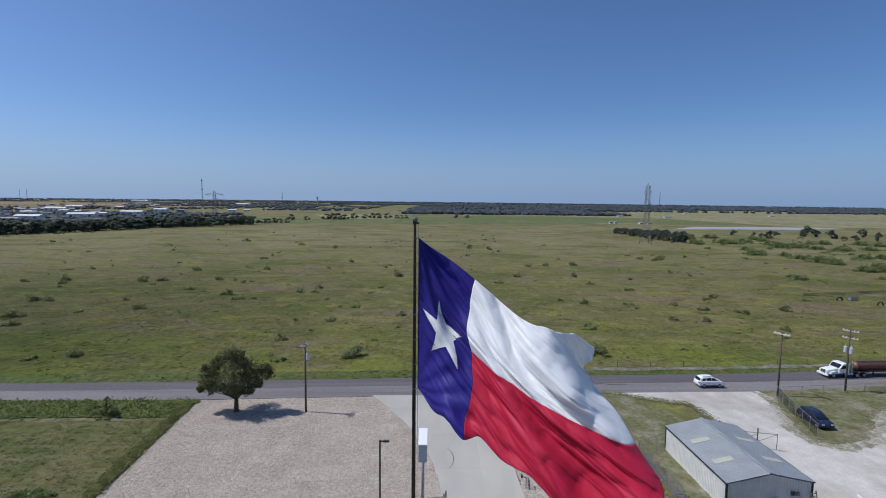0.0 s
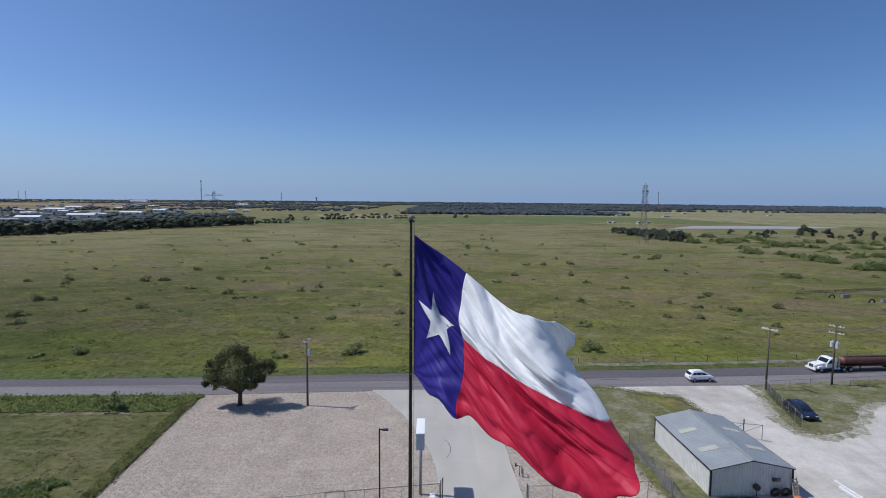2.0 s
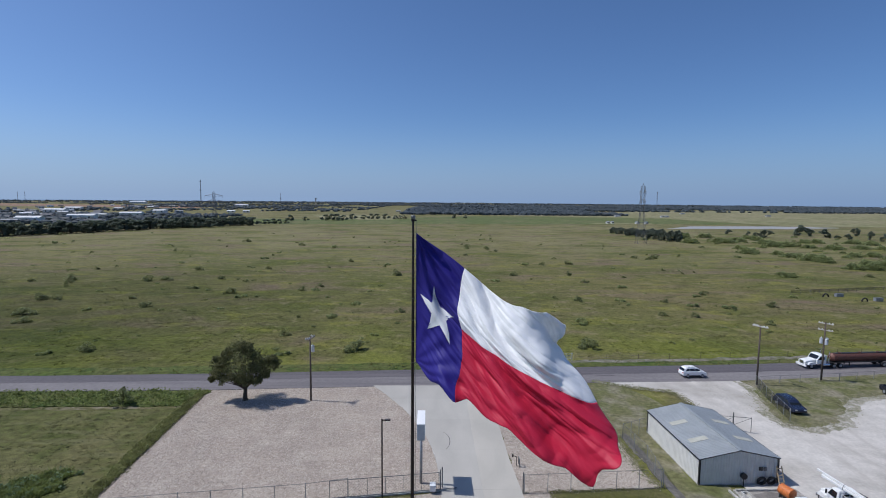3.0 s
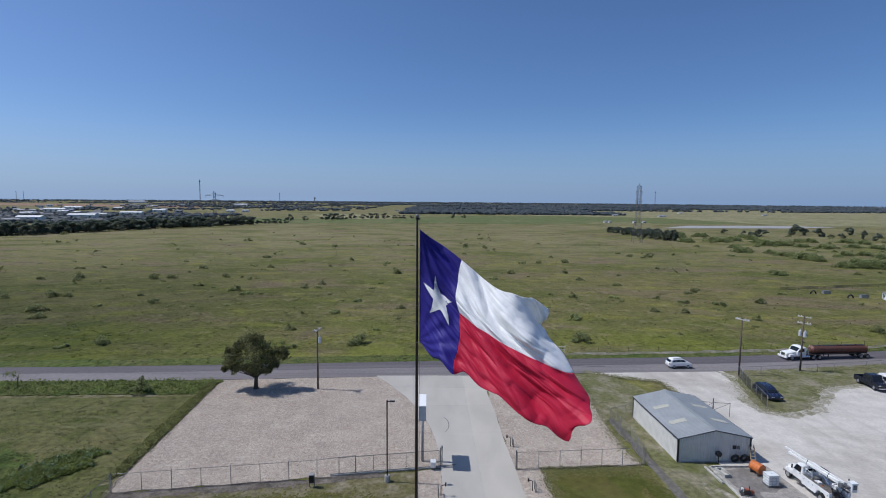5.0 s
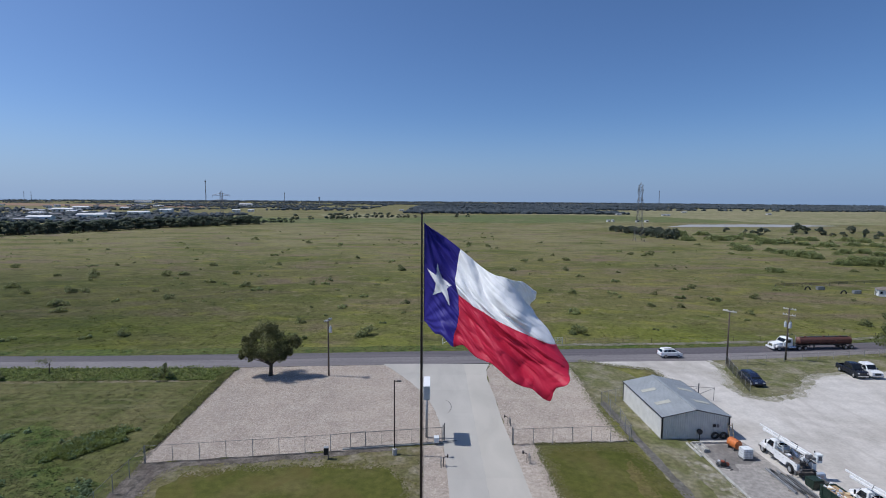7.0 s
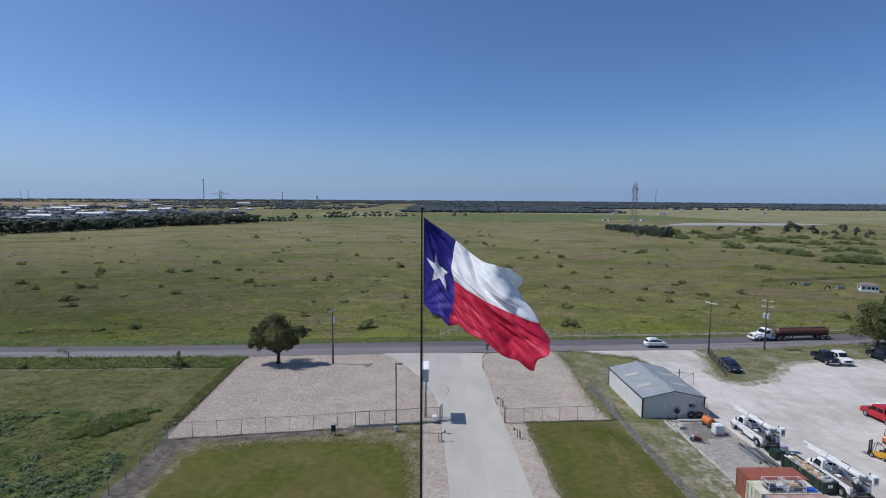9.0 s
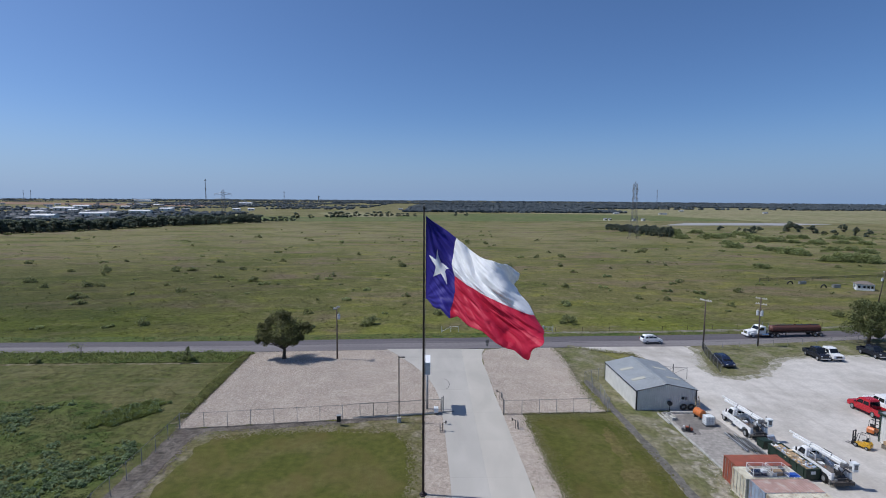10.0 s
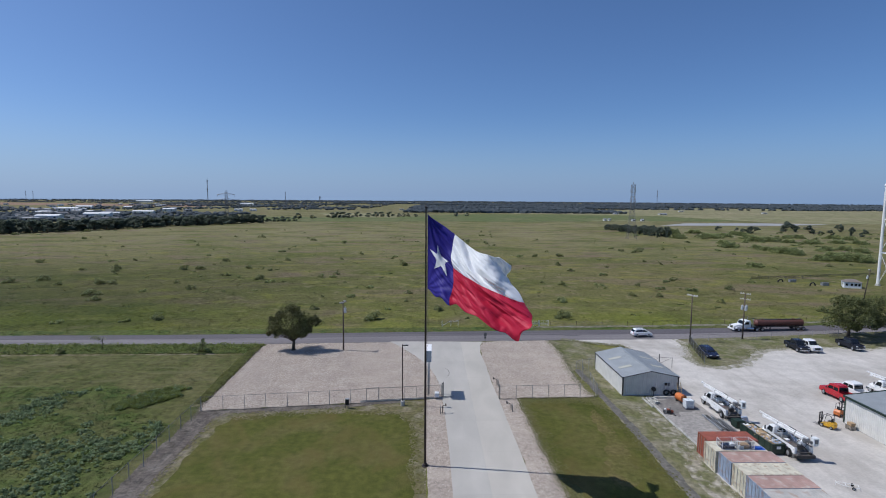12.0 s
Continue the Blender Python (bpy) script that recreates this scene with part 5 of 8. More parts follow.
# ---- shipping containers ----
def container(label, mat, top_mat, m, L=6.06, W=2.44, H=2.59):
    c = thing("shipping_container", label, "container", m, "row of containers")

    def corr(a, b, z0, z1, out, depth=0.04, gap=0.28):
        a, b, out = Vector((*a, 0)), Vector((*b, 0)), Vector((*out, 0))
        n = max(2, int((b - a).length / gap))
        bm = bmesh.new()
        prev = None
        for i in range(n * 4 + 1):
            p = a.lerp(b, i / (n * 4)) - out * (depth if i % 4 in (2, 3) else 0)
            cur = (bm.verts.new((p.x, p.y, z0)), bm.verts.new((p.x, p.y, z1)))
            if prev:
                bm.faces.new((prev[0], cur[0], cur[1], prev[1]))
            prev = cur
        r = bmesh.ops.extrude_face_region(bm, geom=list(bm.faces))
        bmesh.ops.translate(bm, vec=-out * 0.02, verts=[v for v in r["geom"] if isinstance(v, bmesh.types.BMVert)])
        bmesh.ops.recalc_face_normals(bm, faces=bm.faces)
        return bm

    part("side_panel", corr((0.1, 0.02), (L - 0.1, 0.02), 0.15, H - 0.1, (0, -1)), mat, c)
    part("side_panel", corr((0.1, W - 0.02), (L - 0.1, W - 0.02), 0.15, H - 0.1, (0, 1)), mat, c)
    part("end_panel", corr((L - 0.02, 0.1), (L - 0.02, W - 0.1), 0.15, H - 0.1, (1, 0)), mat, c)
    for y0, y1 in ((0.1, W / 2 - 0.01), (W / 2 + 0.01, W - 0.1)):
        d = part("door", corr((0.03, y1), (0.03, y0), 0.15, H - 0.1, (-1, 0), 0.03, 0.36), mat, c)
        for y in (y0 + 0.3, y1 - 0.3):
            part("lock_rod", rods(((0.0, y, 0.2), (0.0, y, H - 0.15), 0.02, 0.02, 6)), GALV, d)
    fr = [(0, 0.12, y, y + 0.12, 0, H) for y in (0, W - 0.12)] + [(L - 0.12, L, y, y + 0.12, 0, H) for y in (0, W - 0.12)]
    fr += [(0.12, L - 0.12, y, y + 0.1, z, z + 0.12) for y in (0, W - 0.1) for z in (0.02, H - 0.12)]
    fr += [(x, x + 0.1, 0.12, W - 0.12, z, z + 0.12) for x in (0, L - 0.1) for z in (0.02, H - 0.12)]
    part("frame", boxes(*fr), mat, c)
    bm = bmesh.new()
    prev = None
    for i in range(4 * 20 + 1):
        x = 0.03 + (L - 0.06) * i / 80
        z = H + 0.03 - (0.02 if i % 4 in (2, 3) else 0)
        cur = (bm.verts.new((x, 0.03, z)), bm.verts.new((x, W - 0.03, z)))
        if prev:
            bm.faces.new((prev[0], cur[0], cur[1], prev[1]))
        prev = cur
    part("top", bm, top_mat, c)
    part("underside", boxes((0.1, L - 0.1, 0.1, W - 0.1, 0.1, 0.15)), TRIM, c)
    return c


container("rust-red corrugated shipping container at the end of the row", RUST, RUST, pose(33.8, 0.72, 0.04))
container("cream shipping container with a pale stained roof", CREAM_BOX, CREAM_BOX, pose(33.3, -1.8, 0.04))
container("blue-grey shipping container with a rusty pink roof", BLUE_BOX, FADED_TOP, pose(33.6, -4.32, 0.04))
sc = thing("roof_patch", "white repair sheet lying on the container roof", "sheet", pose(34.5, -3.6, 2.61, 0, 0, -8))
part("sheet", boxes((-0.45, 0.45, -0.35, 0.35, 0, 0.02)), WHITE, sc)
container("cream shipping container with rust-streaked roof", CREAM_BOX, CREAM_BOX, pose(33.7, -6.84, 0.04))
container("blue-grey shipping container with a faded rusty roof", BLUE_BOX, FADED_TOP, pose(33.7, -9.36, 0.04))
container("grey-topped shipping container at the near end of the row", BLUE_BOX, GREY_TOP, pose(33.6, -11.88, 0.04))

for i, x in enumerate((34.2, 36.2)):
    k = thing("wire_basket", "open steel lift basket with clutter on a container roof", "basket", pose(x, -1.5, 2.605), "lift baskets")
    for cx in (0, 1.75):
        for cy in (0, 1.2):
            part("post", rods(((cx, cy, 0), (cx, cy, 1.0), 0.03, 0.03, 6)), WHITE, k)
    for z in (0.08, 0.5, 0.98):
        part("rail", rods(((0, 0, z), (1.75, 0, z), 0.025, 0.025, 6), ((0, 1.2, z), (1.75, 1.2, z), 0.025, 0.025, 6), ((0, 0, z), (0, 1.2, z), 0.025, 0.025, 6), ((1.75, 0, z), (1.75, 1.2, z), 0.025, 0.025, 6)), WHITE, k)
    for px0, py0, px1, py1 in ((0, 0, 1.75, 0), (0, 1.2, 1.75, 1.2), (0, 0, 0, 1.2), (1.75, 0, 1.75, 1.2)):
        bm = bmesh.new()
        nb = 14 if py0 == py1 else 9
        for j in range(1, nb):
            u = j / nb
            rod(bm, (px0 + (px1 - px0) * u, py0 + (py1 - py0) * u, 0.06), (px0 + (px1 - px0) * u, py0 + (py1 - py0) * u, 0.98), 0.011, 0.011, 4)
        part("wire_panel", bm, GALV, k)
    part("floor_plate", boxes((0, 1.75, 0, 1.2, 0.0, 0.06)), DULL_STEEL, k)
    if i == 0:
        part("load", boxes((0.15, 0.8, 0.1, 0.7, 0.06, 0.6, 0.04), (0.9, 1.6, 0.2, 1.0, 0.06, 0.45, 0.04)), NAVY_CAR, k, "dark blue bundle")
        part("load", boxes((0.2, 0.7, 0.75, 1.1, 0.06, 0.5, 0.03)), CARD, k, "small carton")
        part("load", boxes((1.0, 1.5, 0.1, 0.5, 0.45, 0.7, 0.03)), PLASTIC, k, "pale plastic crate")
    else:
        part("load", boxes((0.1, 0.6, 0.1, 0.5, 0.06, 0.4, 0.03)), PLASTIC, k, "pale plastic crate")
        part("load", boxes((1.3, 1.65, 0.5, 1.1, 0.06, 0.7, 0.03)), DULL_STEEL, k, "grey metal case")
        part("load", boxes((0.3, 1.3, 0.2, 0.9, 0.06, 0.55, 0.04)), CARD, k, "pale boxed load")
tarp = thing("tarp", "folded bright blue tarp on the container roof", "tarp", pose(38.5, -1.4, 2.61))
part("cloth", boxes((-0.5, 0.75, -0.2, 0.75, 0, 0.09, 0.03), (-0.3, 0.5, 0.0, 0.55, 0.09, 0.16, 0.03)), BLUE_SHEET, tarp)


# ---- vehicles (front towards +y) ----
def pane(corners, parent):
    """One flat window set just proud of a cab side."""
    bm = bmesh.new()
    f = bm.faces.new([bm.verts.new(c) for c in corners])
    r = bmesh.ops.extrude_face_region(bm, geom=[f])
    bmesh.ops.translate(bm, vec=(-0.02 if corners[0][0] > 0 else 0.02, 0, 0), verts=[v for v in r["geom"] if isinstance(v, bmesh.types.BMVert)])
    bmesh.ops.recalc_face_normals(bm, faces=bm.faces)
    return part("window", bm, GLASS, parent)


def pickup(label, mat, m, L=5.8, W=2.0, covered=False):
    c = thing("pickup_truck", label, "pickup truck", m @ Matrix.Diagonal((1, 0.93, 1.13, 1)), "parked pickups")
    h = L / 2
    prof = ((-h, 0.5), (-h, 0.7), (-1.05, 0.7), (-1.0, 1.14), (h - 1.4, 1.2), (h - 0.6, 1.19), (h - 0.22, 1.14), (h - 0.03, 1.0), (h, 0.55), (h - 0.05, 0.45), (h - 0.5, 0.42), (-h + 0.1, 0.42))
    part("body", prism(prof, -W / 2, W / 2, 0.05), mat, c)
    for sd in (-1, 1):
        part("bed_side", prism(((-h, 0.66), (-h, 1.16), (-h + 0.1, 1.2), (-1.03, 1.17), (-1.03, 0.66)), sd * (W / 2 - 0.16), sd * W / 2, 0.03), mat, c)
    part("tailgate", boxes((-W / 2 + 0.16, W / 2 - 0.16, -h, -h + 0.09, 0.66, 1.17, 0.02)), mat, c)
    cab = ((-1.0, 1.14), (-0.93, 1.75), (-0.8, 1.98), (-0.5, 2.03), (0.6, 2.02), (0.86, 1.95), (1.2, 1.62), (1.56, 1.17))
    bm = prism(cab, -W / 2 + 0.1, W / 2 - 0.1, 0.04)
    for v in bm.verts:
        v.co.x *= 1 - 0.16 * max(0, (v.co.z - 1.14) / 0.8)
    cb = part("cab", bm, mat, c)
    for s in (-1, 1):
        for y0, y1, t0, t1 in ((-0.84, 0.1, -0.76, 0.1), (0.19, 1.3, 0.19, 0.82)):
            pane(((s * (W / 2 - 0.103), y0, 1.24), (s * (W / 2 - 0.103), y1, 1.24), (s * (W / 2 - 0.222), t1, 1.8), (s * (W / 2 - 0.222), t0, 1.8)), cb)
    ws = bmesh.new()
    box(ws, -W / 2 + 0.22, W / 2 - 0.22, -0.03, 0.03, 0.04, 0.84, 0, Matrix.Translation((0, 1.53, 1.2)) @ Matrix.Rotation(radians(39), 4, "X"))
    part("windscreen", ws, GLASS, cb)
    rw = bmesh.new()
    box(rw, -W / 2 + 0.25, W / 2 - 0.25, -0.02, 0.02, 0.0, 0.55, 0, Matrix.Translation((0, -1.0, 1.24)) @ Matrix.Rotation(radians(-7), 4, "X"))
    part("rear_window", rw, GLASS, cb)
    part("bed_liner", boxes((-W / 2 + 0.165, W / 2 - 0.165, -h + 0.095, -1.06, 0.69, 0.75 if not covered else 0.82)), TRIM, c, "black bed liner")
    for s in (-1, 1):
        for y in (h - 1.0, -h + 1.15):
            wheel_on(c, s * (W / 2 - 0.1), y, 0.42, 0.28)
        part("headlight", boxes((s * 0.78 - 0.18, s * 0.78 + 0.18, h - 0.12, h + 0.012, 0.84, 1.02, 0.02)), LAMP_CLEAR, c)
        part("tail_light", boxes((s * (W / 2 - 0.09) - 0.08, s * (W / 2 - 0.09) + 0.08, -h - 0.012, -h + 0.06, 0.72, 1.02, 0.01)), LAMP_RED, c)
        part("mirror", boxes((s * (W / 2 + 0.1) - 0.12, s * (W / 2 + 0.1) + 0.12, 1.22, 1.32, 1.18, 1.4, 0.02)), TRIM, c)
    part("grille", boxes((-0.56, 0.56, h - 0.06, h + 0.015, 0.66, 1.0)), TRIM, c, "dark grille")
    part("bumper", boxes((-W / 2 + 0.05, W / 2 - 0.05, h - 0.06, h + 0.1, 0.42, 0.62, 0.03)), CHROME, c)
    part("bumper", boxes((-W / 2 + 0.05, W / 2 - 0.05, -h - 0.1, -h + 0.05, 0.45, 0.62, 0.03)), CHROME, c)
    return c


def suv(name, label, mat, m, L=4.75, W=1.9, H=1.72, group=""):
    c = thing(name, label, "car", m, group)
    h = L / 2
    prof = ((-h + 0.02, 0.45), (-h - 0.02, 0.8), (-h + 0.08, 1.06), (h - 1.25, 1.1), (h - 0.6, 1.02), (h - 0.2, 0.92), (h - 0.03, 0.76), (h, 0.5), (h - 0.08, 0.36), (-h + 0.12, 0.36))
    part("body", prism(prof, -W / 2, W / 2, 0.08), mat, c)
    gh = ((-h + 0.1, 1.04), (-h + 0.42, H - 0.24), (-h + 0.85, H - 0.04), (-0.5, H), (0.3, H - 0.03), (0.72, H - 0.16), (1.44, 1.08))
    bm = prism(gh, -W / 2 + 0.06, W / 2 - 0.06, 0.06)
    for v in bm.verts:
        v.co.x *= 1 - 0.24 * max(0, (v.co.z - 1.0) / 0.7)
    g = part("cabin", bm, mat, c)
    for s in (-1, 1):
        for f in (((-h + 0.52, 1.14), (-1.05, 1.14), (-1.05, H - 0.2), (-h + 0.78, H - 0.26)), ((-0.97, 1.14), (-0.05, 1.14), (-0.05, H - 0.17), (-0.97, H - 0.19)), ((0.03, 1.14), (1.16, 1.14), (0.6, H - 0.24), (0.03, H - 0.18))):
            pane([(s * ((W / 2 - 0.06) * (1 - 0.24 * max(0, (z - 1.0) / 0.7)) + 0.008), y, z) for y, z in f], g)
    ws = bmesh.new()
    box(ws, -W / 2 + 0.22, W / 2 - 0.22, -0.03, 0.03, 0.04, 0.78, 0, Matrix.Translation((0, 1.43, 1.1)) @ Matrix.Rotation(radians(57), 4, "X"))
    part("windscreen", ws, GLASS, g)
    rw = bmesh.new()
    box(rw, -W / 2 + 0.24, W / 2 - 0.24, -0.02, 0.02, 0.0, 0.46, 0, Matrix.Translation((0, -h + 0.13, 1.1)) @ Matrix.Rotation(radians(-38), 4, "X"))
    part("rear_window", rw, GLASS, g)
    for s in (-1, 1):
        for y in (h - 0.9, -h + 0.95):
            wheel_on(c, s * (W / 2 - 0.09), y, 0.36, 0.24)
        part("headlight", boxes((s * 0.66 - 0.2, s * 0.66 + 0.2, h - 0.22, h - 0.01, 0.68, 0.82, 0.03)), LAMP_CLEAR, c)
        part("tail_light", boxes((s * 0.8 - 0.12, s * 0.8 + 0.12, -h - 0.03, -h + 0.06, 0.78, 1.0, 0.02)), LAMP_RED, c)
        part("mirror", boxes((s * (W / 2 + 0.06) - 0.1, s * (W / 2 + 0.06) + 0.1, 0.95, 1.05, 1.04, 1.2, 0.02)), mat, c)
        part("sill", boxes((s * (W / 2) - 0.03, s * (W / 2) + 0.015, -h + 1.4, h - 1.35, 0.3, 0.48)), TRIM, c)
        part("roof_rail", rods(((s * 0.62, -h + 0.8, H + 0.04), (s * 0.62, 0.3, H + 0.04), 0.025, 0.025, 6)), TRIM, c)
    part("bumper", boxes((-W / 2 + 0.12, W / 2 - 0.12, h - 0.08, h + 0.03, 0.38, 0.56, 0.03)), TRIM, c)
    return c


suv("suv", "white compact sport-utility car on the near road lane", WHITE_CAR, pose(48.6, 56.4, 0.05, 0, 0, -88) @ Matrix.Diagonal((1, 0.94, 1.1, 1)), 4.7)
suv("parked_suv", "dark navy large sport-utility car parked on the grass", NAVY_CAR, pose(56.3, 42.1, 0.06, 0, 0, 178), 5.1, 1.95, 1.8)
pickup("black pickup truck parked at the yard edge", BLACK_CAR, pose(77.3, 46.2, 0.05, 0, 0, 177))
pickup("white crew-cab pickup truck parked at the yard edge", WHITE_CAR, pose(79.9, 46.2, 0.05, 0, 0, 177), 5.9)
pickup("black pickup truck parked under the trees", BLACK_CAR, pose(89.7, 47.4, 0.05, 0, 0, 182))
pickup("red pickup truck parked in the limestone yard", RED_CAR, pose(65.3, 20.1, 0.05, 0, 0, 4), 5.7, 2.0, True)
pickup("white pickup truck with an open black bed", WHITE_CAR, pose(68.6, 21.2, 0.05, 0, 0, 4), 5.8)


def bucket_truck(label, m, bucket_side=1):
    c = thing("bucket_truck", label, "utility truck", m, "bucket trucks")
    part("chassis", boxes((-0.45, 0.45, -3.6, 3.9, 0.55, 0.85)), TRIM, c)
    hood = ((2.6, 0.7), (2.6, 1.72), (2.75, 1.7), (3.75, 1.5), (4.0, 1.3), (4.05, 0.7))
    bm = prism(hood, -0.9, 0.9, 0.1)
    for v in bm.verts:
        v.co.x *= 1 - 0.18 * max(0, (v.co.y - 2.9) / 1.1)
    part("hood", bm, WHITE, c)
    for s in (-1, 1):
        part("fender", prism(((2.72, 0.75), (2.85, 1.15), (3.2, 1.32), (3.65, 1.24), (3.95, 0.95), (4.0, 0.75)), s * 0.68, s * 1.18, 0.06), WHITE, c)
    cabp = ((1.1, 0.72), (1.1, 2.38), (1.2, 2.5), (1.95, 2.5), (2.18, 2.38), (2.64, 1.72), (2.64, 0.72))
    bm = prism(cabp, -1.1, 1.1, 0.09)
    for v in bm.verts:
        v.co.x *= 1 - 0.12 * max(0, (v.co.z - 1.65) / 0.8)
    cab = part("cab", bm, WHITE, c)
    for s in (-1, 1):
        pane([(s * (1.1 * (1 - 0.12 * max(0, (z - 1.65) / 0.8)) + 0.012), y, z) for y, z in ((1.35, 1.62), (2.5, 1.62), (2.12, 2.26), (1.35, 2.26))], cab)
        part("door_handle", boxes((s * 1.1 - 0.01, s * 1.1 + 0.03, 1.3, 1.45, 1.42, 1.47)), TRIM, cab)
    pane([(x, 1.088, z) for x, z in ((-0.6, 1.75), (0.6, 1.75), (0.55, 2.25), (-0.55, 2.25))], cab)
    ws = bmesh.new()
    box(ws, -0.9, 0.9, -0.02, 0.02, 0.06, 0.72, 0, Matrix.Translation((0, 2.65, 1.73)) @ Matrix.Rotation(radians(34), 4, "X"))
    part("windscreen", ws, GLASS, cab)
    part("grille", boxes((-0.5, 0.5, 4.02, 4.08, 0.8, 1.25)), CHROME, c)
    part("bumper", boxes((-1.12, 1.12, 4.05, 4.2, 0.48, 0.75, 0.04)), CHROME, c)
    for s in (-1, 1):
        part("headlight", boxes((s * 0.72 - 0.12, s * 0.72 + 0.12, 4.0, 4.07, 0.92, 1.15)), LAMP_CLEAR, c)
        part("mirror", boxes((s * 1.36 - 0.09, s * 1.36 + 0.09, 2.4, 2.46, 1.65, 2.1)), TRIM, c)
        wheel_on(c, s * 1.0, 3.35, 0.5, 0.3)
        wheel_on(c, s * 1.0, -2.1, 0.5, 0.46)
        b = part("tool_cabinet", prism(((-3.3, 0.85), (-3.3, 1.66), (0.95, 1.66), (0.95, 0.6), (-1.25, 0.6), (-1.45, 1.0), (-1.75, 1.18), (-2.45, 1.18), (-2.75, 1.0), (-2.9, 0.8), (-3.3, 0.8)), s * 0.86, s * 1.2, 0.02), WHITE, c, "white side tool cabinets")
        part("cabinet_top", boxes((s * 1.03 - 0.16, s * 1.03 + 0.16, -3.28, 0.93, 1.655, 1.672)), WORN_DECK, b, "dark non-slip cabinet top")
        for y0, w in ((-3.25, 0.4), (-1.15, 0.6), (-0.45, 0.6), (0.25, 0.6)):
            part("cabinet_door", boxes((s * 1.2 - 0.008, s * 1.2 + 0.015, y0, y0 + w, 1.02, 1.58, 0.01)), WHITE, b)
            part("latch", boxes((s * 1.215 - 0.01, s * 1.215 + 0.02, y0 + w / 2 - 0.05, y0 + w / 2 + 0.05, 1.27, 1.34)), TRIM, b)
        part("cabinet_door", boxes((s * 1.2 - 0.008, s * 1.2 + 0.015, -2.75, -1.3, 1.24, 1.58, 0.01)), WHITE, b)
        part("mudguard", boxes((s * 0.98 - 0.22, s * 0.98 + 0.22, -2.78, -2.72, 0.3, 0.85)), TRIM, c)
        part("step", boxes((s * 1.0 - 0.2, s * 1.0 + 0.2, 1.2, 2.2, 0.42, 0.52)), DULL_STEEL, c)
        part("outrigger", boxes((s * 1.12 - 0.1, s * 1.12 + 0.1, -3.2, -2.95, 0.25, 0.85)), DULL_STEEL, c)
    part("deck", boxes((-0.855, 0.855, -3.3, 0.95, 0.85, 1.0)), WORN_DECK, c)
    part("tail_shelf", boxes((-1.2, 1.2, -3.75, -3.3, 0.72, 0.84)), WORN_DECK, c)
    part("tail_bumper", boxes((-1.2, 1.2, -3.82, -3.75, 0.48, 0.84)), TRIM, c)
    for x in (-0.85, 0.7):
        part("tail_gear", boxes((x - 0.14, x + 0.14, -3.68, -3.4, 0.84, 1.1, 0.03)), DULL_STEEL if x < 0 else TRIM, c)
    rk = part("cab_guard", rods(((-0.9, 0.85, 1.66), (-0.9, 0.85, 2.35), 0.035, 0.035, 6), ((0.9, 0.85, 1.66), (0.9, 0.85, 2.35), 0.035, 0.035, 6), ((-0.9, 0.85, 2.35), (0.9, 0.85, 2.35), 0.035, 0.035, 6), ((0, 0.85, 1.0), (0, 0.85, 2.35), 0.03, 0.03, 6), ((-0.9, 0.85, 2.0), (0.9, 0.85, 2.0), 0.025, 0.025, 6)), WHITE, c)
    for s in (-1, 1):
        part("side_hoop", rods(((s * 0.9, 0.85, 2.35), (s * 0.9, -0.2, 2.3), 0.03, 0.03, 6), ((s * 0.9, -0.2, 2.3), (s * 0.9, -0.25, 1.66), 0.03, 0.03, 6), ((s * 0.9, 0.85, 2.0), (s * 0.9, -0.22, 2.0), 0.022, 0.022, 6)), WHITE, rk)
    part("pedestal", rods(((0.1, -2.6, 0.95), (0.1, -2.6, 1.75), 0.36, 0.26, 14)), DULL_STEEL, c)
    part("turret", boxes((-0.22, 0.42, -2.95, -2.25, 1.75, 2.25, 0.1)), WHITE, c)
    part("valve_block", boxes((-0.55, 0.1, -3.15, -2.8, 1.3, 1.75, 0.04)), TRIM, c)

    def beam(z0, x0, y0, y1, r, tilt, name, label):
        m = Matrix.Translation((x0, -2.75, z0)) @ Matrix.Rotation(radians(9), 4, "Z") @ Matrix.Rotation(radians(tilt), 4, "X")
        bm = bmesh.new()
        box(bm, -r, r, y0, y1, -r * 1.15, r * 1.15, 0.03, m)
        for v in bm.verts:
            if (m.inverted() @ v.co).y > y1 - 0.2:
                v.co = m @ Matrix.Diagonal((0.8, 1, 0.75, 1)) @ m.inverted() @ v.co
        ob = part(name, bm, WHITE, c, label)
        for k, y in enumerate((1.2, 4.0)):
            bm = bmesh.new()
            box(bm, -r - 0.012, r + 0.012, y, y + 0.06, -r * 1.15 - 0.012, r * 1.15 + 0.012, 0, m)
            part("boom_strap", bm, DULL_STEEL if k % 2 else TRIM, ob)
        bm = bmesh.new()
        box(bm, -r * 0.8, r * 0.8, y1 - 0.05, y1 + 0.35, -r * 1.45, r * 1.2, 0.05, m)
        part("boom_tip", bm, WHITE, ob)
        return ob

    low = beam(2.6, 0.16, -0.1, 6.3, 0.13, 2.4, "lower_boom", "long white box boom")
    up = beam(2.84, 0.26, -0.6, 7.0, 0.095, 2.8, "upper_boom", "slim white insulated boom")
    part("cylinder", rods(((0.1, -1.6, 1.7), (-0.06, -0.3, 2.6), 0.09, 0.06, 10)), CHROME, low)
    part("tool_rail", rods(((0.1, -1.4, 3.08), (-0.06, -0.4, 3.13), 0.05, 0.05, 6)), TRIM, up, "dark hydraulic tool rail")
    part("knuckle", rods(((-0.1, -3.25, 2.5), (0.6, -3.25, 2.5), 0.26, 0.26, 14)), DULL_STEEL, c)
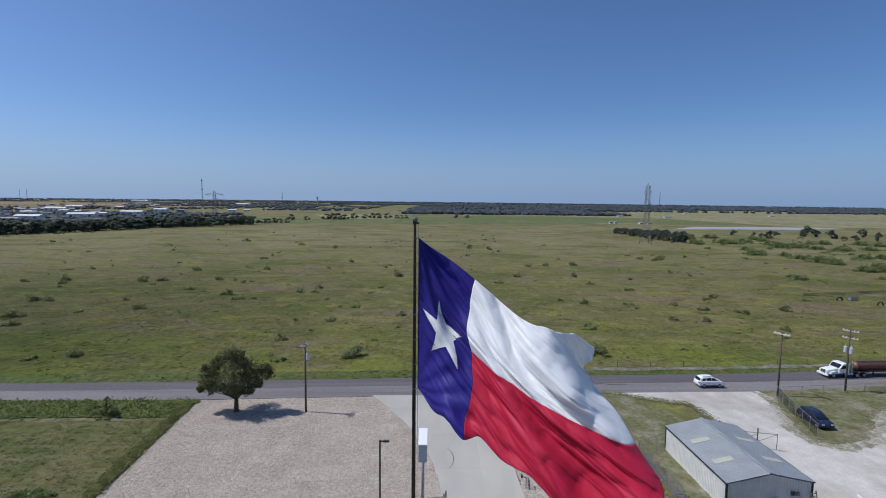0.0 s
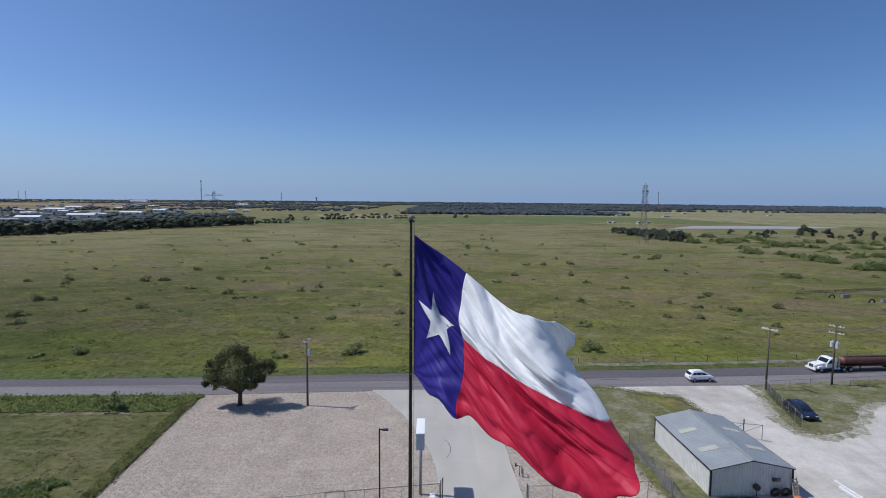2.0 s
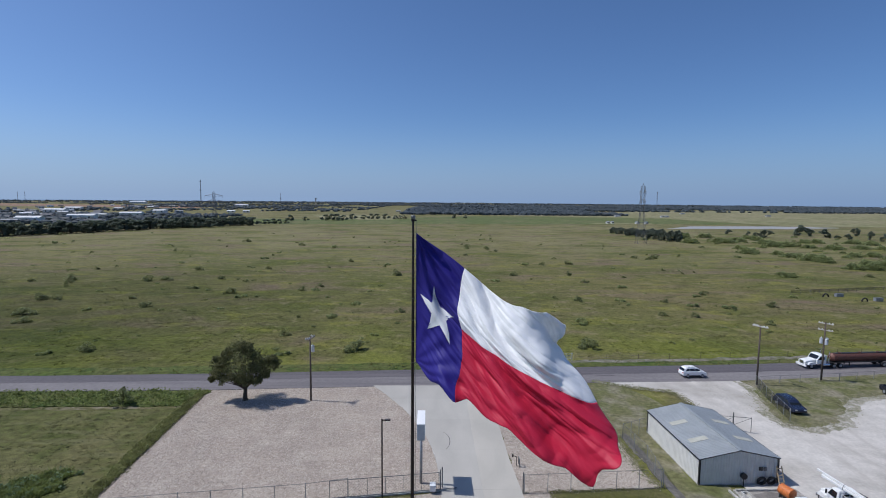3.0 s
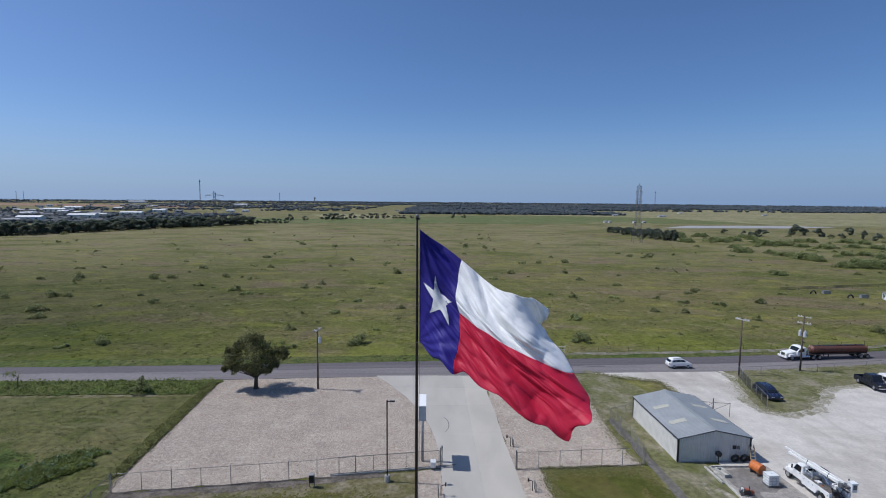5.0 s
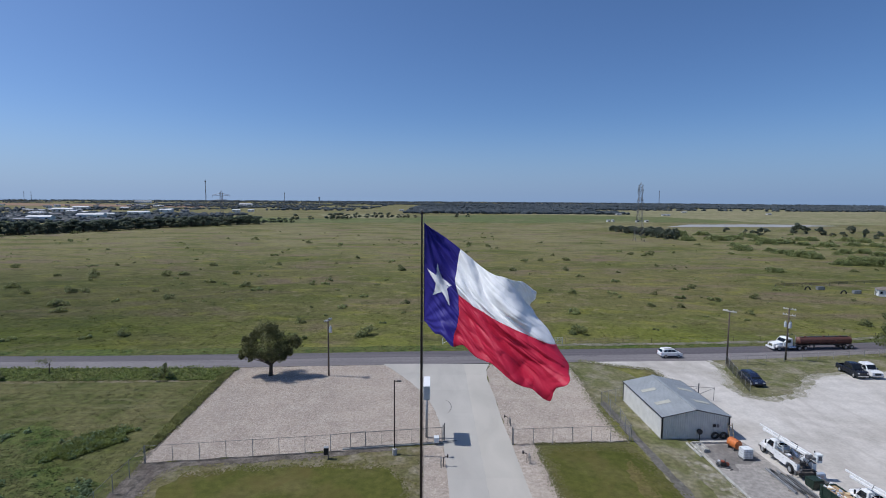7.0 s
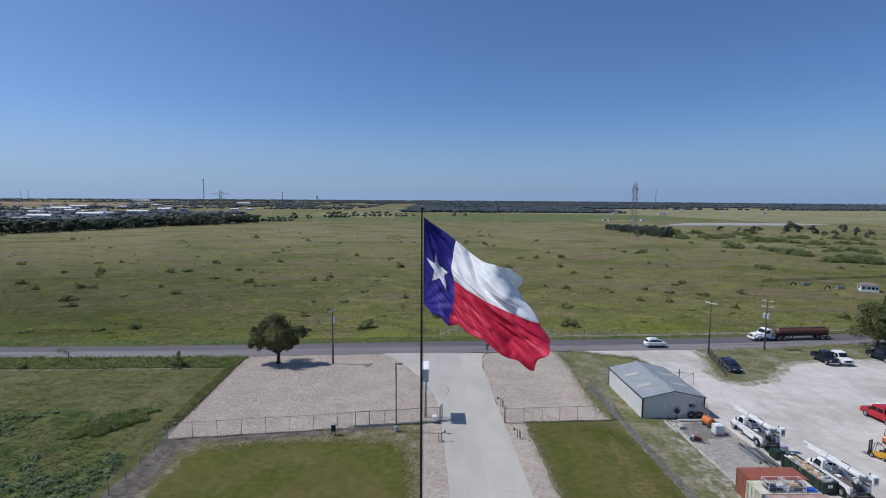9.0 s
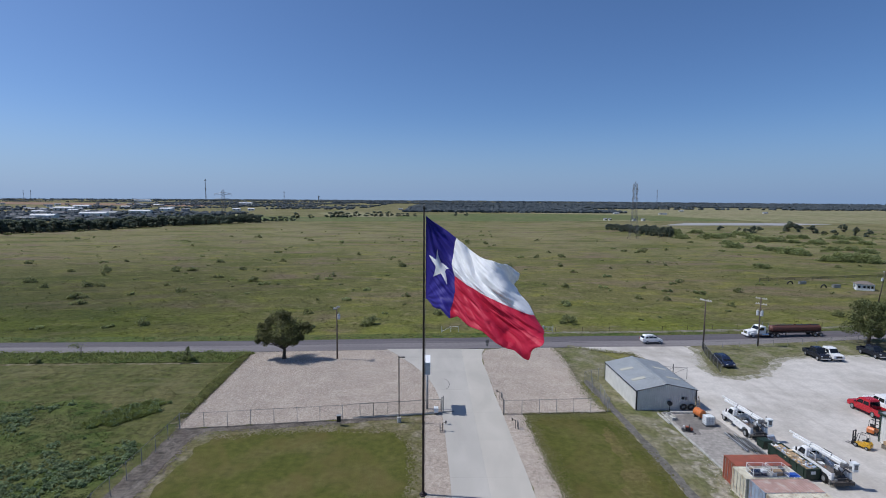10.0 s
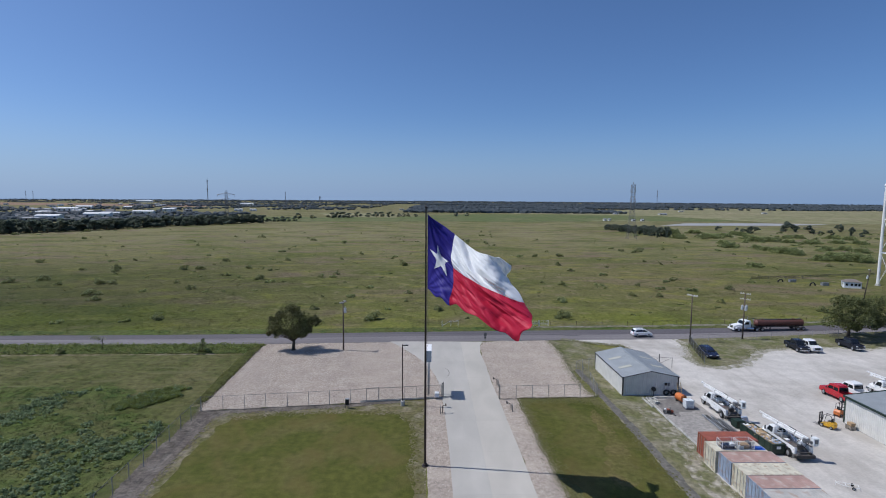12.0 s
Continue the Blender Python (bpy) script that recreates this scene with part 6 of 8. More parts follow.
    for x, y, z, dx, dy, dz in ((-0.45, -3.1, 1.3, 0.5, 0.2, 0.7), (0.3, -2.9, 1.4, 0.3, -0.4, 0.8), (-0.35, -2.4, 1.9, 0.1, -0.6, 0.6), (0.45, -2.2, 1.6, -0.1, -0.7, 0.7), (0.1, -3.1, 1.1, -0.3, 0.2, 1.0)):
        part("hydraulic_hose", rods(((x, y, z), (x + dx * 0.6, y + dy * 0.4, z + dz * 0.6), 0.035, 0.035, 6), ((x + dx * 0.6, y + dy * 0.4, z + dz * 0.6), (x + dx, y + dy, z + dz), 0.035, 0.035, 6)), TRIM, c)
    bx2 = bucket_side * 1.05
    bk = part("bucket", boxes((bx2 - 0.32, bx2 + 0.32, -3.95, -3.3, 2.05, 3.0, 0.06)), PLASTIC, c, "pale fibreglass work bucket")
    part("bucket_lip", boxes((bx2 - 0.36, bx2 + 0.36, -3.99, -3.26, 2.96, 3.03, 0.02)), PLASTIC, bk)
    part("bucket_panel", boxes((bx2 - 0.2, bx2 + 0.2, -3.975, -3.95, 2.35, 2.85)), DULL_STEEL, bk, "grey control panel")
    part("bucket_mount", boxes((min(0.35, bx2 - 0.3), max(0.35, bx2 - 0.3), -3.75, -3.45, 2.35, 2.6)), DULL_STEEL, c)
    part("bucket_controls", rods(((bx2 - 0.25, -3.35, 3.0), (bx2 - 0.25, -3.35, 3.25), 0.05, 0.05, 6)), TRIM, c)
    part("boom_rest", rods(((-0.5, 0.85, 2.35), (-0.42, 0.85, 2.72), 0.04, 0.04, 6), ((-0.42, 0.85, 2.72), (-0.1, 0.85, 2.72), 0.04, 0.04, 6)), DULL_STEEL, c)
    for cx, cy, cz, r in ((-0.55, -1.9, 1.2, 0.2), (0.6, -1.7, 1.2, 0.2)):
        part("cable_drum", rods(((cx - 0.15, cy, cz), (cx + 0.15, cy, cz), r, r, 12)), TRIM, c)
    part("tool_crate", boxes((-0.1, 0.6, 0.15, 0.7, 1.0, 1.5, 0.02)), DULL_STEEL, c)
    part("cargo", boxes((-0.6, -0.25, -1.35, -0.95, 1.0, 1.35, 0.05)), ORANGE, c, "orange gear on the deck")
    part("cargo", boxes((-0.55, 0.15, -0.55, 0.05, 1.0, 1.4, 0.03)), WHITE, c, "white box on the deck")
    return c


WORN_DECK = paint("worn_deck", (0.12, 0.105, 0.095), 0.8, scale=2, grime=(0.2, 0.19, 0.18))
t1 = bucket_truck("white bucket truck with folded boom in the yard", pose(43.45, 14.75, 0.05, 0, 0, 1) @ Matrix.Diagonal((0.96, 0.9, 1.0, 1)))
copy_thing(t1, pose(45.5, 3.8, 0.05, 0, 0, 1))
copy_thing(t1, pose(73.8, 19.6, 0.05, 0, 0, 4))
copy_thing(t1, pose(67.6, 14.2, 0.05, 0, 0, 90))


def forklift(label, mat, m):
    f = thing("forklift", label, "forklift", m, "forklifts")
    part("body", prism(((-1.2, 0.3), (-1.25, 0.9), (-1.0, 1.2), (-0.3, 1.15), (-0.25, 0.75), (0.75, 0.7), (0.85, 0.3)), -0.5, 0.5, 0.06), mat, f)
    part("seat", boxes((-0.28, 0.28, -0.65, -0.1, 1.1, 1.25, 0.04), (-0.28, 0.28, -0.75, -0.6, 1.2, 1.7, 0.04)), TRIM, f)
    for ga in (((-0.45, -0.8, 1.1), (-0.42, -0.7, 2.15), 0.035, 0.035, 6), ((0.45, -0.8, 1.1), (0.42, -0.7, 2.15), 0.035, 0.035, 6), ((-0.45, 0.65, 0.7), (-0.42, 0.4, 2.15), 0.035, 0.035, 6), ((0.45, 0.65, 0.7), (0.42, 0.4, 2.15), 0.035, 0.035, 6), ((-0.42, -0.7, 2.15), (-0.42, 0.4, 2.15), 0.035, 0.035, 6), ((0.42, -0.7, 2.15), (0.42, 0.4, 2.15), 0.035, 0.035, 6), ((-0.42, -0.2, 2.15), (0.42, -0.2, 2.15), 0.03, 0.03, 6), ((-0.42, 0.1, 2.15), (0.42, 0.1, 2.15), 0.03, 0.03, 6)):
        part("guard_bar", rods(ga), TRIM, f)
    part("mast", boxes((-0.4, -0.28, 0.95, 1.12, 0.1, 2.3), (0.28, 0.4, 0.95, 1.12, 0.1, 2.3), (-0.4, 0.4, 0.98, 1.08, 2.2, 2.3), (-0.4, 0.4, 0.98, 1.08, 1.2, 1.3)), TRIM, f)
    part("carriage", boxes((-0.45, 0.45, 1.12, 1.18, 0.2, 0.65)), TRIM, f)
    for s in (-1, 1):
        part("fork", boxes((s * 0.28 - 0.06, s * 0.28 + 0.06, 1.15, 1.95, 0.1, 0.15)), DULL_STEEL, f)
        wheel_on(f, s * 0.48, 0.6, 0.33, 0.24)
        wheel_on(f, s * 0.45, -0.8, 0.27, 0.2)
    return f


forklift("yellow forklift with a dark mast in the yard", YELLOW, pose(55.5, 9.8, 0.05, 0, 0, 26) @ Matrix.Scale(0.84, 4))
forklift("orange forklift parked by the workshop", ORANGE, pose(60.4, 13.6, 0.05, 0, 0, -65) @ Matrix.Scale(0.84, 4))

# ---- skips, tanks and clutter ----
skip = thing("dumpster", "long dark green open dumpster full of scrap cardboard", "dumpster", pose(43.3, 5.2, 0.05, 0, 0, 3) @ Matrix.Diagonal((0.78, 0.92, 1.0, 1)))
part("wall", boxes((-1.1, -1.02, -3.2, 3.2, 0.15, 1.3), (1.02, 1.1, -3.2, 3.2, 0.15, 1.3), (-1.1, 1.1, -3.28, -3.2, 0.15, 1.3), (-1.1, 1.1, 3.2, 3.28, 0.15, 1.3)), GREEN, skip)
part("bottom", boxes((-1.1, 1.1, -3.2, 3.2, -0.02, 0.2)), GREEN, skip)
part("lip", boxes((-1.16, -0.98, -3.3, 3.3, 1.3, 1.38), (0.98, 1.16, -3.3, 3.3, 1.3, 1.38), (-1.0, 1.0, -3.34, -3.16, 1.3, 1.38), (-1.0, 1.0, 3.16, 3.34, 1.3, 1.38)), GREEN, skip)
for s in (-1, 1):
    for i in range(6):
        part("rib", boxes((s * 1.13 - 0.04, s * 1.13 + 0.04, -2.9 + i * 1.15, -2.78 + i * 1.15, 0.15, 1.3)), GREEN, skip)
part("label_plate", boxes((-0.35, 0.35, -3.3, -3.28, 0.75, 1.1)), WHITE, skip, "pale blank label plate")
rng = np.random.default_rng(5)
for i in range(80):
    m = Matrix.Translation((rng.uniform(-0.8, 0.8), rng.uniform(-2.9, 2.9), rng.uniform(1.22, 1.4))) @ Euler((rng.uniform(-0.4, 0.4), rng.uniform(-0.4, 0.5), rng.uniform(0, 3))).to_matrix().to_4x4()
    bm = bmesh.new()
    a, b = rng.uniform(0.1, 0.42), rng.uniform(0.06, 0.26)
    box(bm, -a, a, -b, b, -0.04 - 0.1 * rng.random(), 0.05, 0.01, m)
    part("scrap", bm, (CARD, CARD, CARD, GREY_WOOD, CARD_PALE, CARD_PALE, WHITE, BLUE_BOX)[int(rng.integers(0, 8))], skip)
part("rubbish_bed", boxes((-1.0, 1.0, -3.15, 3.15, 0.2, 1.26)), CARD, skip)
bin2 = thing("waste_bin", "dark green steel waste bin", "bin", pose(43.0, 9.9, 0.05, 0, 0, 3) @ Matrix.Scale(0.72, 4))
part("body", prism(((-0.8, 0.1), (-0.9, 1.5), (0.9, 1.3), (0.8, 0.1)), -0.8, 0.8, 0.04), GREEN, bin2)
part("lid", prism(((-0.95, 1.52), (-0.95, 1.57), (0.95, 1.37), (0.95, 1.32)), -0.84, 0.84, 0.01), GREEN, bin2)
junk = thing("scrap_pile", "heap of old appliances and scrap beside the skip", "scrap", pose(44.2, 10.1, 0.05))
for i in range(14):
    m = Matrix.Translation((rng.uniform(-0.7, 0.7), rng.uniform(-1.0, 1.0), rng.uniform(0.3, 0.9))) @ Euler((rng.uniform(-0.4, 0.4), rng.uniform(-0.4, 0.4), rng.uniform(0, 3))).to_matrix().to_4x4()
    bm = bmesh.new()
    s = rng.uniform(0.15, 0.4)
    box(bm, -s, s, -s * 0.8, s * 0.8, -0.9 if i < 6 else -0.2, s * 0.6, 0.02, m)
    part("piece", bm, (BLUE_BOX, DULL_STEEL, TRIM, WHITE)[i % 4], junk)

tote = thing("ibc_tote", "white plastic liquid tote in a cage on a pallet", "tank", pose(39.25, 16.15, 0.07, 0, 0, 3) @ Matrix.Diagonal((1.08, 1.08, 1.25, 1)))
part("pallet", boxes((-0.6, 0.6, -0.5, 0.5, 0, 0.14)), DULL_STEEL, tote)
part("bottle", boxes((-0.57, 0.57, -0.47, 0.47, 0.14, 1.12, 0.08)), PLASTIC, tote)
part("cap", rods(((0, 0, 1.1), (0, 0, 1.17), 0.12, 0.12, 12)), PLASTIC, tote)
for z in (0.35, 0.6, 0.85, 1.1):
    part("cage_bar", rods(((-0.6, -0.5, z), (0.6, -0.5, z), 0.012, 0.012, 5), ((-0.6, 0.5, z), (0.6, 0.5, z), 0.012, 0.012, 5), ((-0.6, -0.5, z), (-0.6, 0.5, z), 0.012, 0.012, 5), ((0.6, -0.5, z), (0.6, 0.5, z), 0.012, 0.012, 5)), GALV, tote)
for x in (-0.6, -0.2, 0.2, 0.6):
    part("cage_upright", rods(((x, -0.5, 0.1), (x, -0.5, 1.12), 0.012, 0.012, 5), ((x, 0.5, 0.1), (x, 0.5, 1.12), 0.012, 0.012, 5)), GALV, tote)
tank = thing("fuel_tank", "rusty orange cylindrical fuel tank on cradles", "tank", pose(39.25, 18.55, 0.07, 0, 0, 14) @ Matrix.Diagonal((1.05, 0.66, 1.05, 1)))
bm = rods(((0, -1.0, 0.75), (0, 1.0, 0.75), 0.55, 0.55, 20), ((0, 1.0, 0.75), (0, 1.14, 0.75), 0.55, 0.3, 20), ((0, -1.14, 0.75), (0, -1.0, 0.75), 0.3, 0.55, 20))
part("shell", bm, ORANGE, tank)
for y in (-0.7, 0.7):
    part("cradle", boxes((-0.5, 0.5, y - 0.06, y + 0.06, 0, 0.42)), DULL_STEEL, tank)
eng = thing("pump_engine", "rusty red and black pump engine on a skid", "engine", pose(35.45, 14.3, 0.07, 0, 0, -20))
part("skid", boxes((-0.75, 0.75, -0.38, -0.28, 0, 0.1), (-0.75, 0.75, 0.28, 0.38, 0, 0.1)), DULL_STEEL, eng)
part("block", boxes((-0.3, 0.3, -0.22, 0.22, 0.1, 0.55, 0.05)), TRIM, eng, "black engine block")
part("cowl", boxes((-0.28, 0.1, -0.2, 0.2, 0.55, 0.72, 0.05)), RUST, eng, "rusty red cowl")
part("flywheel", rods(((0.4, -0.06, 0.38), (0.4, 0.06, 0.38), 0.24, 0.24, 14)), RUST, eng)
part("pump", rods(((-0.62, -0.18, 0.3), (-0.62, 0.18, 0.3), 0.2, 0.2, 12)), DULL_STEEL, eng)
part("exhaust", rods(((0.15, 0.1, 0.55), (0.15, 0.1, 0.95), 0.04, 0.04, 8)), TRIM, eng)
part("fuel_can", boxes((-0.62, -0.36, -0.1, 0.12, 0.5, 0.72, 0.04)), WHITE, eng)
for s in (-1, 1):
    part("hose", rods(((s * 0.7, -0.3, 0.05), (s * 0.95, -0.5, 0.03), 0.04, 0.04, 6), ((s * 0.95, -0.5, 0.03), (s * 0.6, -0.75, 0.03), 0.04, 0.04, 6)), TRIM, eng)
trough = thing("concrete_trough", "low white concrete trough beside the pad", "trough", pose(35.2, 18.5, 0.07, 0, 0, 6))
part("shell", boxes((-0.4, 0.4, -0.85, -0.75, 0, 0.4), (-0.4, 0.4, 0.75, 0.85, 0, 0.4), (-0.4, -0.3, -0.75, 0.75, 0, 0.4), (0.3, 0.4, -0.75, 0.75, 0, 0.4), (-0.3, 0.3, -0.75, 0.75, 0, 0.1)), CONCRETE, trough)
kerb = thing("pad_kerb", "low pale concrete kerb round the work pad", "kerb", None, "", "structure")
part("edge", boxes((34.6, 40.6, 19.92, 20.12, 0, 0.3, 0.02)), CONCRETE, kerb)
for (xa, ya), (xb, yb) in (((34.5, 20.12), (34.45, 12.0)), ((34.45, 12.0), (34.75, 4.0)), ((33.95, 20.1), (34.1, 16.6))):
    bm = bmesh.new()
    d = Vector((xb - xa, yb - ya, 0))
    box(bm, -d.length / 2, d.length / 2, -0.12, 0.12, 0, 0.2, 0.02, Matrix.Translation(((xa + xb) / 2, (ya + yb) / 2, 0)) @ Matrix.Rotation(math.atan2(d.y, d.x), 4, "Z"))
    part("edge", bm, CONCRETE, kerb)
for i in range(7):
    L = 4.2 + 1.6 * rng.random()
    st = thing("steel_beam", "long grey steel beam lying on timber", "beam", pose(40.0 + 0.3 * i, 10.9 - 0.25 * i + 0.5 * rng.random(), 0.16, 0, 0, rng.uniform(-4, 6)), "steel beams")
    part("section", boxes((-0.1, 0.1, -L / 2, L / 2, 0, 0.025), (-0.1, 0.1, -L / 2, L / 2, 0.175, 0.2), (-0.012, 0.012, -L / 2, L / 2, 0.025, 0.175)), (GALV, DULL_STEEL, DULL_STEEL)[i % 3], st)
for y in (9.2, 12.2):
    tm = thing("timber_bearer", "grey timber bearer under steel beams", "timber", pose(41.0, y, 0.05), "timber bearers")
    part("length", boxes((-1.3, 1.3, -0.08, 0.08, 0, 0.13, 0.01)), GREY_WOOD, tm)
pal = thing("pallet_stack", "worn pallets and boxes beside the workshop wall", "pallets", pose(58.3, 9.2, 0.05) @ Matrix.Scale(0.78, 4))
for i in range(5):
    part("pallet", boxes((-0.5, 0.5, -0.6, 0.6, i * 0.14, i * 0.14 + 0.03), (-0.5, 0.5, -0.6, -0.5, i * 0.14 + 0.03, i * 0.14 + 0.12), (-0.5, 0.5, 0.5, 0.6, i * 0.14 + 0.03, i * 0.14 + 0.12), (-0.5, 0.5, -0.05, 0.05, i * 0.14 + 0.03, i * 0.14 + 0.12)), GREY_WOOD, pal)
part("carton", boxes((-0.4, 0.4, -0.5, 0.4, 0.7, 1.25, 0.02)), CARD, pal)
tr = thing("flat_trailer", "small white tubular boat trailer in the yard", "trailer", pose(46.6, -5.0, 0.05, 0, 0, 60) @ Matrix.Scale(0.55, 4))
part("frame", rods(((-0.7, -1.3, 0.5), (-0.7, 1.3, 0.5), 0.05, 0.05, 8), ((0.7, -1.3, 0.5), (0.7, 1.3, 0.5), 0.05, 0.05, 8), ((-0.7, -1.2, 0.5), (0.7, -1.2, 0.5), 0.05, 0.05, 8), ((-0.7, 0.9, 0.5), (0.7, 0.9, 0.5), 0.05, 0.05, 8), ((-0.7, 1.3, 0.5), (0, 2.6, 0.5), 0.05, 0.05, 8), ((0.7, 1.3, 0.5), (0, 2.6, 0.5), 0.05, 0.05, 8), ((0, 2.5, 0.0), (0, 2.5, 0.9), 0.04, 0.04, 8), ((-0.5, 0.2, 0.5), (-0.5, 0.2, 1.0), 0.04, 0.04, 8)), WHITE, tr)
for s in (-1, 1):
    wheel_on(tr, s * 0.85, -0.3, 0.3, 0.2)


# ---- tanker lorry on the road (front towards +y of its own frame) ----
lor = thing("tanker_lorry", "white-cab lorry hauling a long rusty brown tank trailer", "lorry", pose(82.0, 62.3, 0.06, 0, 0, 94.5) @ Matrix.Diagonal((1, 1.06, 0.94, 1)))
part("chassis", boxes((-0.45, 0.45, 2.2, 8.8, 0.75, 0.98)), TRIM, lor)
part("hood", prism(((6.9, 0.9), (6.9, 1.85), (7.1, 1.82), (8.75, 1.55), (9.0, 1.35), (9.0, 0.8)), -0.85, 0.85, 0.08), WHITE, lor)
bm = prism(((5.1, 0.95), (5.1, 2.6), (5.2, 2.75), (6.1, 2.8), (6.4, 2.65), (6.95, 1.85), (6.95, 0.95)), -1.15, 1.15, 0.07)
lc = part("cab", bm, WHITE, lor)
for s in (-1, 1):
    pane([(s * 1.165, y, z) for y, z in ((5.55, 1.8), (6.8, 1.8), (6.35, 2.45), (5.55, 2.45))], lc)
ws = bmesh.new()
box(ws, -0.95, 0.95, -0.02, 0.02, 0.06, 0.9, 0, Matrix.Translation((0, 6.97, 1.86)) @ Matrix.Rotation(radians(34), 4, "X"))
part("windscreen", ws, GLASS, lc)
for s in (-1, 1):
    part("exhaust_stack", rods(((s * 1.0, 4.5, 1.0), (s * 1.0, 4.5, 3.4), 0.09, 0.08, 10)), CHROME, lor)
    part("fuel_tank", rods(((s * 0.95, 4.4, 0.75), (s * 0.95, 6.0, 0.75), 0.3, 0.3, 12)), CHROME, lor)
    part("fender", prism(((7.2, 0.85), (7.4, 1.25), (7.9, 1.35), (8.4, 1.25), (8.6, 0.8)), s * 0.75, s * 1.2, 0.04), WHITE, lor)
    wheel_on(lor, s * 1.0, 7.9, 0.5, 0.3)
    for y in (3.6, 2.3, -6.4, -7.7):
        wheel_on(lor, s * 0.98, y, 0.5, 0.5)
    part("mudguard", boxes((s * 1.0 - 0.26, s * 1.0 + 0.26, 1.6, 4.2, 1.08, 1.12)), TRIM, lor)
part("grille", boxes((-0.5, 0.5, 8.97, 9.04, 0.85, 1.5)), CHROME, lor)
part("bumper", boxes((-1.2, 1.2, 8.95, 9.15, 0.45, 0.85, 0.04)), WHITE, lor)
tk = part("tank", rods(((0, 3.2, 1.95), (0, -8.0, 1.85), 0.82, 0.85, 24), ((0, 3.2, 1.95), (0, 3.5, 1.95), 0.82, 0.4, 24), ((0, -8.3, 1.85), (0, -8.0, 1.85), 0.4, 0.85, 24)), TANK_BROWN, lor, "long brown cylindrical tank")
for y in (2.6, 0.8, -1.0, -2.8, -4.6, -6.4, -7.8):
    part("ring", rods(((0, y - 0.04, 1.93 + 0.009 * (y - 2.6)), (0, y + 0.04, 1.93 + 0.009 * (y - 2.6)), 0.88, 0.88, 24)), TANK_BROWN, tk)
for y in (1.6, -2.4, -6.0):
    part("hatch", rods(((0, y, 2.65), (0, y, 2.92), 0.24, 0.22, 12)), TANK_BROWN, tk)
part("walkway", boxes((-0.3, 0.3, -7.8, 2.8, 2.72, 2.78)), TRIM, tk)
part("trailer_frame", boxes((-0.5, 0.5, -8.3, 3.0, 0.95, 1.15)), TRIM, lor)
part("landing_gear", boxes((-0.6, -0.5, -0.1, 0.1, 0.3, 1.0), (0.5, 0.6, -0.1, 0.1, 0.3, 1.0)), TRIM, lor)
part("hose_tube", rods(((0.95, -5.5, 1.15), (0.95, 1.5, 1.15), 0.12, 0.12, 8), ((-0.95, -5.5, 1.15), (-0.95, 1.5, 1.15), 0.12, 0.12, 8)), TRIM, lor)
part("ladder", rods(((0.3, -8.35, 0.8), (0.3, -8.35, 2.8), 0.03, 0.03, 6), ((-0.3, -8.35, 0.8), (-0.3, -8.35, 2.8), 0.03, 0.03, 6)), TRIM, tk)

# ---- trees and bushes ----
OAK_LOBES = ((-0.6, 0, 8.2, 1.8), (0.3, -0.6, 8.9, 1.3), (-2.0, 0.6, 7.0, 1.7), (-3.5, -0.4, 5.8, 1.3), (-4.5, 0.2, 4.6, 0.8), (1.7, 0.4, 6.8, 1.6), (2.5, -0.6, 5.3, 1.5), (3.3, 0.3, 4.1, 0.7), (0.1, -2.0, 6.0, 1.9), (-1.4, -1.6, 4.7, 1.4), (1.0, 1.8, 4.6, 1.4), (3.7, 0.2, 6.0, 1.1), (4.5, 0, 6.7, 0.85), (5.0, -0.3, 5.8, 0.75), (-3.0, 0.2, 7.3, 0.8), (-4.3, 0.3, 6.4, 0.6), (-0.5, 2.4, 6.4, 1.9), (-2.6, -1.8, 5.6, 1.2), (0.6, -2.4, 4.4, 1.0), (-3.1, -0.8, 3.8, 0.8), (2.3, -0.9, 3.6, 0.8), (-0.9, -0.6, 3.6, 0.8), (0.9, -0.9, 3.8, 0.9), (-4.6, -0.6, 3.7, 0.5))
oak = make_tree("oak_tree", "dark green live oak standing in the gravel lot", 10.0, 13.2, 2.0, OAK, 19000, 0.17, 14, 0, lobes=OAK_LOBES)
oak.matrix_world = pose(-27.75, 45.7, 0)
y1 = make_tree("yard_tree", "broad dark green tree shading the yard edge", 9.8, 14.0, 2.2, YARD_LEAF, 13000, 0.24, 23, 46, "tree", "yard trees")
y1.matrix_world = pose(96.4, 56.0, 0)
copy_thing(y1, pose(107.5, 56.2, 0, 0, 0, 130))

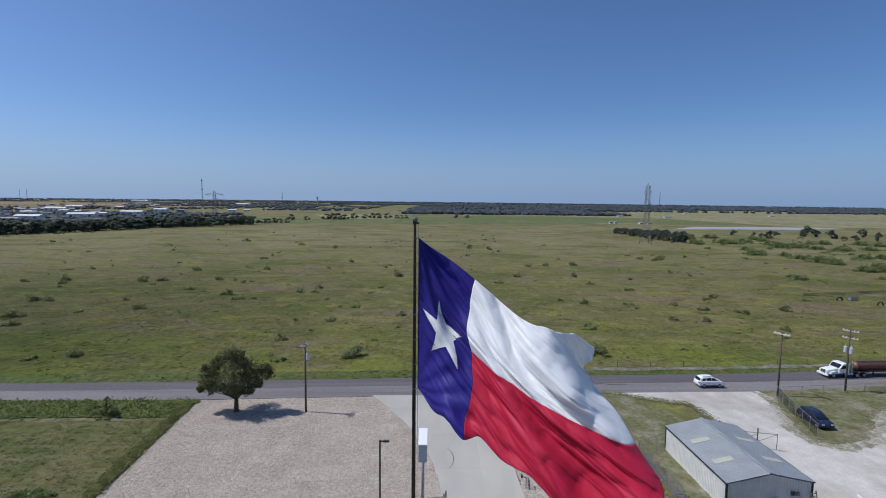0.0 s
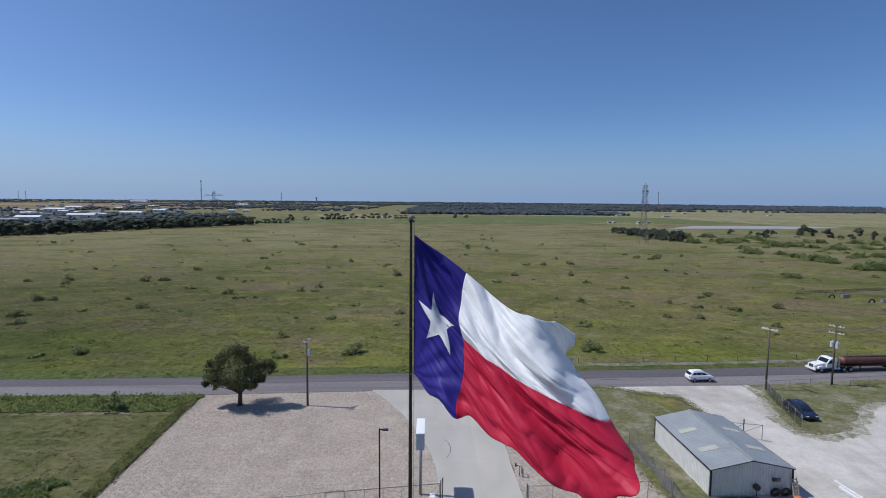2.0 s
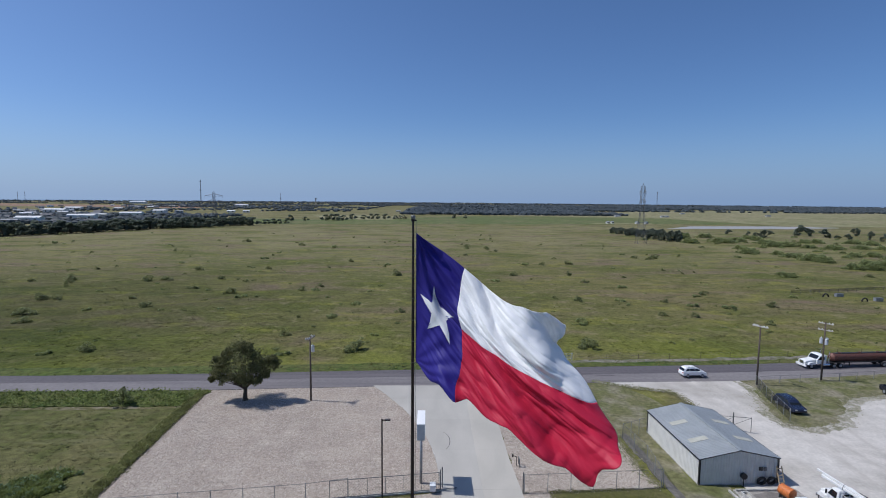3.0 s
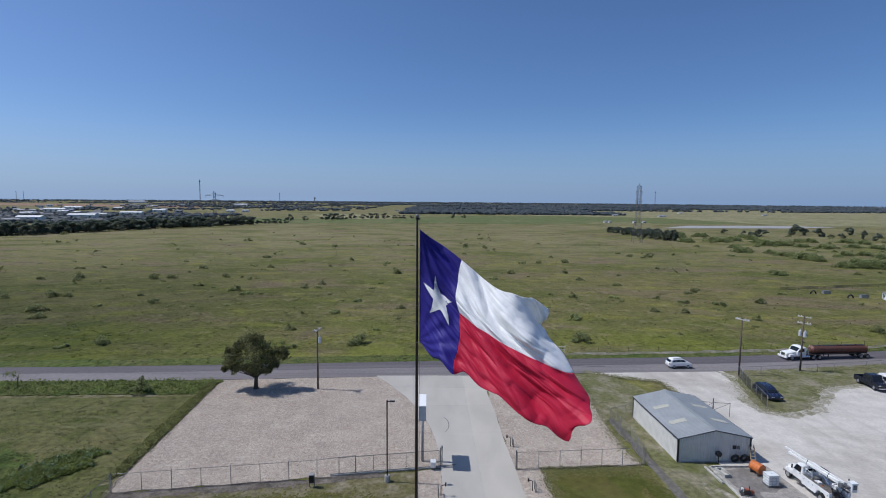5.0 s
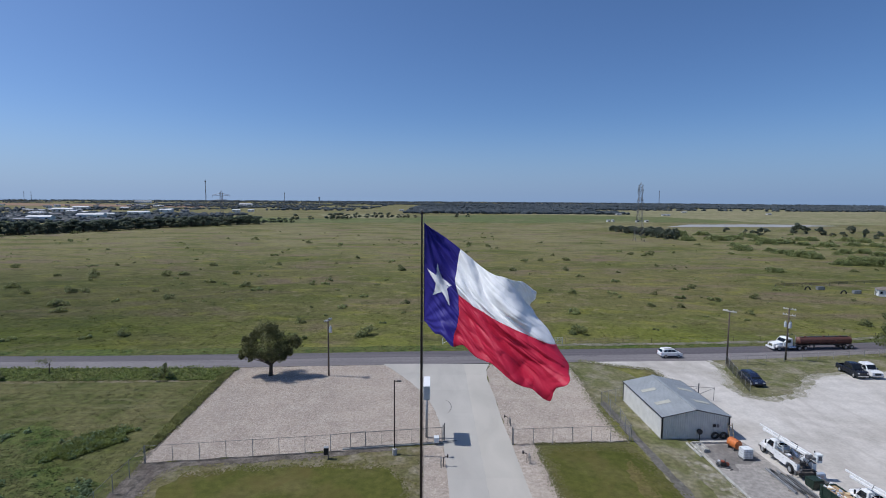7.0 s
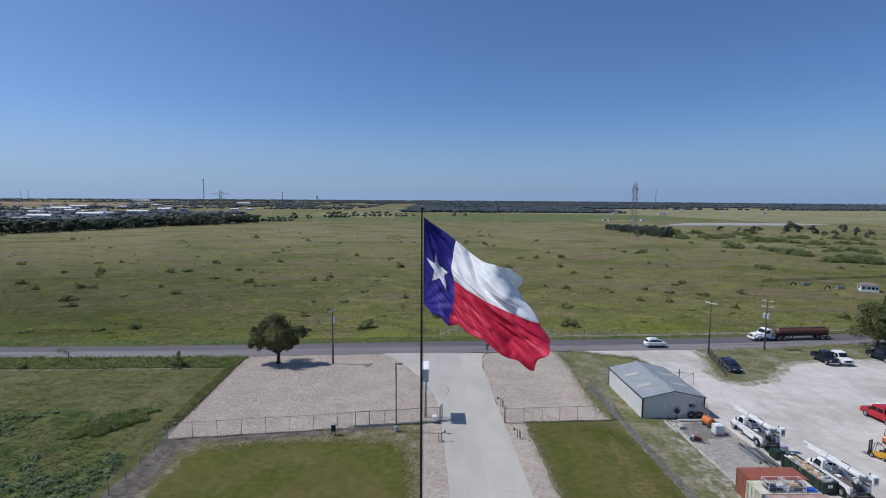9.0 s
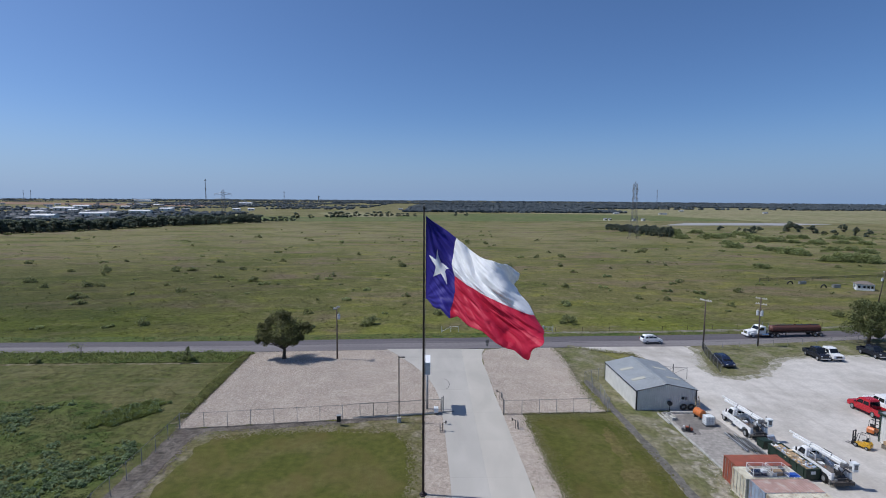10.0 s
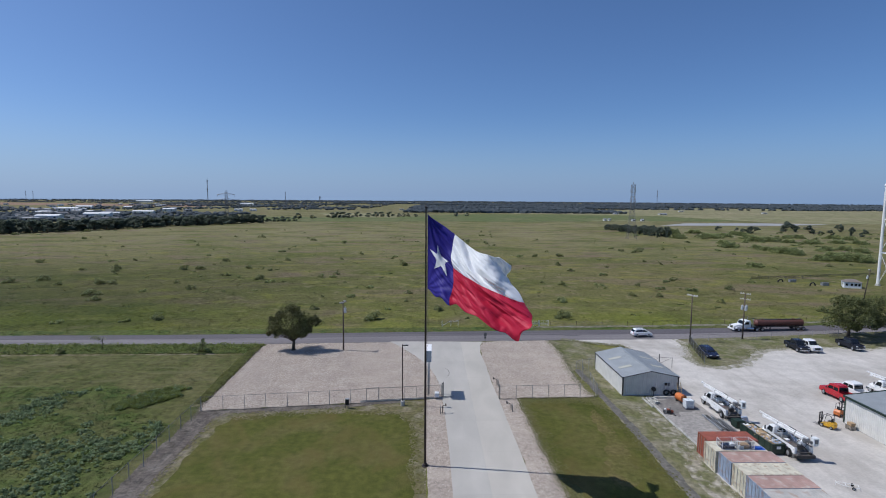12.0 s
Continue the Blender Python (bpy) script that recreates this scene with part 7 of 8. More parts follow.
GROUP_FIELD = "scattered prairie bushes"
kinds = [make_bush("prairie_bush", "low dark green bush in the prairie grass", 4.2, 1.9, BUSH, 950, 0.17, 40 + i, GROUP_FIELD) for i in range(3)]
kinds += [make_bush("prairie_bush", "low bright green bush in the prairie grass", 3.8, 1.7, MESQUITE, 850, 0.17, 50 + i, GROUP_FIELD) for i in range(2)]
spots = [(-28.6, 69.6, 0.9, 4), (-107.2, 103.7, 1.6, 0), (-142.7, 132.8, 1.3, 1), (-118.2, 124.7, 1.3, 2), (-113.7, 124.8, 1.2, 0), (-151, 127.5, 1.3, 1), (-134.3, 161.9, 1.4, 2), (-105.6, 161.2, 1.3, 0), (-42.9, 142.7, 0.9, 1), (-38.9, 142.8, 0.9, 3), (-99.8, 190.9, 1.2, 0), (-69.1, 71.8, 1.0, 2), (-25.3, 102.6, 1.0, 3), (-21.1, 119, 0.9, 3), (-7.4, 108.7, 0.9, 0), (-14.1, 73, 1.5, 1), (2.2, 83.4, 0.9, 2), (-91.9, 67.9, 0.8, 3), (-79.9, 165.7, 1.0, 0), (-68.5, 160.8, 0.8, 1), (-38.7, 224, 1.0, 2), (-19.1, 211.4, 1.0, 3),
         (35.5, 74.5, 1.5, 0), (39.8, 96.5, 1.4, 4), (65.5, 106, 0.8, 1), (73.9, 104, 0.8, 0), (61.4, 125.8, 1.0, 3), (60.8, 162, 1.0, 0), (60, 181, 1.0, 2), (89.6, 132.8, 1.0, 4), (90.4, 115.1, 1.2, 4), (154.5, 184.2, 1.9, 4), (114.7, 247.4, 1.3, 0), (120.9, 241.3, 1.3, 1), (36.2, 179.6, 1.2, 2), (47.5, 214.6, 1.3, 3), (-130.8, 155.6, 1.2, 0), (-95, 110.6, 0.9, 4), (-76.5, 69.9, 0.9, 4), (-80.9, 145.4, 0.9, 2), (-59.1, 129.3, 1.1, 3), (69.7, 218.2, 1.4, 0), (70.8, 149.4, 1.1, 4), (-101.2, 96.1, 1.2, 0)]
rng = np.random.default_rng(77)
used = set()
for i in range(70):
    y = 70 + 330 * rng.random() ** 1.4
    x = rng.uniform(-1.05, 0.8) * (y + 60)
    if y > 110 or rng.random() < 0.35:
        spots.append((x, y, rng.uniform(0.45, 1.0) * (1 + y / 400), int(rng.integers(0, 5))))
for i in range(260):
    y = 72 + 360 * rng.random() ** 1.3
    spots.append((rng.uniform(-1.05, 0.85) * (y + 60), y, rng.uniform(0.18, 0.45) * (1 + y / 350), int(rng.choice((0, 1, 3, 3, 4, 4)))))
for x, y, s, k in spots:
    m = pose(x, y, -0.04, 0, 0, rng.uniform(0, 360)) @ Matrix.Diagonal((s, s, s * rng.uniform(0.75, 1.1), 1))
    if k not in used:
        used.add(k)
        kinds[k].matrix_world = m
    else:
        c = copy_thing(kinds[k], m)
        c.matrix_world = m

tall = make_bush("roadside_shrub", "dark leafy shrub growing in the ditch", 2.6, 3.0, BUSH, 420, 0.2, 61, "roadside shrubs", "bush", 9)
tall.matrix_world = pose(-45.5, 43.6, 0) @ Matrix.Diagonal((1.1, 1.1, 1.35, 1))
copy_thing(tall, pose(-73.0, 43.0, 0, 0, 0, 70)).scale = (0.85, 0.85, 0.7)
snag = thing("bare_sapling", "bent half-dead sapling by the roadside", "sapling", pose(-67.0, 46.4, 0.08))
part("stem", rods(((0, 0, -0.1), (0.1, 0, 1.6), 0.08, 0.06, 7), ((0.1, 0, 1.6), (-1.0, 0.1, 2.5), 0.05, 0.02, 6), ((0.0, 0, 1.4), (-1.8, 0, 2.1), 0.04, 0.015, 6), ((0.1, 0, 1.6), (0.3, 0.2, 2.6), 0.04, 0.015, 6)), BARK, snag)
q = np.random.default_rng(9)
quads("foliage", np.array([-0.9, 0, 2.2]) + q.normal(size=(160, 3)) * np.array([0.7, 0.4, 0.28]), 0.16, BUSH, q, 0.3, snag)

# tall roadside weeds, meadow weeds and grass tufts
q = np.random.default_rng(100)
p = scatter(q, NEAR_VERGE, 9000)
p = p[p[:, 0] > -110] + np.array([0, 0, 0.08])
clods("ditch_grass", p[::2], 0.35, 0.19, 0.45, 6, MOUND_BLADE, q, 1.3, "tall green ditch grass along the road")
p = scatter(q, FIELD_VERGE, 9000)
p = p[(p[:, 0] > -130) & (p[:, 0] < 150)]
clods("verge_grass", p, 0.4, 0.22, 0.25, 5, FIELD, q, 3.5, "tall verge grass along the far road edge")
BERM = ((-36.4, 48.2), (-35.1, 49), (-34.4, 35), (-34.1, 26.3), (-33.9, 19), (-35.2, 18), (-35.6, 26), (-36.4, 36))
p = scatter(q, BERM, 5200)
clods("berm_grass", p[::2], 0.25, 0.14, 0.35, 5, BLADE, q, 1.4, "tall olive grass on the berm beside the gravel")
p = scatter(q, MEADOW, 45000)
f = np.array([noise.noise((a * 0.12, b * 0.3, 4)) + 0.6 * noise.noise((a * 0.7, b * 0.9, 4)) for a, b, c in p])
p = p[(p[:, 0] > -110) & (p[:, 1] > 8) & (f > -0.25)]
clods("mown_clumps", p, 0.3, 0.17, 0.07, 4, MOWN, q, 7.0, "low clumps left by mowing in the meadow")
# tussocks over the near prairie
FIELD_NEAR = ((-170, 61), (-60, 63), (20, 67), (100, 73), (150, 82), (330, 380), (-440, 380))
p = scatter(q, FIELD_NEAR, 120000)
f = np.array([noise.noise((a * 0.06, b * 0.09, 3)) + 0.7 * noise.noise((a * 0.3, b * 0.35, 3)) for a, b, c in p])
p = p[(q.random(len(p)) < np.exp((60 - p[:, 1]) / 120)) & (f + 0.5 * q.random(len(p)) > 0.0)]
p[:, 2] = -0.05
clods("tussocks", p, 0.5, 0.32, 0.1, 5, FIELD, q, 7.0, "rough grass tussocks over the prairie")
# loose stones over the gravel
for poly, n, size, label in ((GRAVEL_L, 52000, 0.065, "crushed stone lying over the gravel lot"), (GRAVEL_R, 20000, 0.065, "crushed stone lying over the gravel bed"), (GRAVEL_SL, 9000, 0.05, "crushed stone along the driveway"), (GRAVEL_SR, 9000, 0.05, "crushed stone along the driveway")):
    p = scatter(q, poly, n)
    p = p[p[:, 1] > -30] + np.array([0, 0, 0.026])
    pebbles("loose_stones", p, size, STONE, q, label)


def weed_bed(poly, n, keep, label):
    """Knee-high broadleaf weeds: small leafy mounds standing close together, one mesh."""
    p = scatter(q, poly, n)
    p = p[(p[:, 1] > -28) & (p[:, 0] > -92)]
    p = p[keep(p)]
    k = len(p)
    rad = 0.2 + 0.55 * q.random(k) ** 1.6
    m = 26
    d = q.normal(size=(k * m, 3))
    d /= np.linalg.norm(d, axis=1, keepdims=True)
    d[:, 2] = np.abs(d[:, 2]) * 0.9
    pts = np.repeat(p, m, axis=0) + d * np.repeat(rad, m)[:, None] * (0.6 + 0.4 * q.random((k * m, 1)))
    ob = quads("weeds", pts, 0.2 * (0.5 + 0.9 * q.random(k * m)), WEED, q, 2.2)
    tagged(ob, label, "weeds", "", "stuff")


def dense(p):
    f = np.array([noise.noise((a * 0.13, b * 0.16, 8)) + 0.5 * noise.noise((a * 0.5, b * 0.6, 2)) for a, b, c in p])
    return f + 0.3 * (q.random(len(p)) - 0.5) - 0.016 * (p[:, 1] - 2) + 0.006 * (p[:, 0] + 52) > 0.03


def mound(p):
    x, y = p[:, 0] + 42.6, p[:, 1] - 20.4
    e = np.array([noise.noise((a * 0.6, b * 0.6, 3)) for a, b, c in p])
    return ((x * 0.8 - y * 0.6) / 2.7) ** 2 + ((x * 0.6 + y * 0.8) / 5.0) ** 2 < 1 + 0.8 * e


weed_bed(WEED_GROUND, 18000, dense, "low green broadleaf weeds in the meadow")
p = scatter(q, ((-48, 12), (-48, 27), (-36, 27), (-36, 12)), 9000)
p = p[mound(p)]
tufts("tall_grass", p, 0.34, 0.13, MOUND_BLADE, q, "island of tall green grass left unmown", 0.9)
weed_bed(((-48, 12), (-48, 27), (-36, 27), (-36, 12)), 500, mound, "broadleaf weeds in the unmown island")
p = scatter(q, WEED_GROUND, 30000)
p = p[(p[:, 1] > -28) & (p[:, 0] > -92)]
clods("tall_grass", p, 0.3, 0.2, 0.12, 3, WEEDY, q, 6.0, "rank green grass between the weeds")


def flecks(name, pts, width, n, size, z, mat, label):
    """Small flat scraps of one ground lying over the edge of the next."""
    segs = [(Vector(a), Vector(b)) for a, b in zip(pts, pts[1:])]
    lens = np.array([(b - a).length for a, b in segs])
    vs, fs = [], []
    pick = q.choice(len(segs), n, p=lens / lens.sum())
    for i in pick:
        a, b = segs[i]
        d = (b - a).normalized()
        c = a.lerp(b, q.random()) + Vector((-d.y, d.x)) * float(q.normal()) * width
        r = size * (0.35 + q.random())
        k = len(vs)
        a0 = q.random() * 6.28
        zz = z + 0.012 * q.random()
        for t in range(6):
            rr = r * (0.55 + 0.6 * q.random())
            vs.append((c.x + rr * math.cos(a0 + t * 1.047), c.y + rr * 1.3 * math.sin(a0 + t * 1.047), zz))
        fs.append(tuple(range(k, k + 6)))
    me = bpy.data.meshes.new(name)
    me.from_pydata(vs, [], fs)
    me.materials.append(mat)
    tagged(new(name, me), label, "ground", "", "stuff")


flecks("grass_scraps", LAWN_P[:8], 0.6, 4200, 0.13, 0.026, LAWN, "ragged lawn edge")
flecks("grass_scraps", LAWN_EP[5:] + LAWN_EP[:2], 0.3, 2600, 0.06, 0.04, LAWN_PALE, "ragged lawn edge over gravel")
flecks("grass_scraps", LAWN_IN[8:] + LAWN_IN[:5], 0.7, 4200, 0.13, 0.026, LAWN, "ragged lawn edge")
flecks("stone_scraps", GRAVEL_L[:6], 0.35, 2600, 0.05, 0.036, GRAVEL, "loose stones at the gravel edge")
flecks("stone_scraps", GRAVEL_R[7:] + GRAVEL_R[:1], 0.3, 2200, 0.045, 0.036, GRAVEL, "loose stones at the gravel edge")
flecks("stone_scraps", GRAVEL_SR[:6], 0.28, 2600, 0.042, 0.036, GRAVEL, "loose stones at the gravel edge")
flecks("stone_scraps", GRAVEL_SL[7:], 0.22, 1500, 0.042, 0.036, GRAVEL, "loose stones at the gravel edge")
flecks("grass_scraps", GRAVEL_R[7:], 0.5, 1500, 0.11, 0.04, ROUGH, "grass creeping over the gravel edge")
flecks("lime_scraps", GRASS_NE[1:12], 0.6, 1200, 0.05, 0.056, CALICHE, "limestone chips scattered over the grass edge")
flecks("grass_scraps", GRASS_NE[1:12], 1.0, 2600, 0.07, 0.056, ROUGH, "grass tufts creeping into the yard")
flecks("lime_scraps", ((33.6, -8), (34.2, 3.1), (35.5, 9.4), (36.2, 14.9)), 0.9, 900, 0.05, 0.05, CALICHE, "limestone chips beside the pad")
flecks("grass_scraps", YARD[:4], 0.5, 1500, 0.12, 0.05, ROUGH, "grass creeping into the yard entrance")
flecks("soil_scraps", SOIL_L[6:14], 0.4, 2500, 0.11, 0.026, SOIL, "soil scraps along the fence strip")

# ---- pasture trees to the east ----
mes = make_tree("pasture_tree", "round dark green pasture tree far off", 8.5, 11, 0.5, HAZED_LEAF, 3600, 0.5, 31, 16, "tree", "pasture trees", 0.7)
mes.matrix_world = pose(354, 447, -0.04)
mes.scale = (1.79, 1.79, 1.24)
for i, (x, y, w, h) in enumerate(((294, 463, 9.4, 4.7), (301, 442, 4.5, 4.5), (302, 419, 12.8, 7.0), (360, 441, 10.1, 6.7), (362, 424, 12.9, 7.5), (366, 403, 7.2, 4.5), (408, 445, 9.0, 7.9), (379, 396, 7.0, 7.7), (373, 376, 8.6, 6.7), (367, 418, 5.3, 2.6), (293, 418, 6.4, 4.7))):
    c = copy_thing(mes, pose(x, y, -0.04, 0, 0, 47 * i))
    c.scale = (w / 9.5, w / 9.5, h / 8.2)
for i, (x, y, w, h) in enumerate(((180, 467, 8.3, 5.7), (182, 452, 9.2, 6.4), (182, 431, 8.7, 6.6), (184, 418, 7.4, 6.4), (185, 408, 6.2, 7.5), (186, 397, 7.1, 7.3), (187, 385, 7.9, 7.9), (188, 375, 7.6, 7.6), (191, 367, 8.4, 8.6), (194, 362, 7.4, 9.2), (202, 410, 8.3, 7.5), (199, 422, 8.6, 7.3), (192, 449, 9.1, 6.4))):
    for k in (0, 1):
        c = copy_thing(mes, pose(x + 5 * k, y + 7 * k, -0.04, 0, 0, 61 * i + 90 * k))
        c.scale = (w / 8.5, w / 8.5, h / 8.6)
hed = make_bush("mesquite_thicket", "sprawling light green thicket in the pasture", 9, 2.8, MESQUITE, 2200, 0.34, 71, "mesquite thickets", "bush", 14)
hed.matrix_world = pose(212, 270, -0.04)
for i, (x, y, w, h) in enumerate(((196, 275, 10.6, 5.7), (211, 256, 11.9, 3.7), (210, 238, 13.6, 5.6), (210, 230, 7.2, 4.8), (204, 204, 9.6, 4.3), (211, 204, 11.8, 6.4), (218, 201, 10.6, 6.3), (220, 197, 10.4, 6.2), (153, 178, 5.7, 2.8), (248, 326, 13.4, 5.8), (259, 327, 10.0, 5.0), (229, 358, 18.3, 5.5), (244, 414, 12.6, 5.3), (199, 351, 10.8, 5.4), (216, 396, 10.1, 8.1), (209, 304, 7.8, 3.9), (270, 381, 7.8, 4.9), (304, 359, 9.2, 4.6), (277, 308, 12.7, 4.0), (250, 259, 8.0, 4.0), (262, 260, 9.4, 4.0), (298, 310, 9.5, 4.0), (310, 305, 11.0, 3.9), (293, 358, 7.3, 3.3), (249, 372, 11.4, 4.7), (276, 401, 12.3, 4.5), (328, 353, 12.6, 4.5), (255, 348, 10.7, 5.0), (266, 317, 9.8, 3.6), (261, 246, 10.2, 3.8), (333, 342, 10.5, 3.9))):
    c = copy_thing(hed, pose(x, y, -0.04, 0, 0, rng.uniform(-25, 25)))
    c.scale = (w / 7.6, w / 9, h / 3.6)
    c = copy_thing(hed, pose(x + w * 0.35, y + w * 0.3, -0.04, 0, 0, 180 + rng.uniform(-25, 25)))
    c.scale = (w / 10, w / 11, h / 4.2)
for i in range(90):
    y = rng.uniform(250, 430)
    x = rng.uniform(0.56, 1.0) * (y + 57)
    c = copy_thing(hed, pose(x, y, -0.04, 0, 0, 83 * i))
    s = rng.uniform(0.3, 0.75)
    c.scale = (s, s * 0.8, s * 0.8)

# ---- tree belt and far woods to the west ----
belt = make_tree("belt_tree", "dark green tree in the distant hedgerow belt", 12, 14, 0.2, HAZED_LEAF, 1300, 1.15, 81, 15, "tree", "hedgerow belt", 0.7)
belt.matrix_world = pose(-346, 370, -0.04)
line = ((-640, 300), (-480, 330), (-346, 362), (-310, 408), (-275, 486), (-237, 538), (-208, 556))
for (x0, y0), (x1, y1) in zip(line, line[1:]):
    L = math.hypot(x1 - x0, y1 - y0)
    for k in range(int(L / 1.6)):
        t = (k + rng.random()) / (L / 1.6)
        c = copy_thing(belt, pose(x0 + (x1 - x0) * t + rng.normal() * 6, y0 + (y1 - y0) * t + rng.normal() * 6 + 5, -0.04, 0, 0, rng.uniform(0, 360)))
        s = rng.uniform(0.8, 1.05)
        c.scale = (s, s, s * rng.uniform(0.75, 1.0))
for x, y, s in ((-232, 512, 0.8), (-196, 590, 0.6), (-190, 596, 0.7), (-184, 600, 0.6), (-200, 588, 0.6), (-178, 604, 0.5), (-193, 680, 0.9), (-175, 690, 0.6), (-150, 706, 0.9), (-142, 712, 1.0), (-134, 716, 1.0), (-126, 718, 0.8), (-120, 760, 0.9), (-104, 765, 0.7), (-92, 770, 0.9), (-82, 772, 0.9), (-70, 775, 0.9), (-56, 778, 0.6), (-48, 780, 0.6), (-40, 784, 0.6), (-28, 790, 0.5), (40, 820, 0.7), (60, 830, 0.6)):
    c = copy_thing(belt, pose(x, y, -0.04, 0, 0, x * 7))
    c.scale = (s * 1.25, s * 1.25, s * 0.85)


def woods(name, label, x0, x1, y0, y1, n, h, seed, gap=None):
    """Far woodland: many small lumpy crowns in one mesh."""
    g = np.random.default_rng(seed)
    base = bmesh.new()
    bmesh.ops.create_icosphere(base, subdivisions=1, radius=1.0)
    bv = np.array([v.co[:] for v in base.verts])
    bf = np.array([[v.index for v in f.verts] for f in base.faces])
    base.free()
    vs, fs = [], []
    k = 0
    for i in range(n):
        x, y = g.uniform(x0, x1), g.uniform(y0, y1)
        if not gap and noise.noise((x * 0.0016, y * 0.007, seed)) > 0.12:
            continue
        if gap and (noise.noise((x * gap, y * gap, seed)) < -0.02 or (1350 < y < 2250 and -1.2 * y < x < -0.6 * y) or (x > -520 and y < 1200)):
            continue
        s = h * g.uniform(0.55, 1.1)
        w = bv * (1 + 0.2 * g.normal(size=(len(bv), 1)))
        w = w * np.array([s * g.uniform(0.7, 1.4), s * g.uniform(0.7, 1.2), s * 0.62]) + np.array([x, y, s * 0.42])
        vs.append(w)
        fs.append(bf + k)
        k += len(bv)
    me = bpy.data.meshes.new(name)
    me.from_pydata(np.concatenate(vs).tolist(), [], np.concatenate(fs).tolist())
    me.materials.append(HAZED_WOOD)
    return tagged(new(name, me), label, "woods", "", "stuff")


woods("far_woods", "woodland along the horizon, coloured blue-green for haze", -4300, 4300, 2900, 4700, 9000, 7, 1)
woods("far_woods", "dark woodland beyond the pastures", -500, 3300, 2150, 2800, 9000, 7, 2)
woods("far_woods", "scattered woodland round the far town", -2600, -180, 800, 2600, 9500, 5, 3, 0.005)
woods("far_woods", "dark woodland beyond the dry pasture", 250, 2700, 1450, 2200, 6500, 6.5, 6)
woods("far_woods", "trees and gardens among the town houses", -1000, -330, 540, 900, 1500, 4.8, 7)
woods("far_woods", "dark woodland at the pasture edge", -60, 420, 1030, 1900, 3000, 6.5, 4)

# ---- far town, pylons, masts, hut, water tower ----
rng = np.random.default_rng(21)


def far_house(x, y, w, d, h, turn, wall, roof, gable=True):
    b = thing("far_building", "pale low building in the distant town", "building", pose(x, y, 0, 0, 0, turn), "far town buildings")
    part("wall", boxes((-w / 2, w / 2, -d / 2, d / 2, -0.2, h)), wall, b)
    part("roof", prism(((-d / 2 - 0.4, h), (d / 2 + 0.4, h), (0, h + (d * 0.16 if gable else 0.8))), -w / 2 - 0.4, w / 2 + 0.4), roof, b)
    for k in range(max(2, int(w / 9))):
        xx = -w / 2 + (k + 0.5) * w / max(2, int(w / 9))
        part("window", boxes((xx - 1.2, xx + 1.2, -d / 2 - 0.06, -d / 2 + 0.05, h * 0.3, h * 0.75)), GLASS, b)


for x, y, w, d, h in ((-467, 665, 33, 12, 6.5), (-481, 593, 27, 12, 6), (-489, 817, 33, 12, 5.5), (-713, 959, 38, 14, 6.5), (-857, 1219, 36, 14, 5), (-486, 572, 11, 8, 3.5), (-503, 766, 11, 8, 4.5), (-543, 1008, 25, 12, 5), (-430, 1082, 16, 9, 3.5), (-401, 1091, 13, 8, 3.5), (-684, 1839, 45, 16, 6), (-1413, 2478, 74, 20, 8)):
    far_house(x, y, w, d, h, rng.uniform(0, 12), ROOF_WHITE, ROOF_WHITE)
for i in range(75):
    y = rng.uniform(560, 1000) if i < 35 else rng.uniform(900, 1900)
    x = -rng.uniform(0.62 if y < 1000 else 0.45, 0.98) * (y + 57)
    far_house(x, y, rng.uniform(7, 18), rng.uniform(7, 11), rng.uniform(3, 4.6), rng.uniform(0, 60), (ROOF_TAN, ROOF_GREY, ROOF_WHITE, ROOF_TAN, ROOF_GREY)[i % 5], (ROOF_DARK, ROOF_GREY, ROOF_DARK, ROOF_WHITE if i % 3 == 0 else ROOF_GREY)[i % 4])
for x, y, w in ((385, 1010, 16), (470, 980, 22), (300, 1300, 18), (420, 1440, 20), (640, 1250, 16), (250, 680, 4), (258, 684, 3), (290, 676, 4), (304, 678, 4), (-80, 1250, 16), (-20, 1400, 16), (180, 1250, 14), (760, 1100, 14)):
    far_house(x, y, w * 0.7, 6, 2.4, 5, ROOF_WHITE, ROOF_GREY)


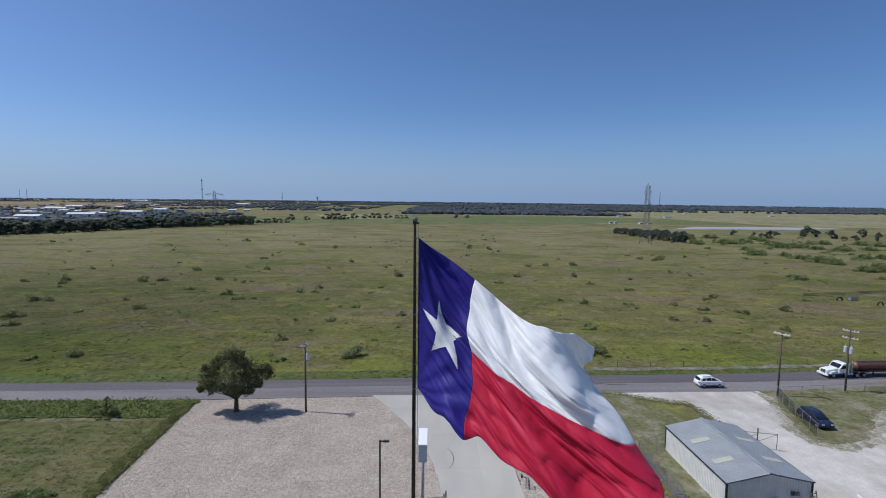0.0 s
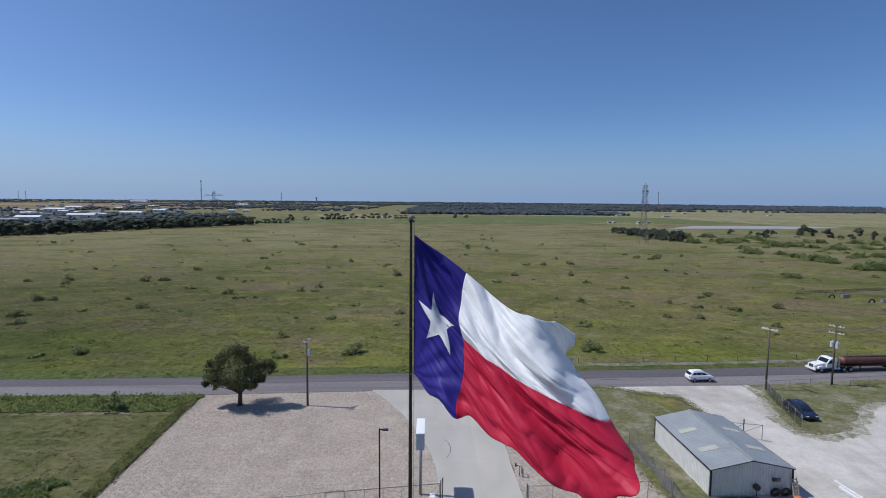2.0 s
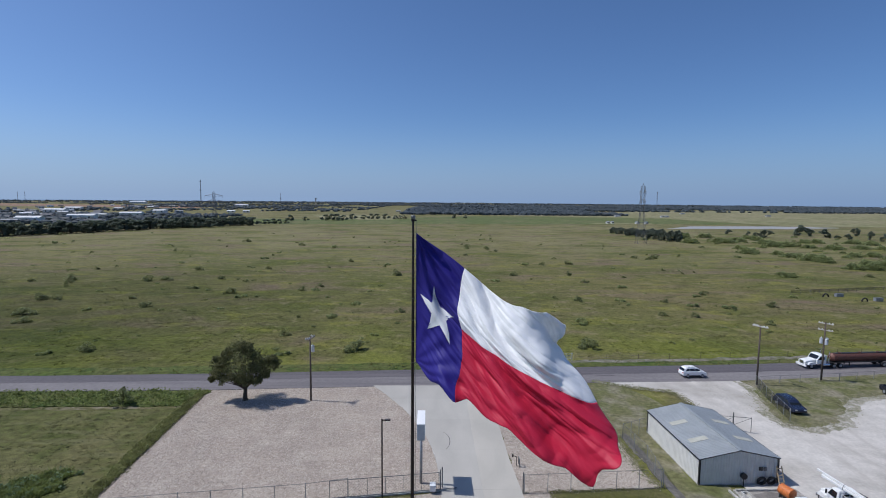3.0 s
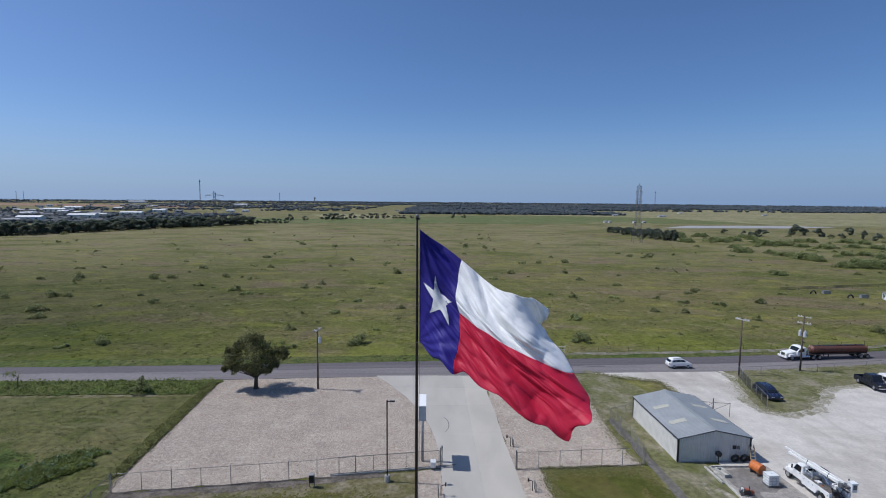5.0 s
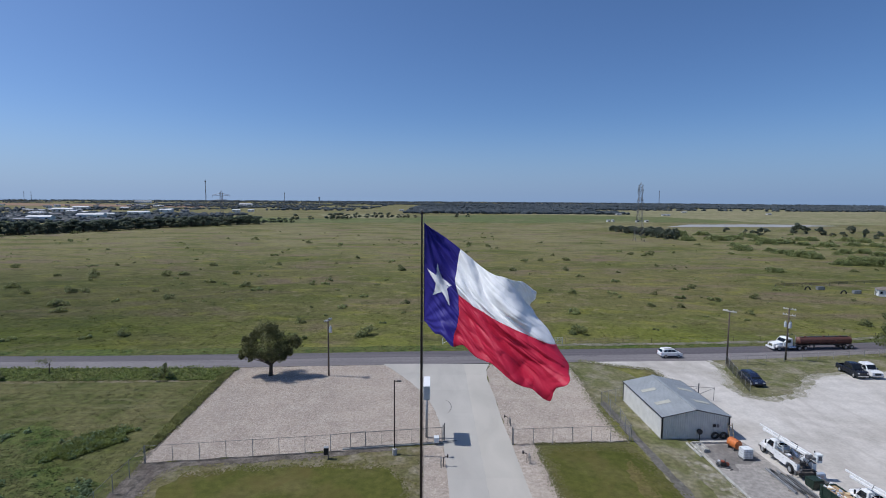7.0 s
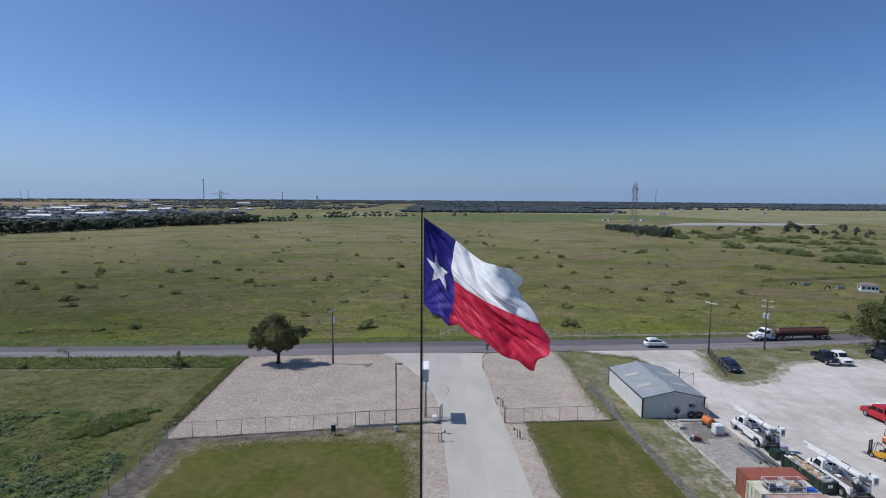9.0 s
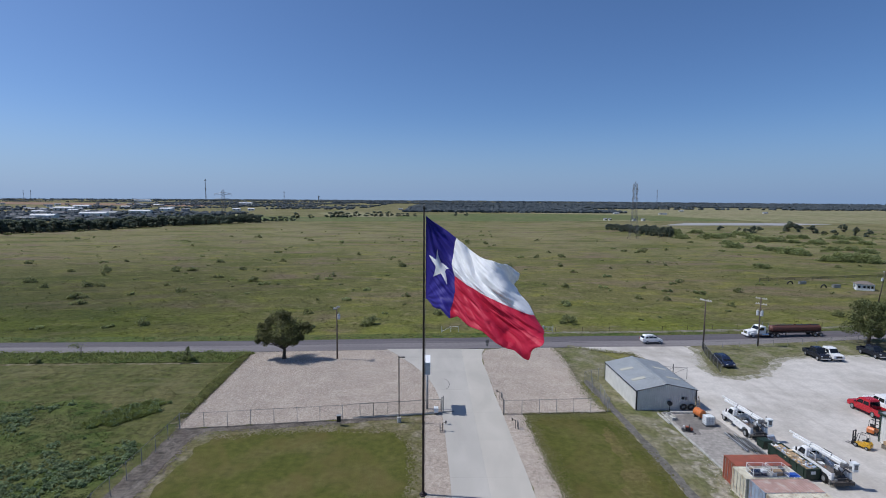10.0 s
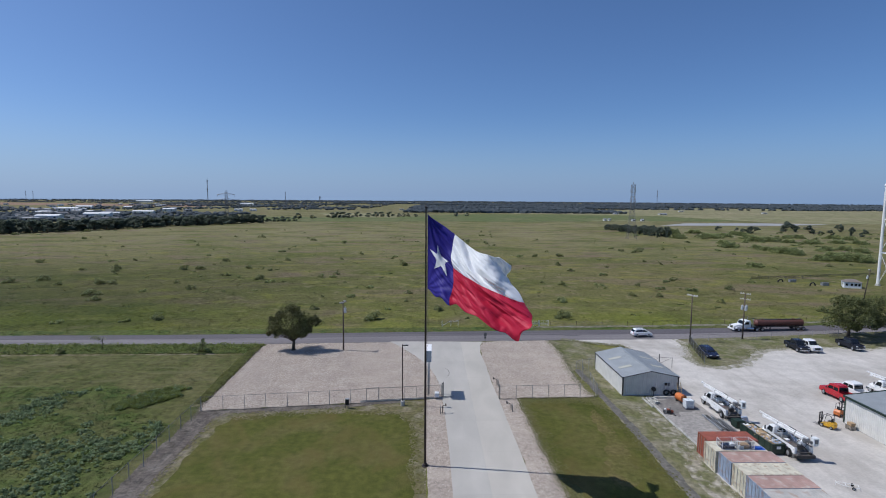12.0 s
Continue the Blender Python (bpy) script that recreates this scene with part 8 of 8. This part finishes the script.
def pylon(label, x, y, h, w, turn, wide):
    p = thing("power_pylon", label, "pylon", pose(x, y, -0.1, 0, 0, turn), "power pylons")
    bm = bmesh.new()
    neck = h * 0.55
    rw = lambda z: w / 2 * (1 - 0.62 * min(z, neck) / neck)
    c = [(-1, -1), (1, -1), (1, 1), (-1, 1)]
    lev = [0, h * 0.2, h * 0.36, h * 0.48, h * 0.58, h * 0.68, h * 0.78, h * 0.88, h * 0.96]
    for z0, z1 in zip(lev, lev[1:]):
        for i in range(4):
            a, b = c[i], c[(i + 1) % 4]
            rod(bm, (a[0] * rw(z0), a[1] * rw(z0), z0), (a[0] * rw(z1), a[1] * rw(z1), z1), 0.11, 0.1, 4)
            rod(bm, (a[0] * rw(z0), a[1] * rw(z0), z0), (b[0] * rw(z1), b[1] * rw(z1), z1), 0.07, 0.07, 4)
            rod(bm, (b[0] * rw(z0), b[1] * rw(z0), z0), (a[0] * rw(z1), a[1] * rw(z1), z1), 0.07, 0.07, 4)
            rod(bm, (a[0] * rw(z1), a[1] * rw(z1), z1), (b[0] * rw(z1), b[1] * rw(z1), z1), 0.07, 0.07, 4)
    part("lattice", bm, DULL_STEEL, p)
    top = bmesh.new()
    r = rw(h)
    for s in (-1, 1):
        rod(top, (s * r, 0, h * 0.96), (s * r * 0.4, 0, h), 0.16, 0.14, 4)
    rod(top, (-r * 0.4, 0, h), (r * 0.4, 0, h), 0.14, 0.14, 4)
    part("peak", top, DULL_STEEL, p)
    for z in (h * 0.7, h * 0.86):
        a = bmesh.new()
        for s in (-1, 1):
            rod(a, (s * r, 0, z), (s * wide, 0, z + 0.6), 0.18, 0.14, 4)
            rod(a, (s * r, 0, z + 2.4), (s * wide, 0, z + 0.6), 0.2, 0.16, 4)
            rod(a, (s * wide, 0, z + 0.6), (s * wide, 0, z - 1.8), 0.12, 0.12, 5)
        part("crossarm", a, DULL_STEEL, p)
    return p


pylon("tall grey lattice power pylon in the pasture", 157.4, 342, 44.6, 6.8, 84, 7.5)
pylon("grey lattice power pylon beyond the hedgerow", -240.7, 545, 38.5, 6, 8, 9.5)


def mast(label, x, y, h, r):
    m = thing("radio_mast", label, "mast", pose(x, y, -0.1), "radio masts")
    bm = bmesh.new()
    for i in range(3):
        a = i * 2.0944
        rod(bm, (math.cos(a) * r, math.sin(a) * r, 0), (math.cos(a) * r * 0.5, math.sin(a) * r * 0.5, h), r * 0.22, r * 0.16, 4)
    n = int(h / (r * 5))
    for k in range(n):
        z0, z1 = h * k / n, h * (k + 1) / n
        for i in range(3):
            a, b = i * 2.0944, (i + 1) * 2.0944
            q0, q1 = 1 - 0.5 * z0 / h, 1 - 0.5 * z1 / h
            rod(bm, (math.cos(a) * r * q0, math.sin(a) * r * q0, z0), (math.cos(b) * r * q1, math.sin(b) * r * q1, z1), r * 0.1, r * 0.1, 4)
    part("lattice", bm, DULL_STEEL, m)
    part("antenna", rods(((0, 0, h - 4), (0, 0, h + 3), r * 0.2, r * 0.1, 6)), DULL_STEEL, m)
    for z in (0.62, 0.93):
        part("dish_ring", rods(((0, 0, h * z), (0, 0, h * z + 2.5), r * 1.5, r * 1.5, 8)), DULL_STEEL, m)


mast("tall thin radio mast over the town", -679, 1500, 82, 1.5)
mast("thin radio mast on the horizon", -532, 1800, 48, 1.2)
mast("thin radio mast on the horizon", 819, 1800, 65, 1.2)
mast("thin radio mast on the horizon", -2002, 2500, 52, 1.1)
mast("thin radio mast on the horizon", -1967, 2500, 52, 1.1)
wt = thing("far_water_tower", "tiny dark water tower on the horizon", "water tower", pose(-453, 2000, 0))
part("column", rods(((0, 0, -0.2), (0, 0, 30), 2.0, 2.0, 12)), ROOF_GREY, wt)
part("bowl", rods(((0, 0, 29), (0, 0, 34), 3.4, 3.4, 14)), ROOF_GREY, wt)

# water tower legs and the small white hut
wtw = thing("water_tower", "white steel legs of a tall water tower", "water tower", pose(172.8, 121.8, 0) @ Matrix.Diagonal((0.9, 0.9, 0.98, 1)))
for i in range(6):
    a, b = radians(60 * i + 18), radians(60 * i + 78)
    ca, sa, cb, sb = math.cos(a) * 9.5, math.sin(a) * 9.5, math.cos(b) * 9.5, math.sin(b) * 9.5
    leg = part("leg", rods(((ca, sa, -0.1), (ca, sa, 38), 0.55, 0.5, 14)), WHITE, wtw)
    part("cap", rods(((ca, sa, 37.6), (ca, sa, 38.4), 0.8, 0.6, 14)), WHITE, leg)
    part("footing", rods(((ca, sa, -0.1), (ca, sa, 0.7), 1.0, 0.8, 14)), CONCRETE, wtw)
    for z in (12.5, 25, 37.4):
        part("strut", rods(((ca, sa, z), (cb, sb, z), 0.16, 0.16, 8)), WHITE, wtw)
        part("tie_rod", rods(((ca, sa, z - 12), (cb, sb, z), 0.06, 0.06, 6)), WHITE, wtw)
        part("tie_rod", rods(((cb, sb, z - 12), (ca, sa, z), 0.06, 0.06, 6)), WHITE, wtw)
part("riser", rods(((0, 0, -0.1), (0, 0, 38), 0.8, 0.8, 16)), WHITE, wtw)

hut = thing("hut", "small white timber hut with a brown hipped roof", "hut", pose(152.6, 122.9, 0, 0, 0, -25) @ Matrix.Scale(0.82, 4))
part("wall", boxes((-3.1, 3.1, -2.2, 2.2, -0.1, 2.7)), HUT_WALL, hut)
bm = bmesh.new()
lo = [bm.verts.new((x, y, 2.7)) for x, y in ((-3.5, -2.6), (3.5, -2.6), (3.5, 2.6), (-3.5, 2.6))]
hi = [bm.verts.new((x, 0, 3.8)) for x in (-1.2, 1.2)]
for f in ((0, 1, 5, 4), (1, 2, 5), (2, 3, 4, 5), (3, 0, 4)):
    bm.faces.new([(lo + hi)[k] for k in f])
bm.faces.new(list(reversed(lo)))
part("roof", bm, HUT_ROOF, hut)
for x, w in ((-2.2, 0.45), (-0.4, 0.4), (1.0, 0.45), (2.3, 0.4)):
    part("window", boxes((x - w, x + w, -2.24, -2.15, 1.0, 2.0)), GLASS, hut)
part("window", boxes((-3.14, -3.05, -0.6, 0.2, 1.0, 2.0)), GLASS, hut)
part("door", boxes((-3.14, -3.05, 0.7, 1.5, 0, 2.05)), GLASS, hut)
shedl = thing("garden_fence", "low dark rail fence behind the hut", "fence", None)
for i in range(16):
    x = 126 + i * 4.0
    part("post", rods(((x, 139.2 + 0.2 * (x - 126), -0.1), (x, 139.2 + 0.2 * (x - 126), 1.3), 0.06, 0.06, 6)), DULL_STEEL, shedl)
for z in (0.5, 0.9, 1.25):
    part("rail", rods(((126, 139.2, z), (186, 151.2, z), 0.07, 0.07, 6)), TRIM, shedl)
for x, y in ((134.2, 134.0), (141.2, 126.6)):
    a = thing("feed_arch", "dark half-round tyre arch in the grass", "play arch", pose(x, y, 0, 0, 0, 10), "tyre arches")
    bm = bmesh.new()
    for k in range(9):
        t0, t1 = math.pi * k / 9, math.pi * (k + 1) / 9
        rod(bm, (1.1 * math.cos(t0), 0, 1.1 * math.sin(t0)), (1.1 * math.cos(t1), 0, 1.1 * math.sin(t1)), 0.22, 0.22, 8)
    part("arch", bm, TRIM, a, smooth=True)
    t = thing("stock_trough", "small grey steel trough in the grass", "trough", pose(x + 5.0, y + 0.6, 0), "stock troughs")
    part("tub", boxes((-1.2, 1.2, -0.6, 0.6, 0, 1.0, 0.05)), GALV, t)
    part("rim", boxes((-1.28, 1.28, -0.68, 0.68, 1.0, 1.08)), DULL_STEEL, t)


# wire fence and pipe gates along the far road edge
def line_fence(label, pts, gap, h):
    f = thing("wire_fence", label, "fence")
    marks = []
    for a, b in zip(pts, pts[1:]):
        a, b = Vector(a), Vector(b)
        k = max(1, round((b - a).length / gap))
        marks += [a.lerp(b, i / k) for i in range(k)]
    marks.append(Vector(pts[-1]))
    pm = mesh_of(rods(((0, 0, -0.1), (0, 0, h), 0.045, 0.04, 6)), "post", POLE_WOOD)
    for m in marks:
        p = new("post", pm)
        p.parent, p.location = f, (m.x, m.y, 0)
    for z in (0.35, 0.7, 1.05):
        part("wire", tube([(a.x, a.y, z) for a in marks], 0.008, 3), DULL_STEEL, f)


vf = [(x, y + 4.6) for x, y in ROAD_FAR if -140 < x < 200]
line_fence("old wire field fence with thin posts along the road", [(30.0, 66.2)] + [p for p in vf if p[0] > 35], 6.0, 1.05)


def pipe_gate(label, x, y, w, turn, meshed=False):
    g = thing("pipe_gate", label, "gate", pose(x, y, 0, 0, 0, turn), "field gates")
    for xx in (0, w):
        part("post", rods(((xx, 0, -0.1), (xx, 0, 1.5), 0.07, 0.07, 8)), PLASTIC, g)
    part("post", rods(((w / 2, 0, 0.2), (w / 2, 0, 1.3), 0.03, 0.03, 8)), PLASTIC, g)
    for z in (0.3, 0.65, 1.0, 1.3):
        part("bar", rods(((0, 0, z), (w, 0, z), 0.032, 0.032, 6)), PLASTIC, g)
    if meshed:
        for k in range(1, int(w / 0.25)):
            part("wire", rods(((k * 0.25, 0, 0.3), (k * 0.25, 0, 1.3), 0.01, 0.01, 4)), GALV, g)


pipe_gate("pale pipe fence panel beside a field gate", 17.4, 65.5, 4.0, 2)
pipe_gate("pale pipe field gate filled with wire mesh", 21.6, 65.6, 5.3, 2, True)
pipe_gate("short pale pipe panel beside a field gate", 27.1, 65.8, 2.2, 2)
brace = thing("fence_brace", "pale pipe end brace of a field fence", "fence", pose(3.1, 65.3, 0, 0, 0, 9))
for x in (0, 2.2, 4.0):
    part("post", rods(((x, 0, -0.1), (x, 0, 1.4), 0.06, 0.06, 8)), PLASTIC, brace)
part("rail", rods(((2.2, 0, 1.2), (4.0, 0, 1.2), 0.045, 0.045, 6)), PLASTIC, brace)
part("strut", rods(((0, 0, 0.15), (2.2, 0, 1.3), 0.045, 0.045, 6)), PLASTIC, brace)
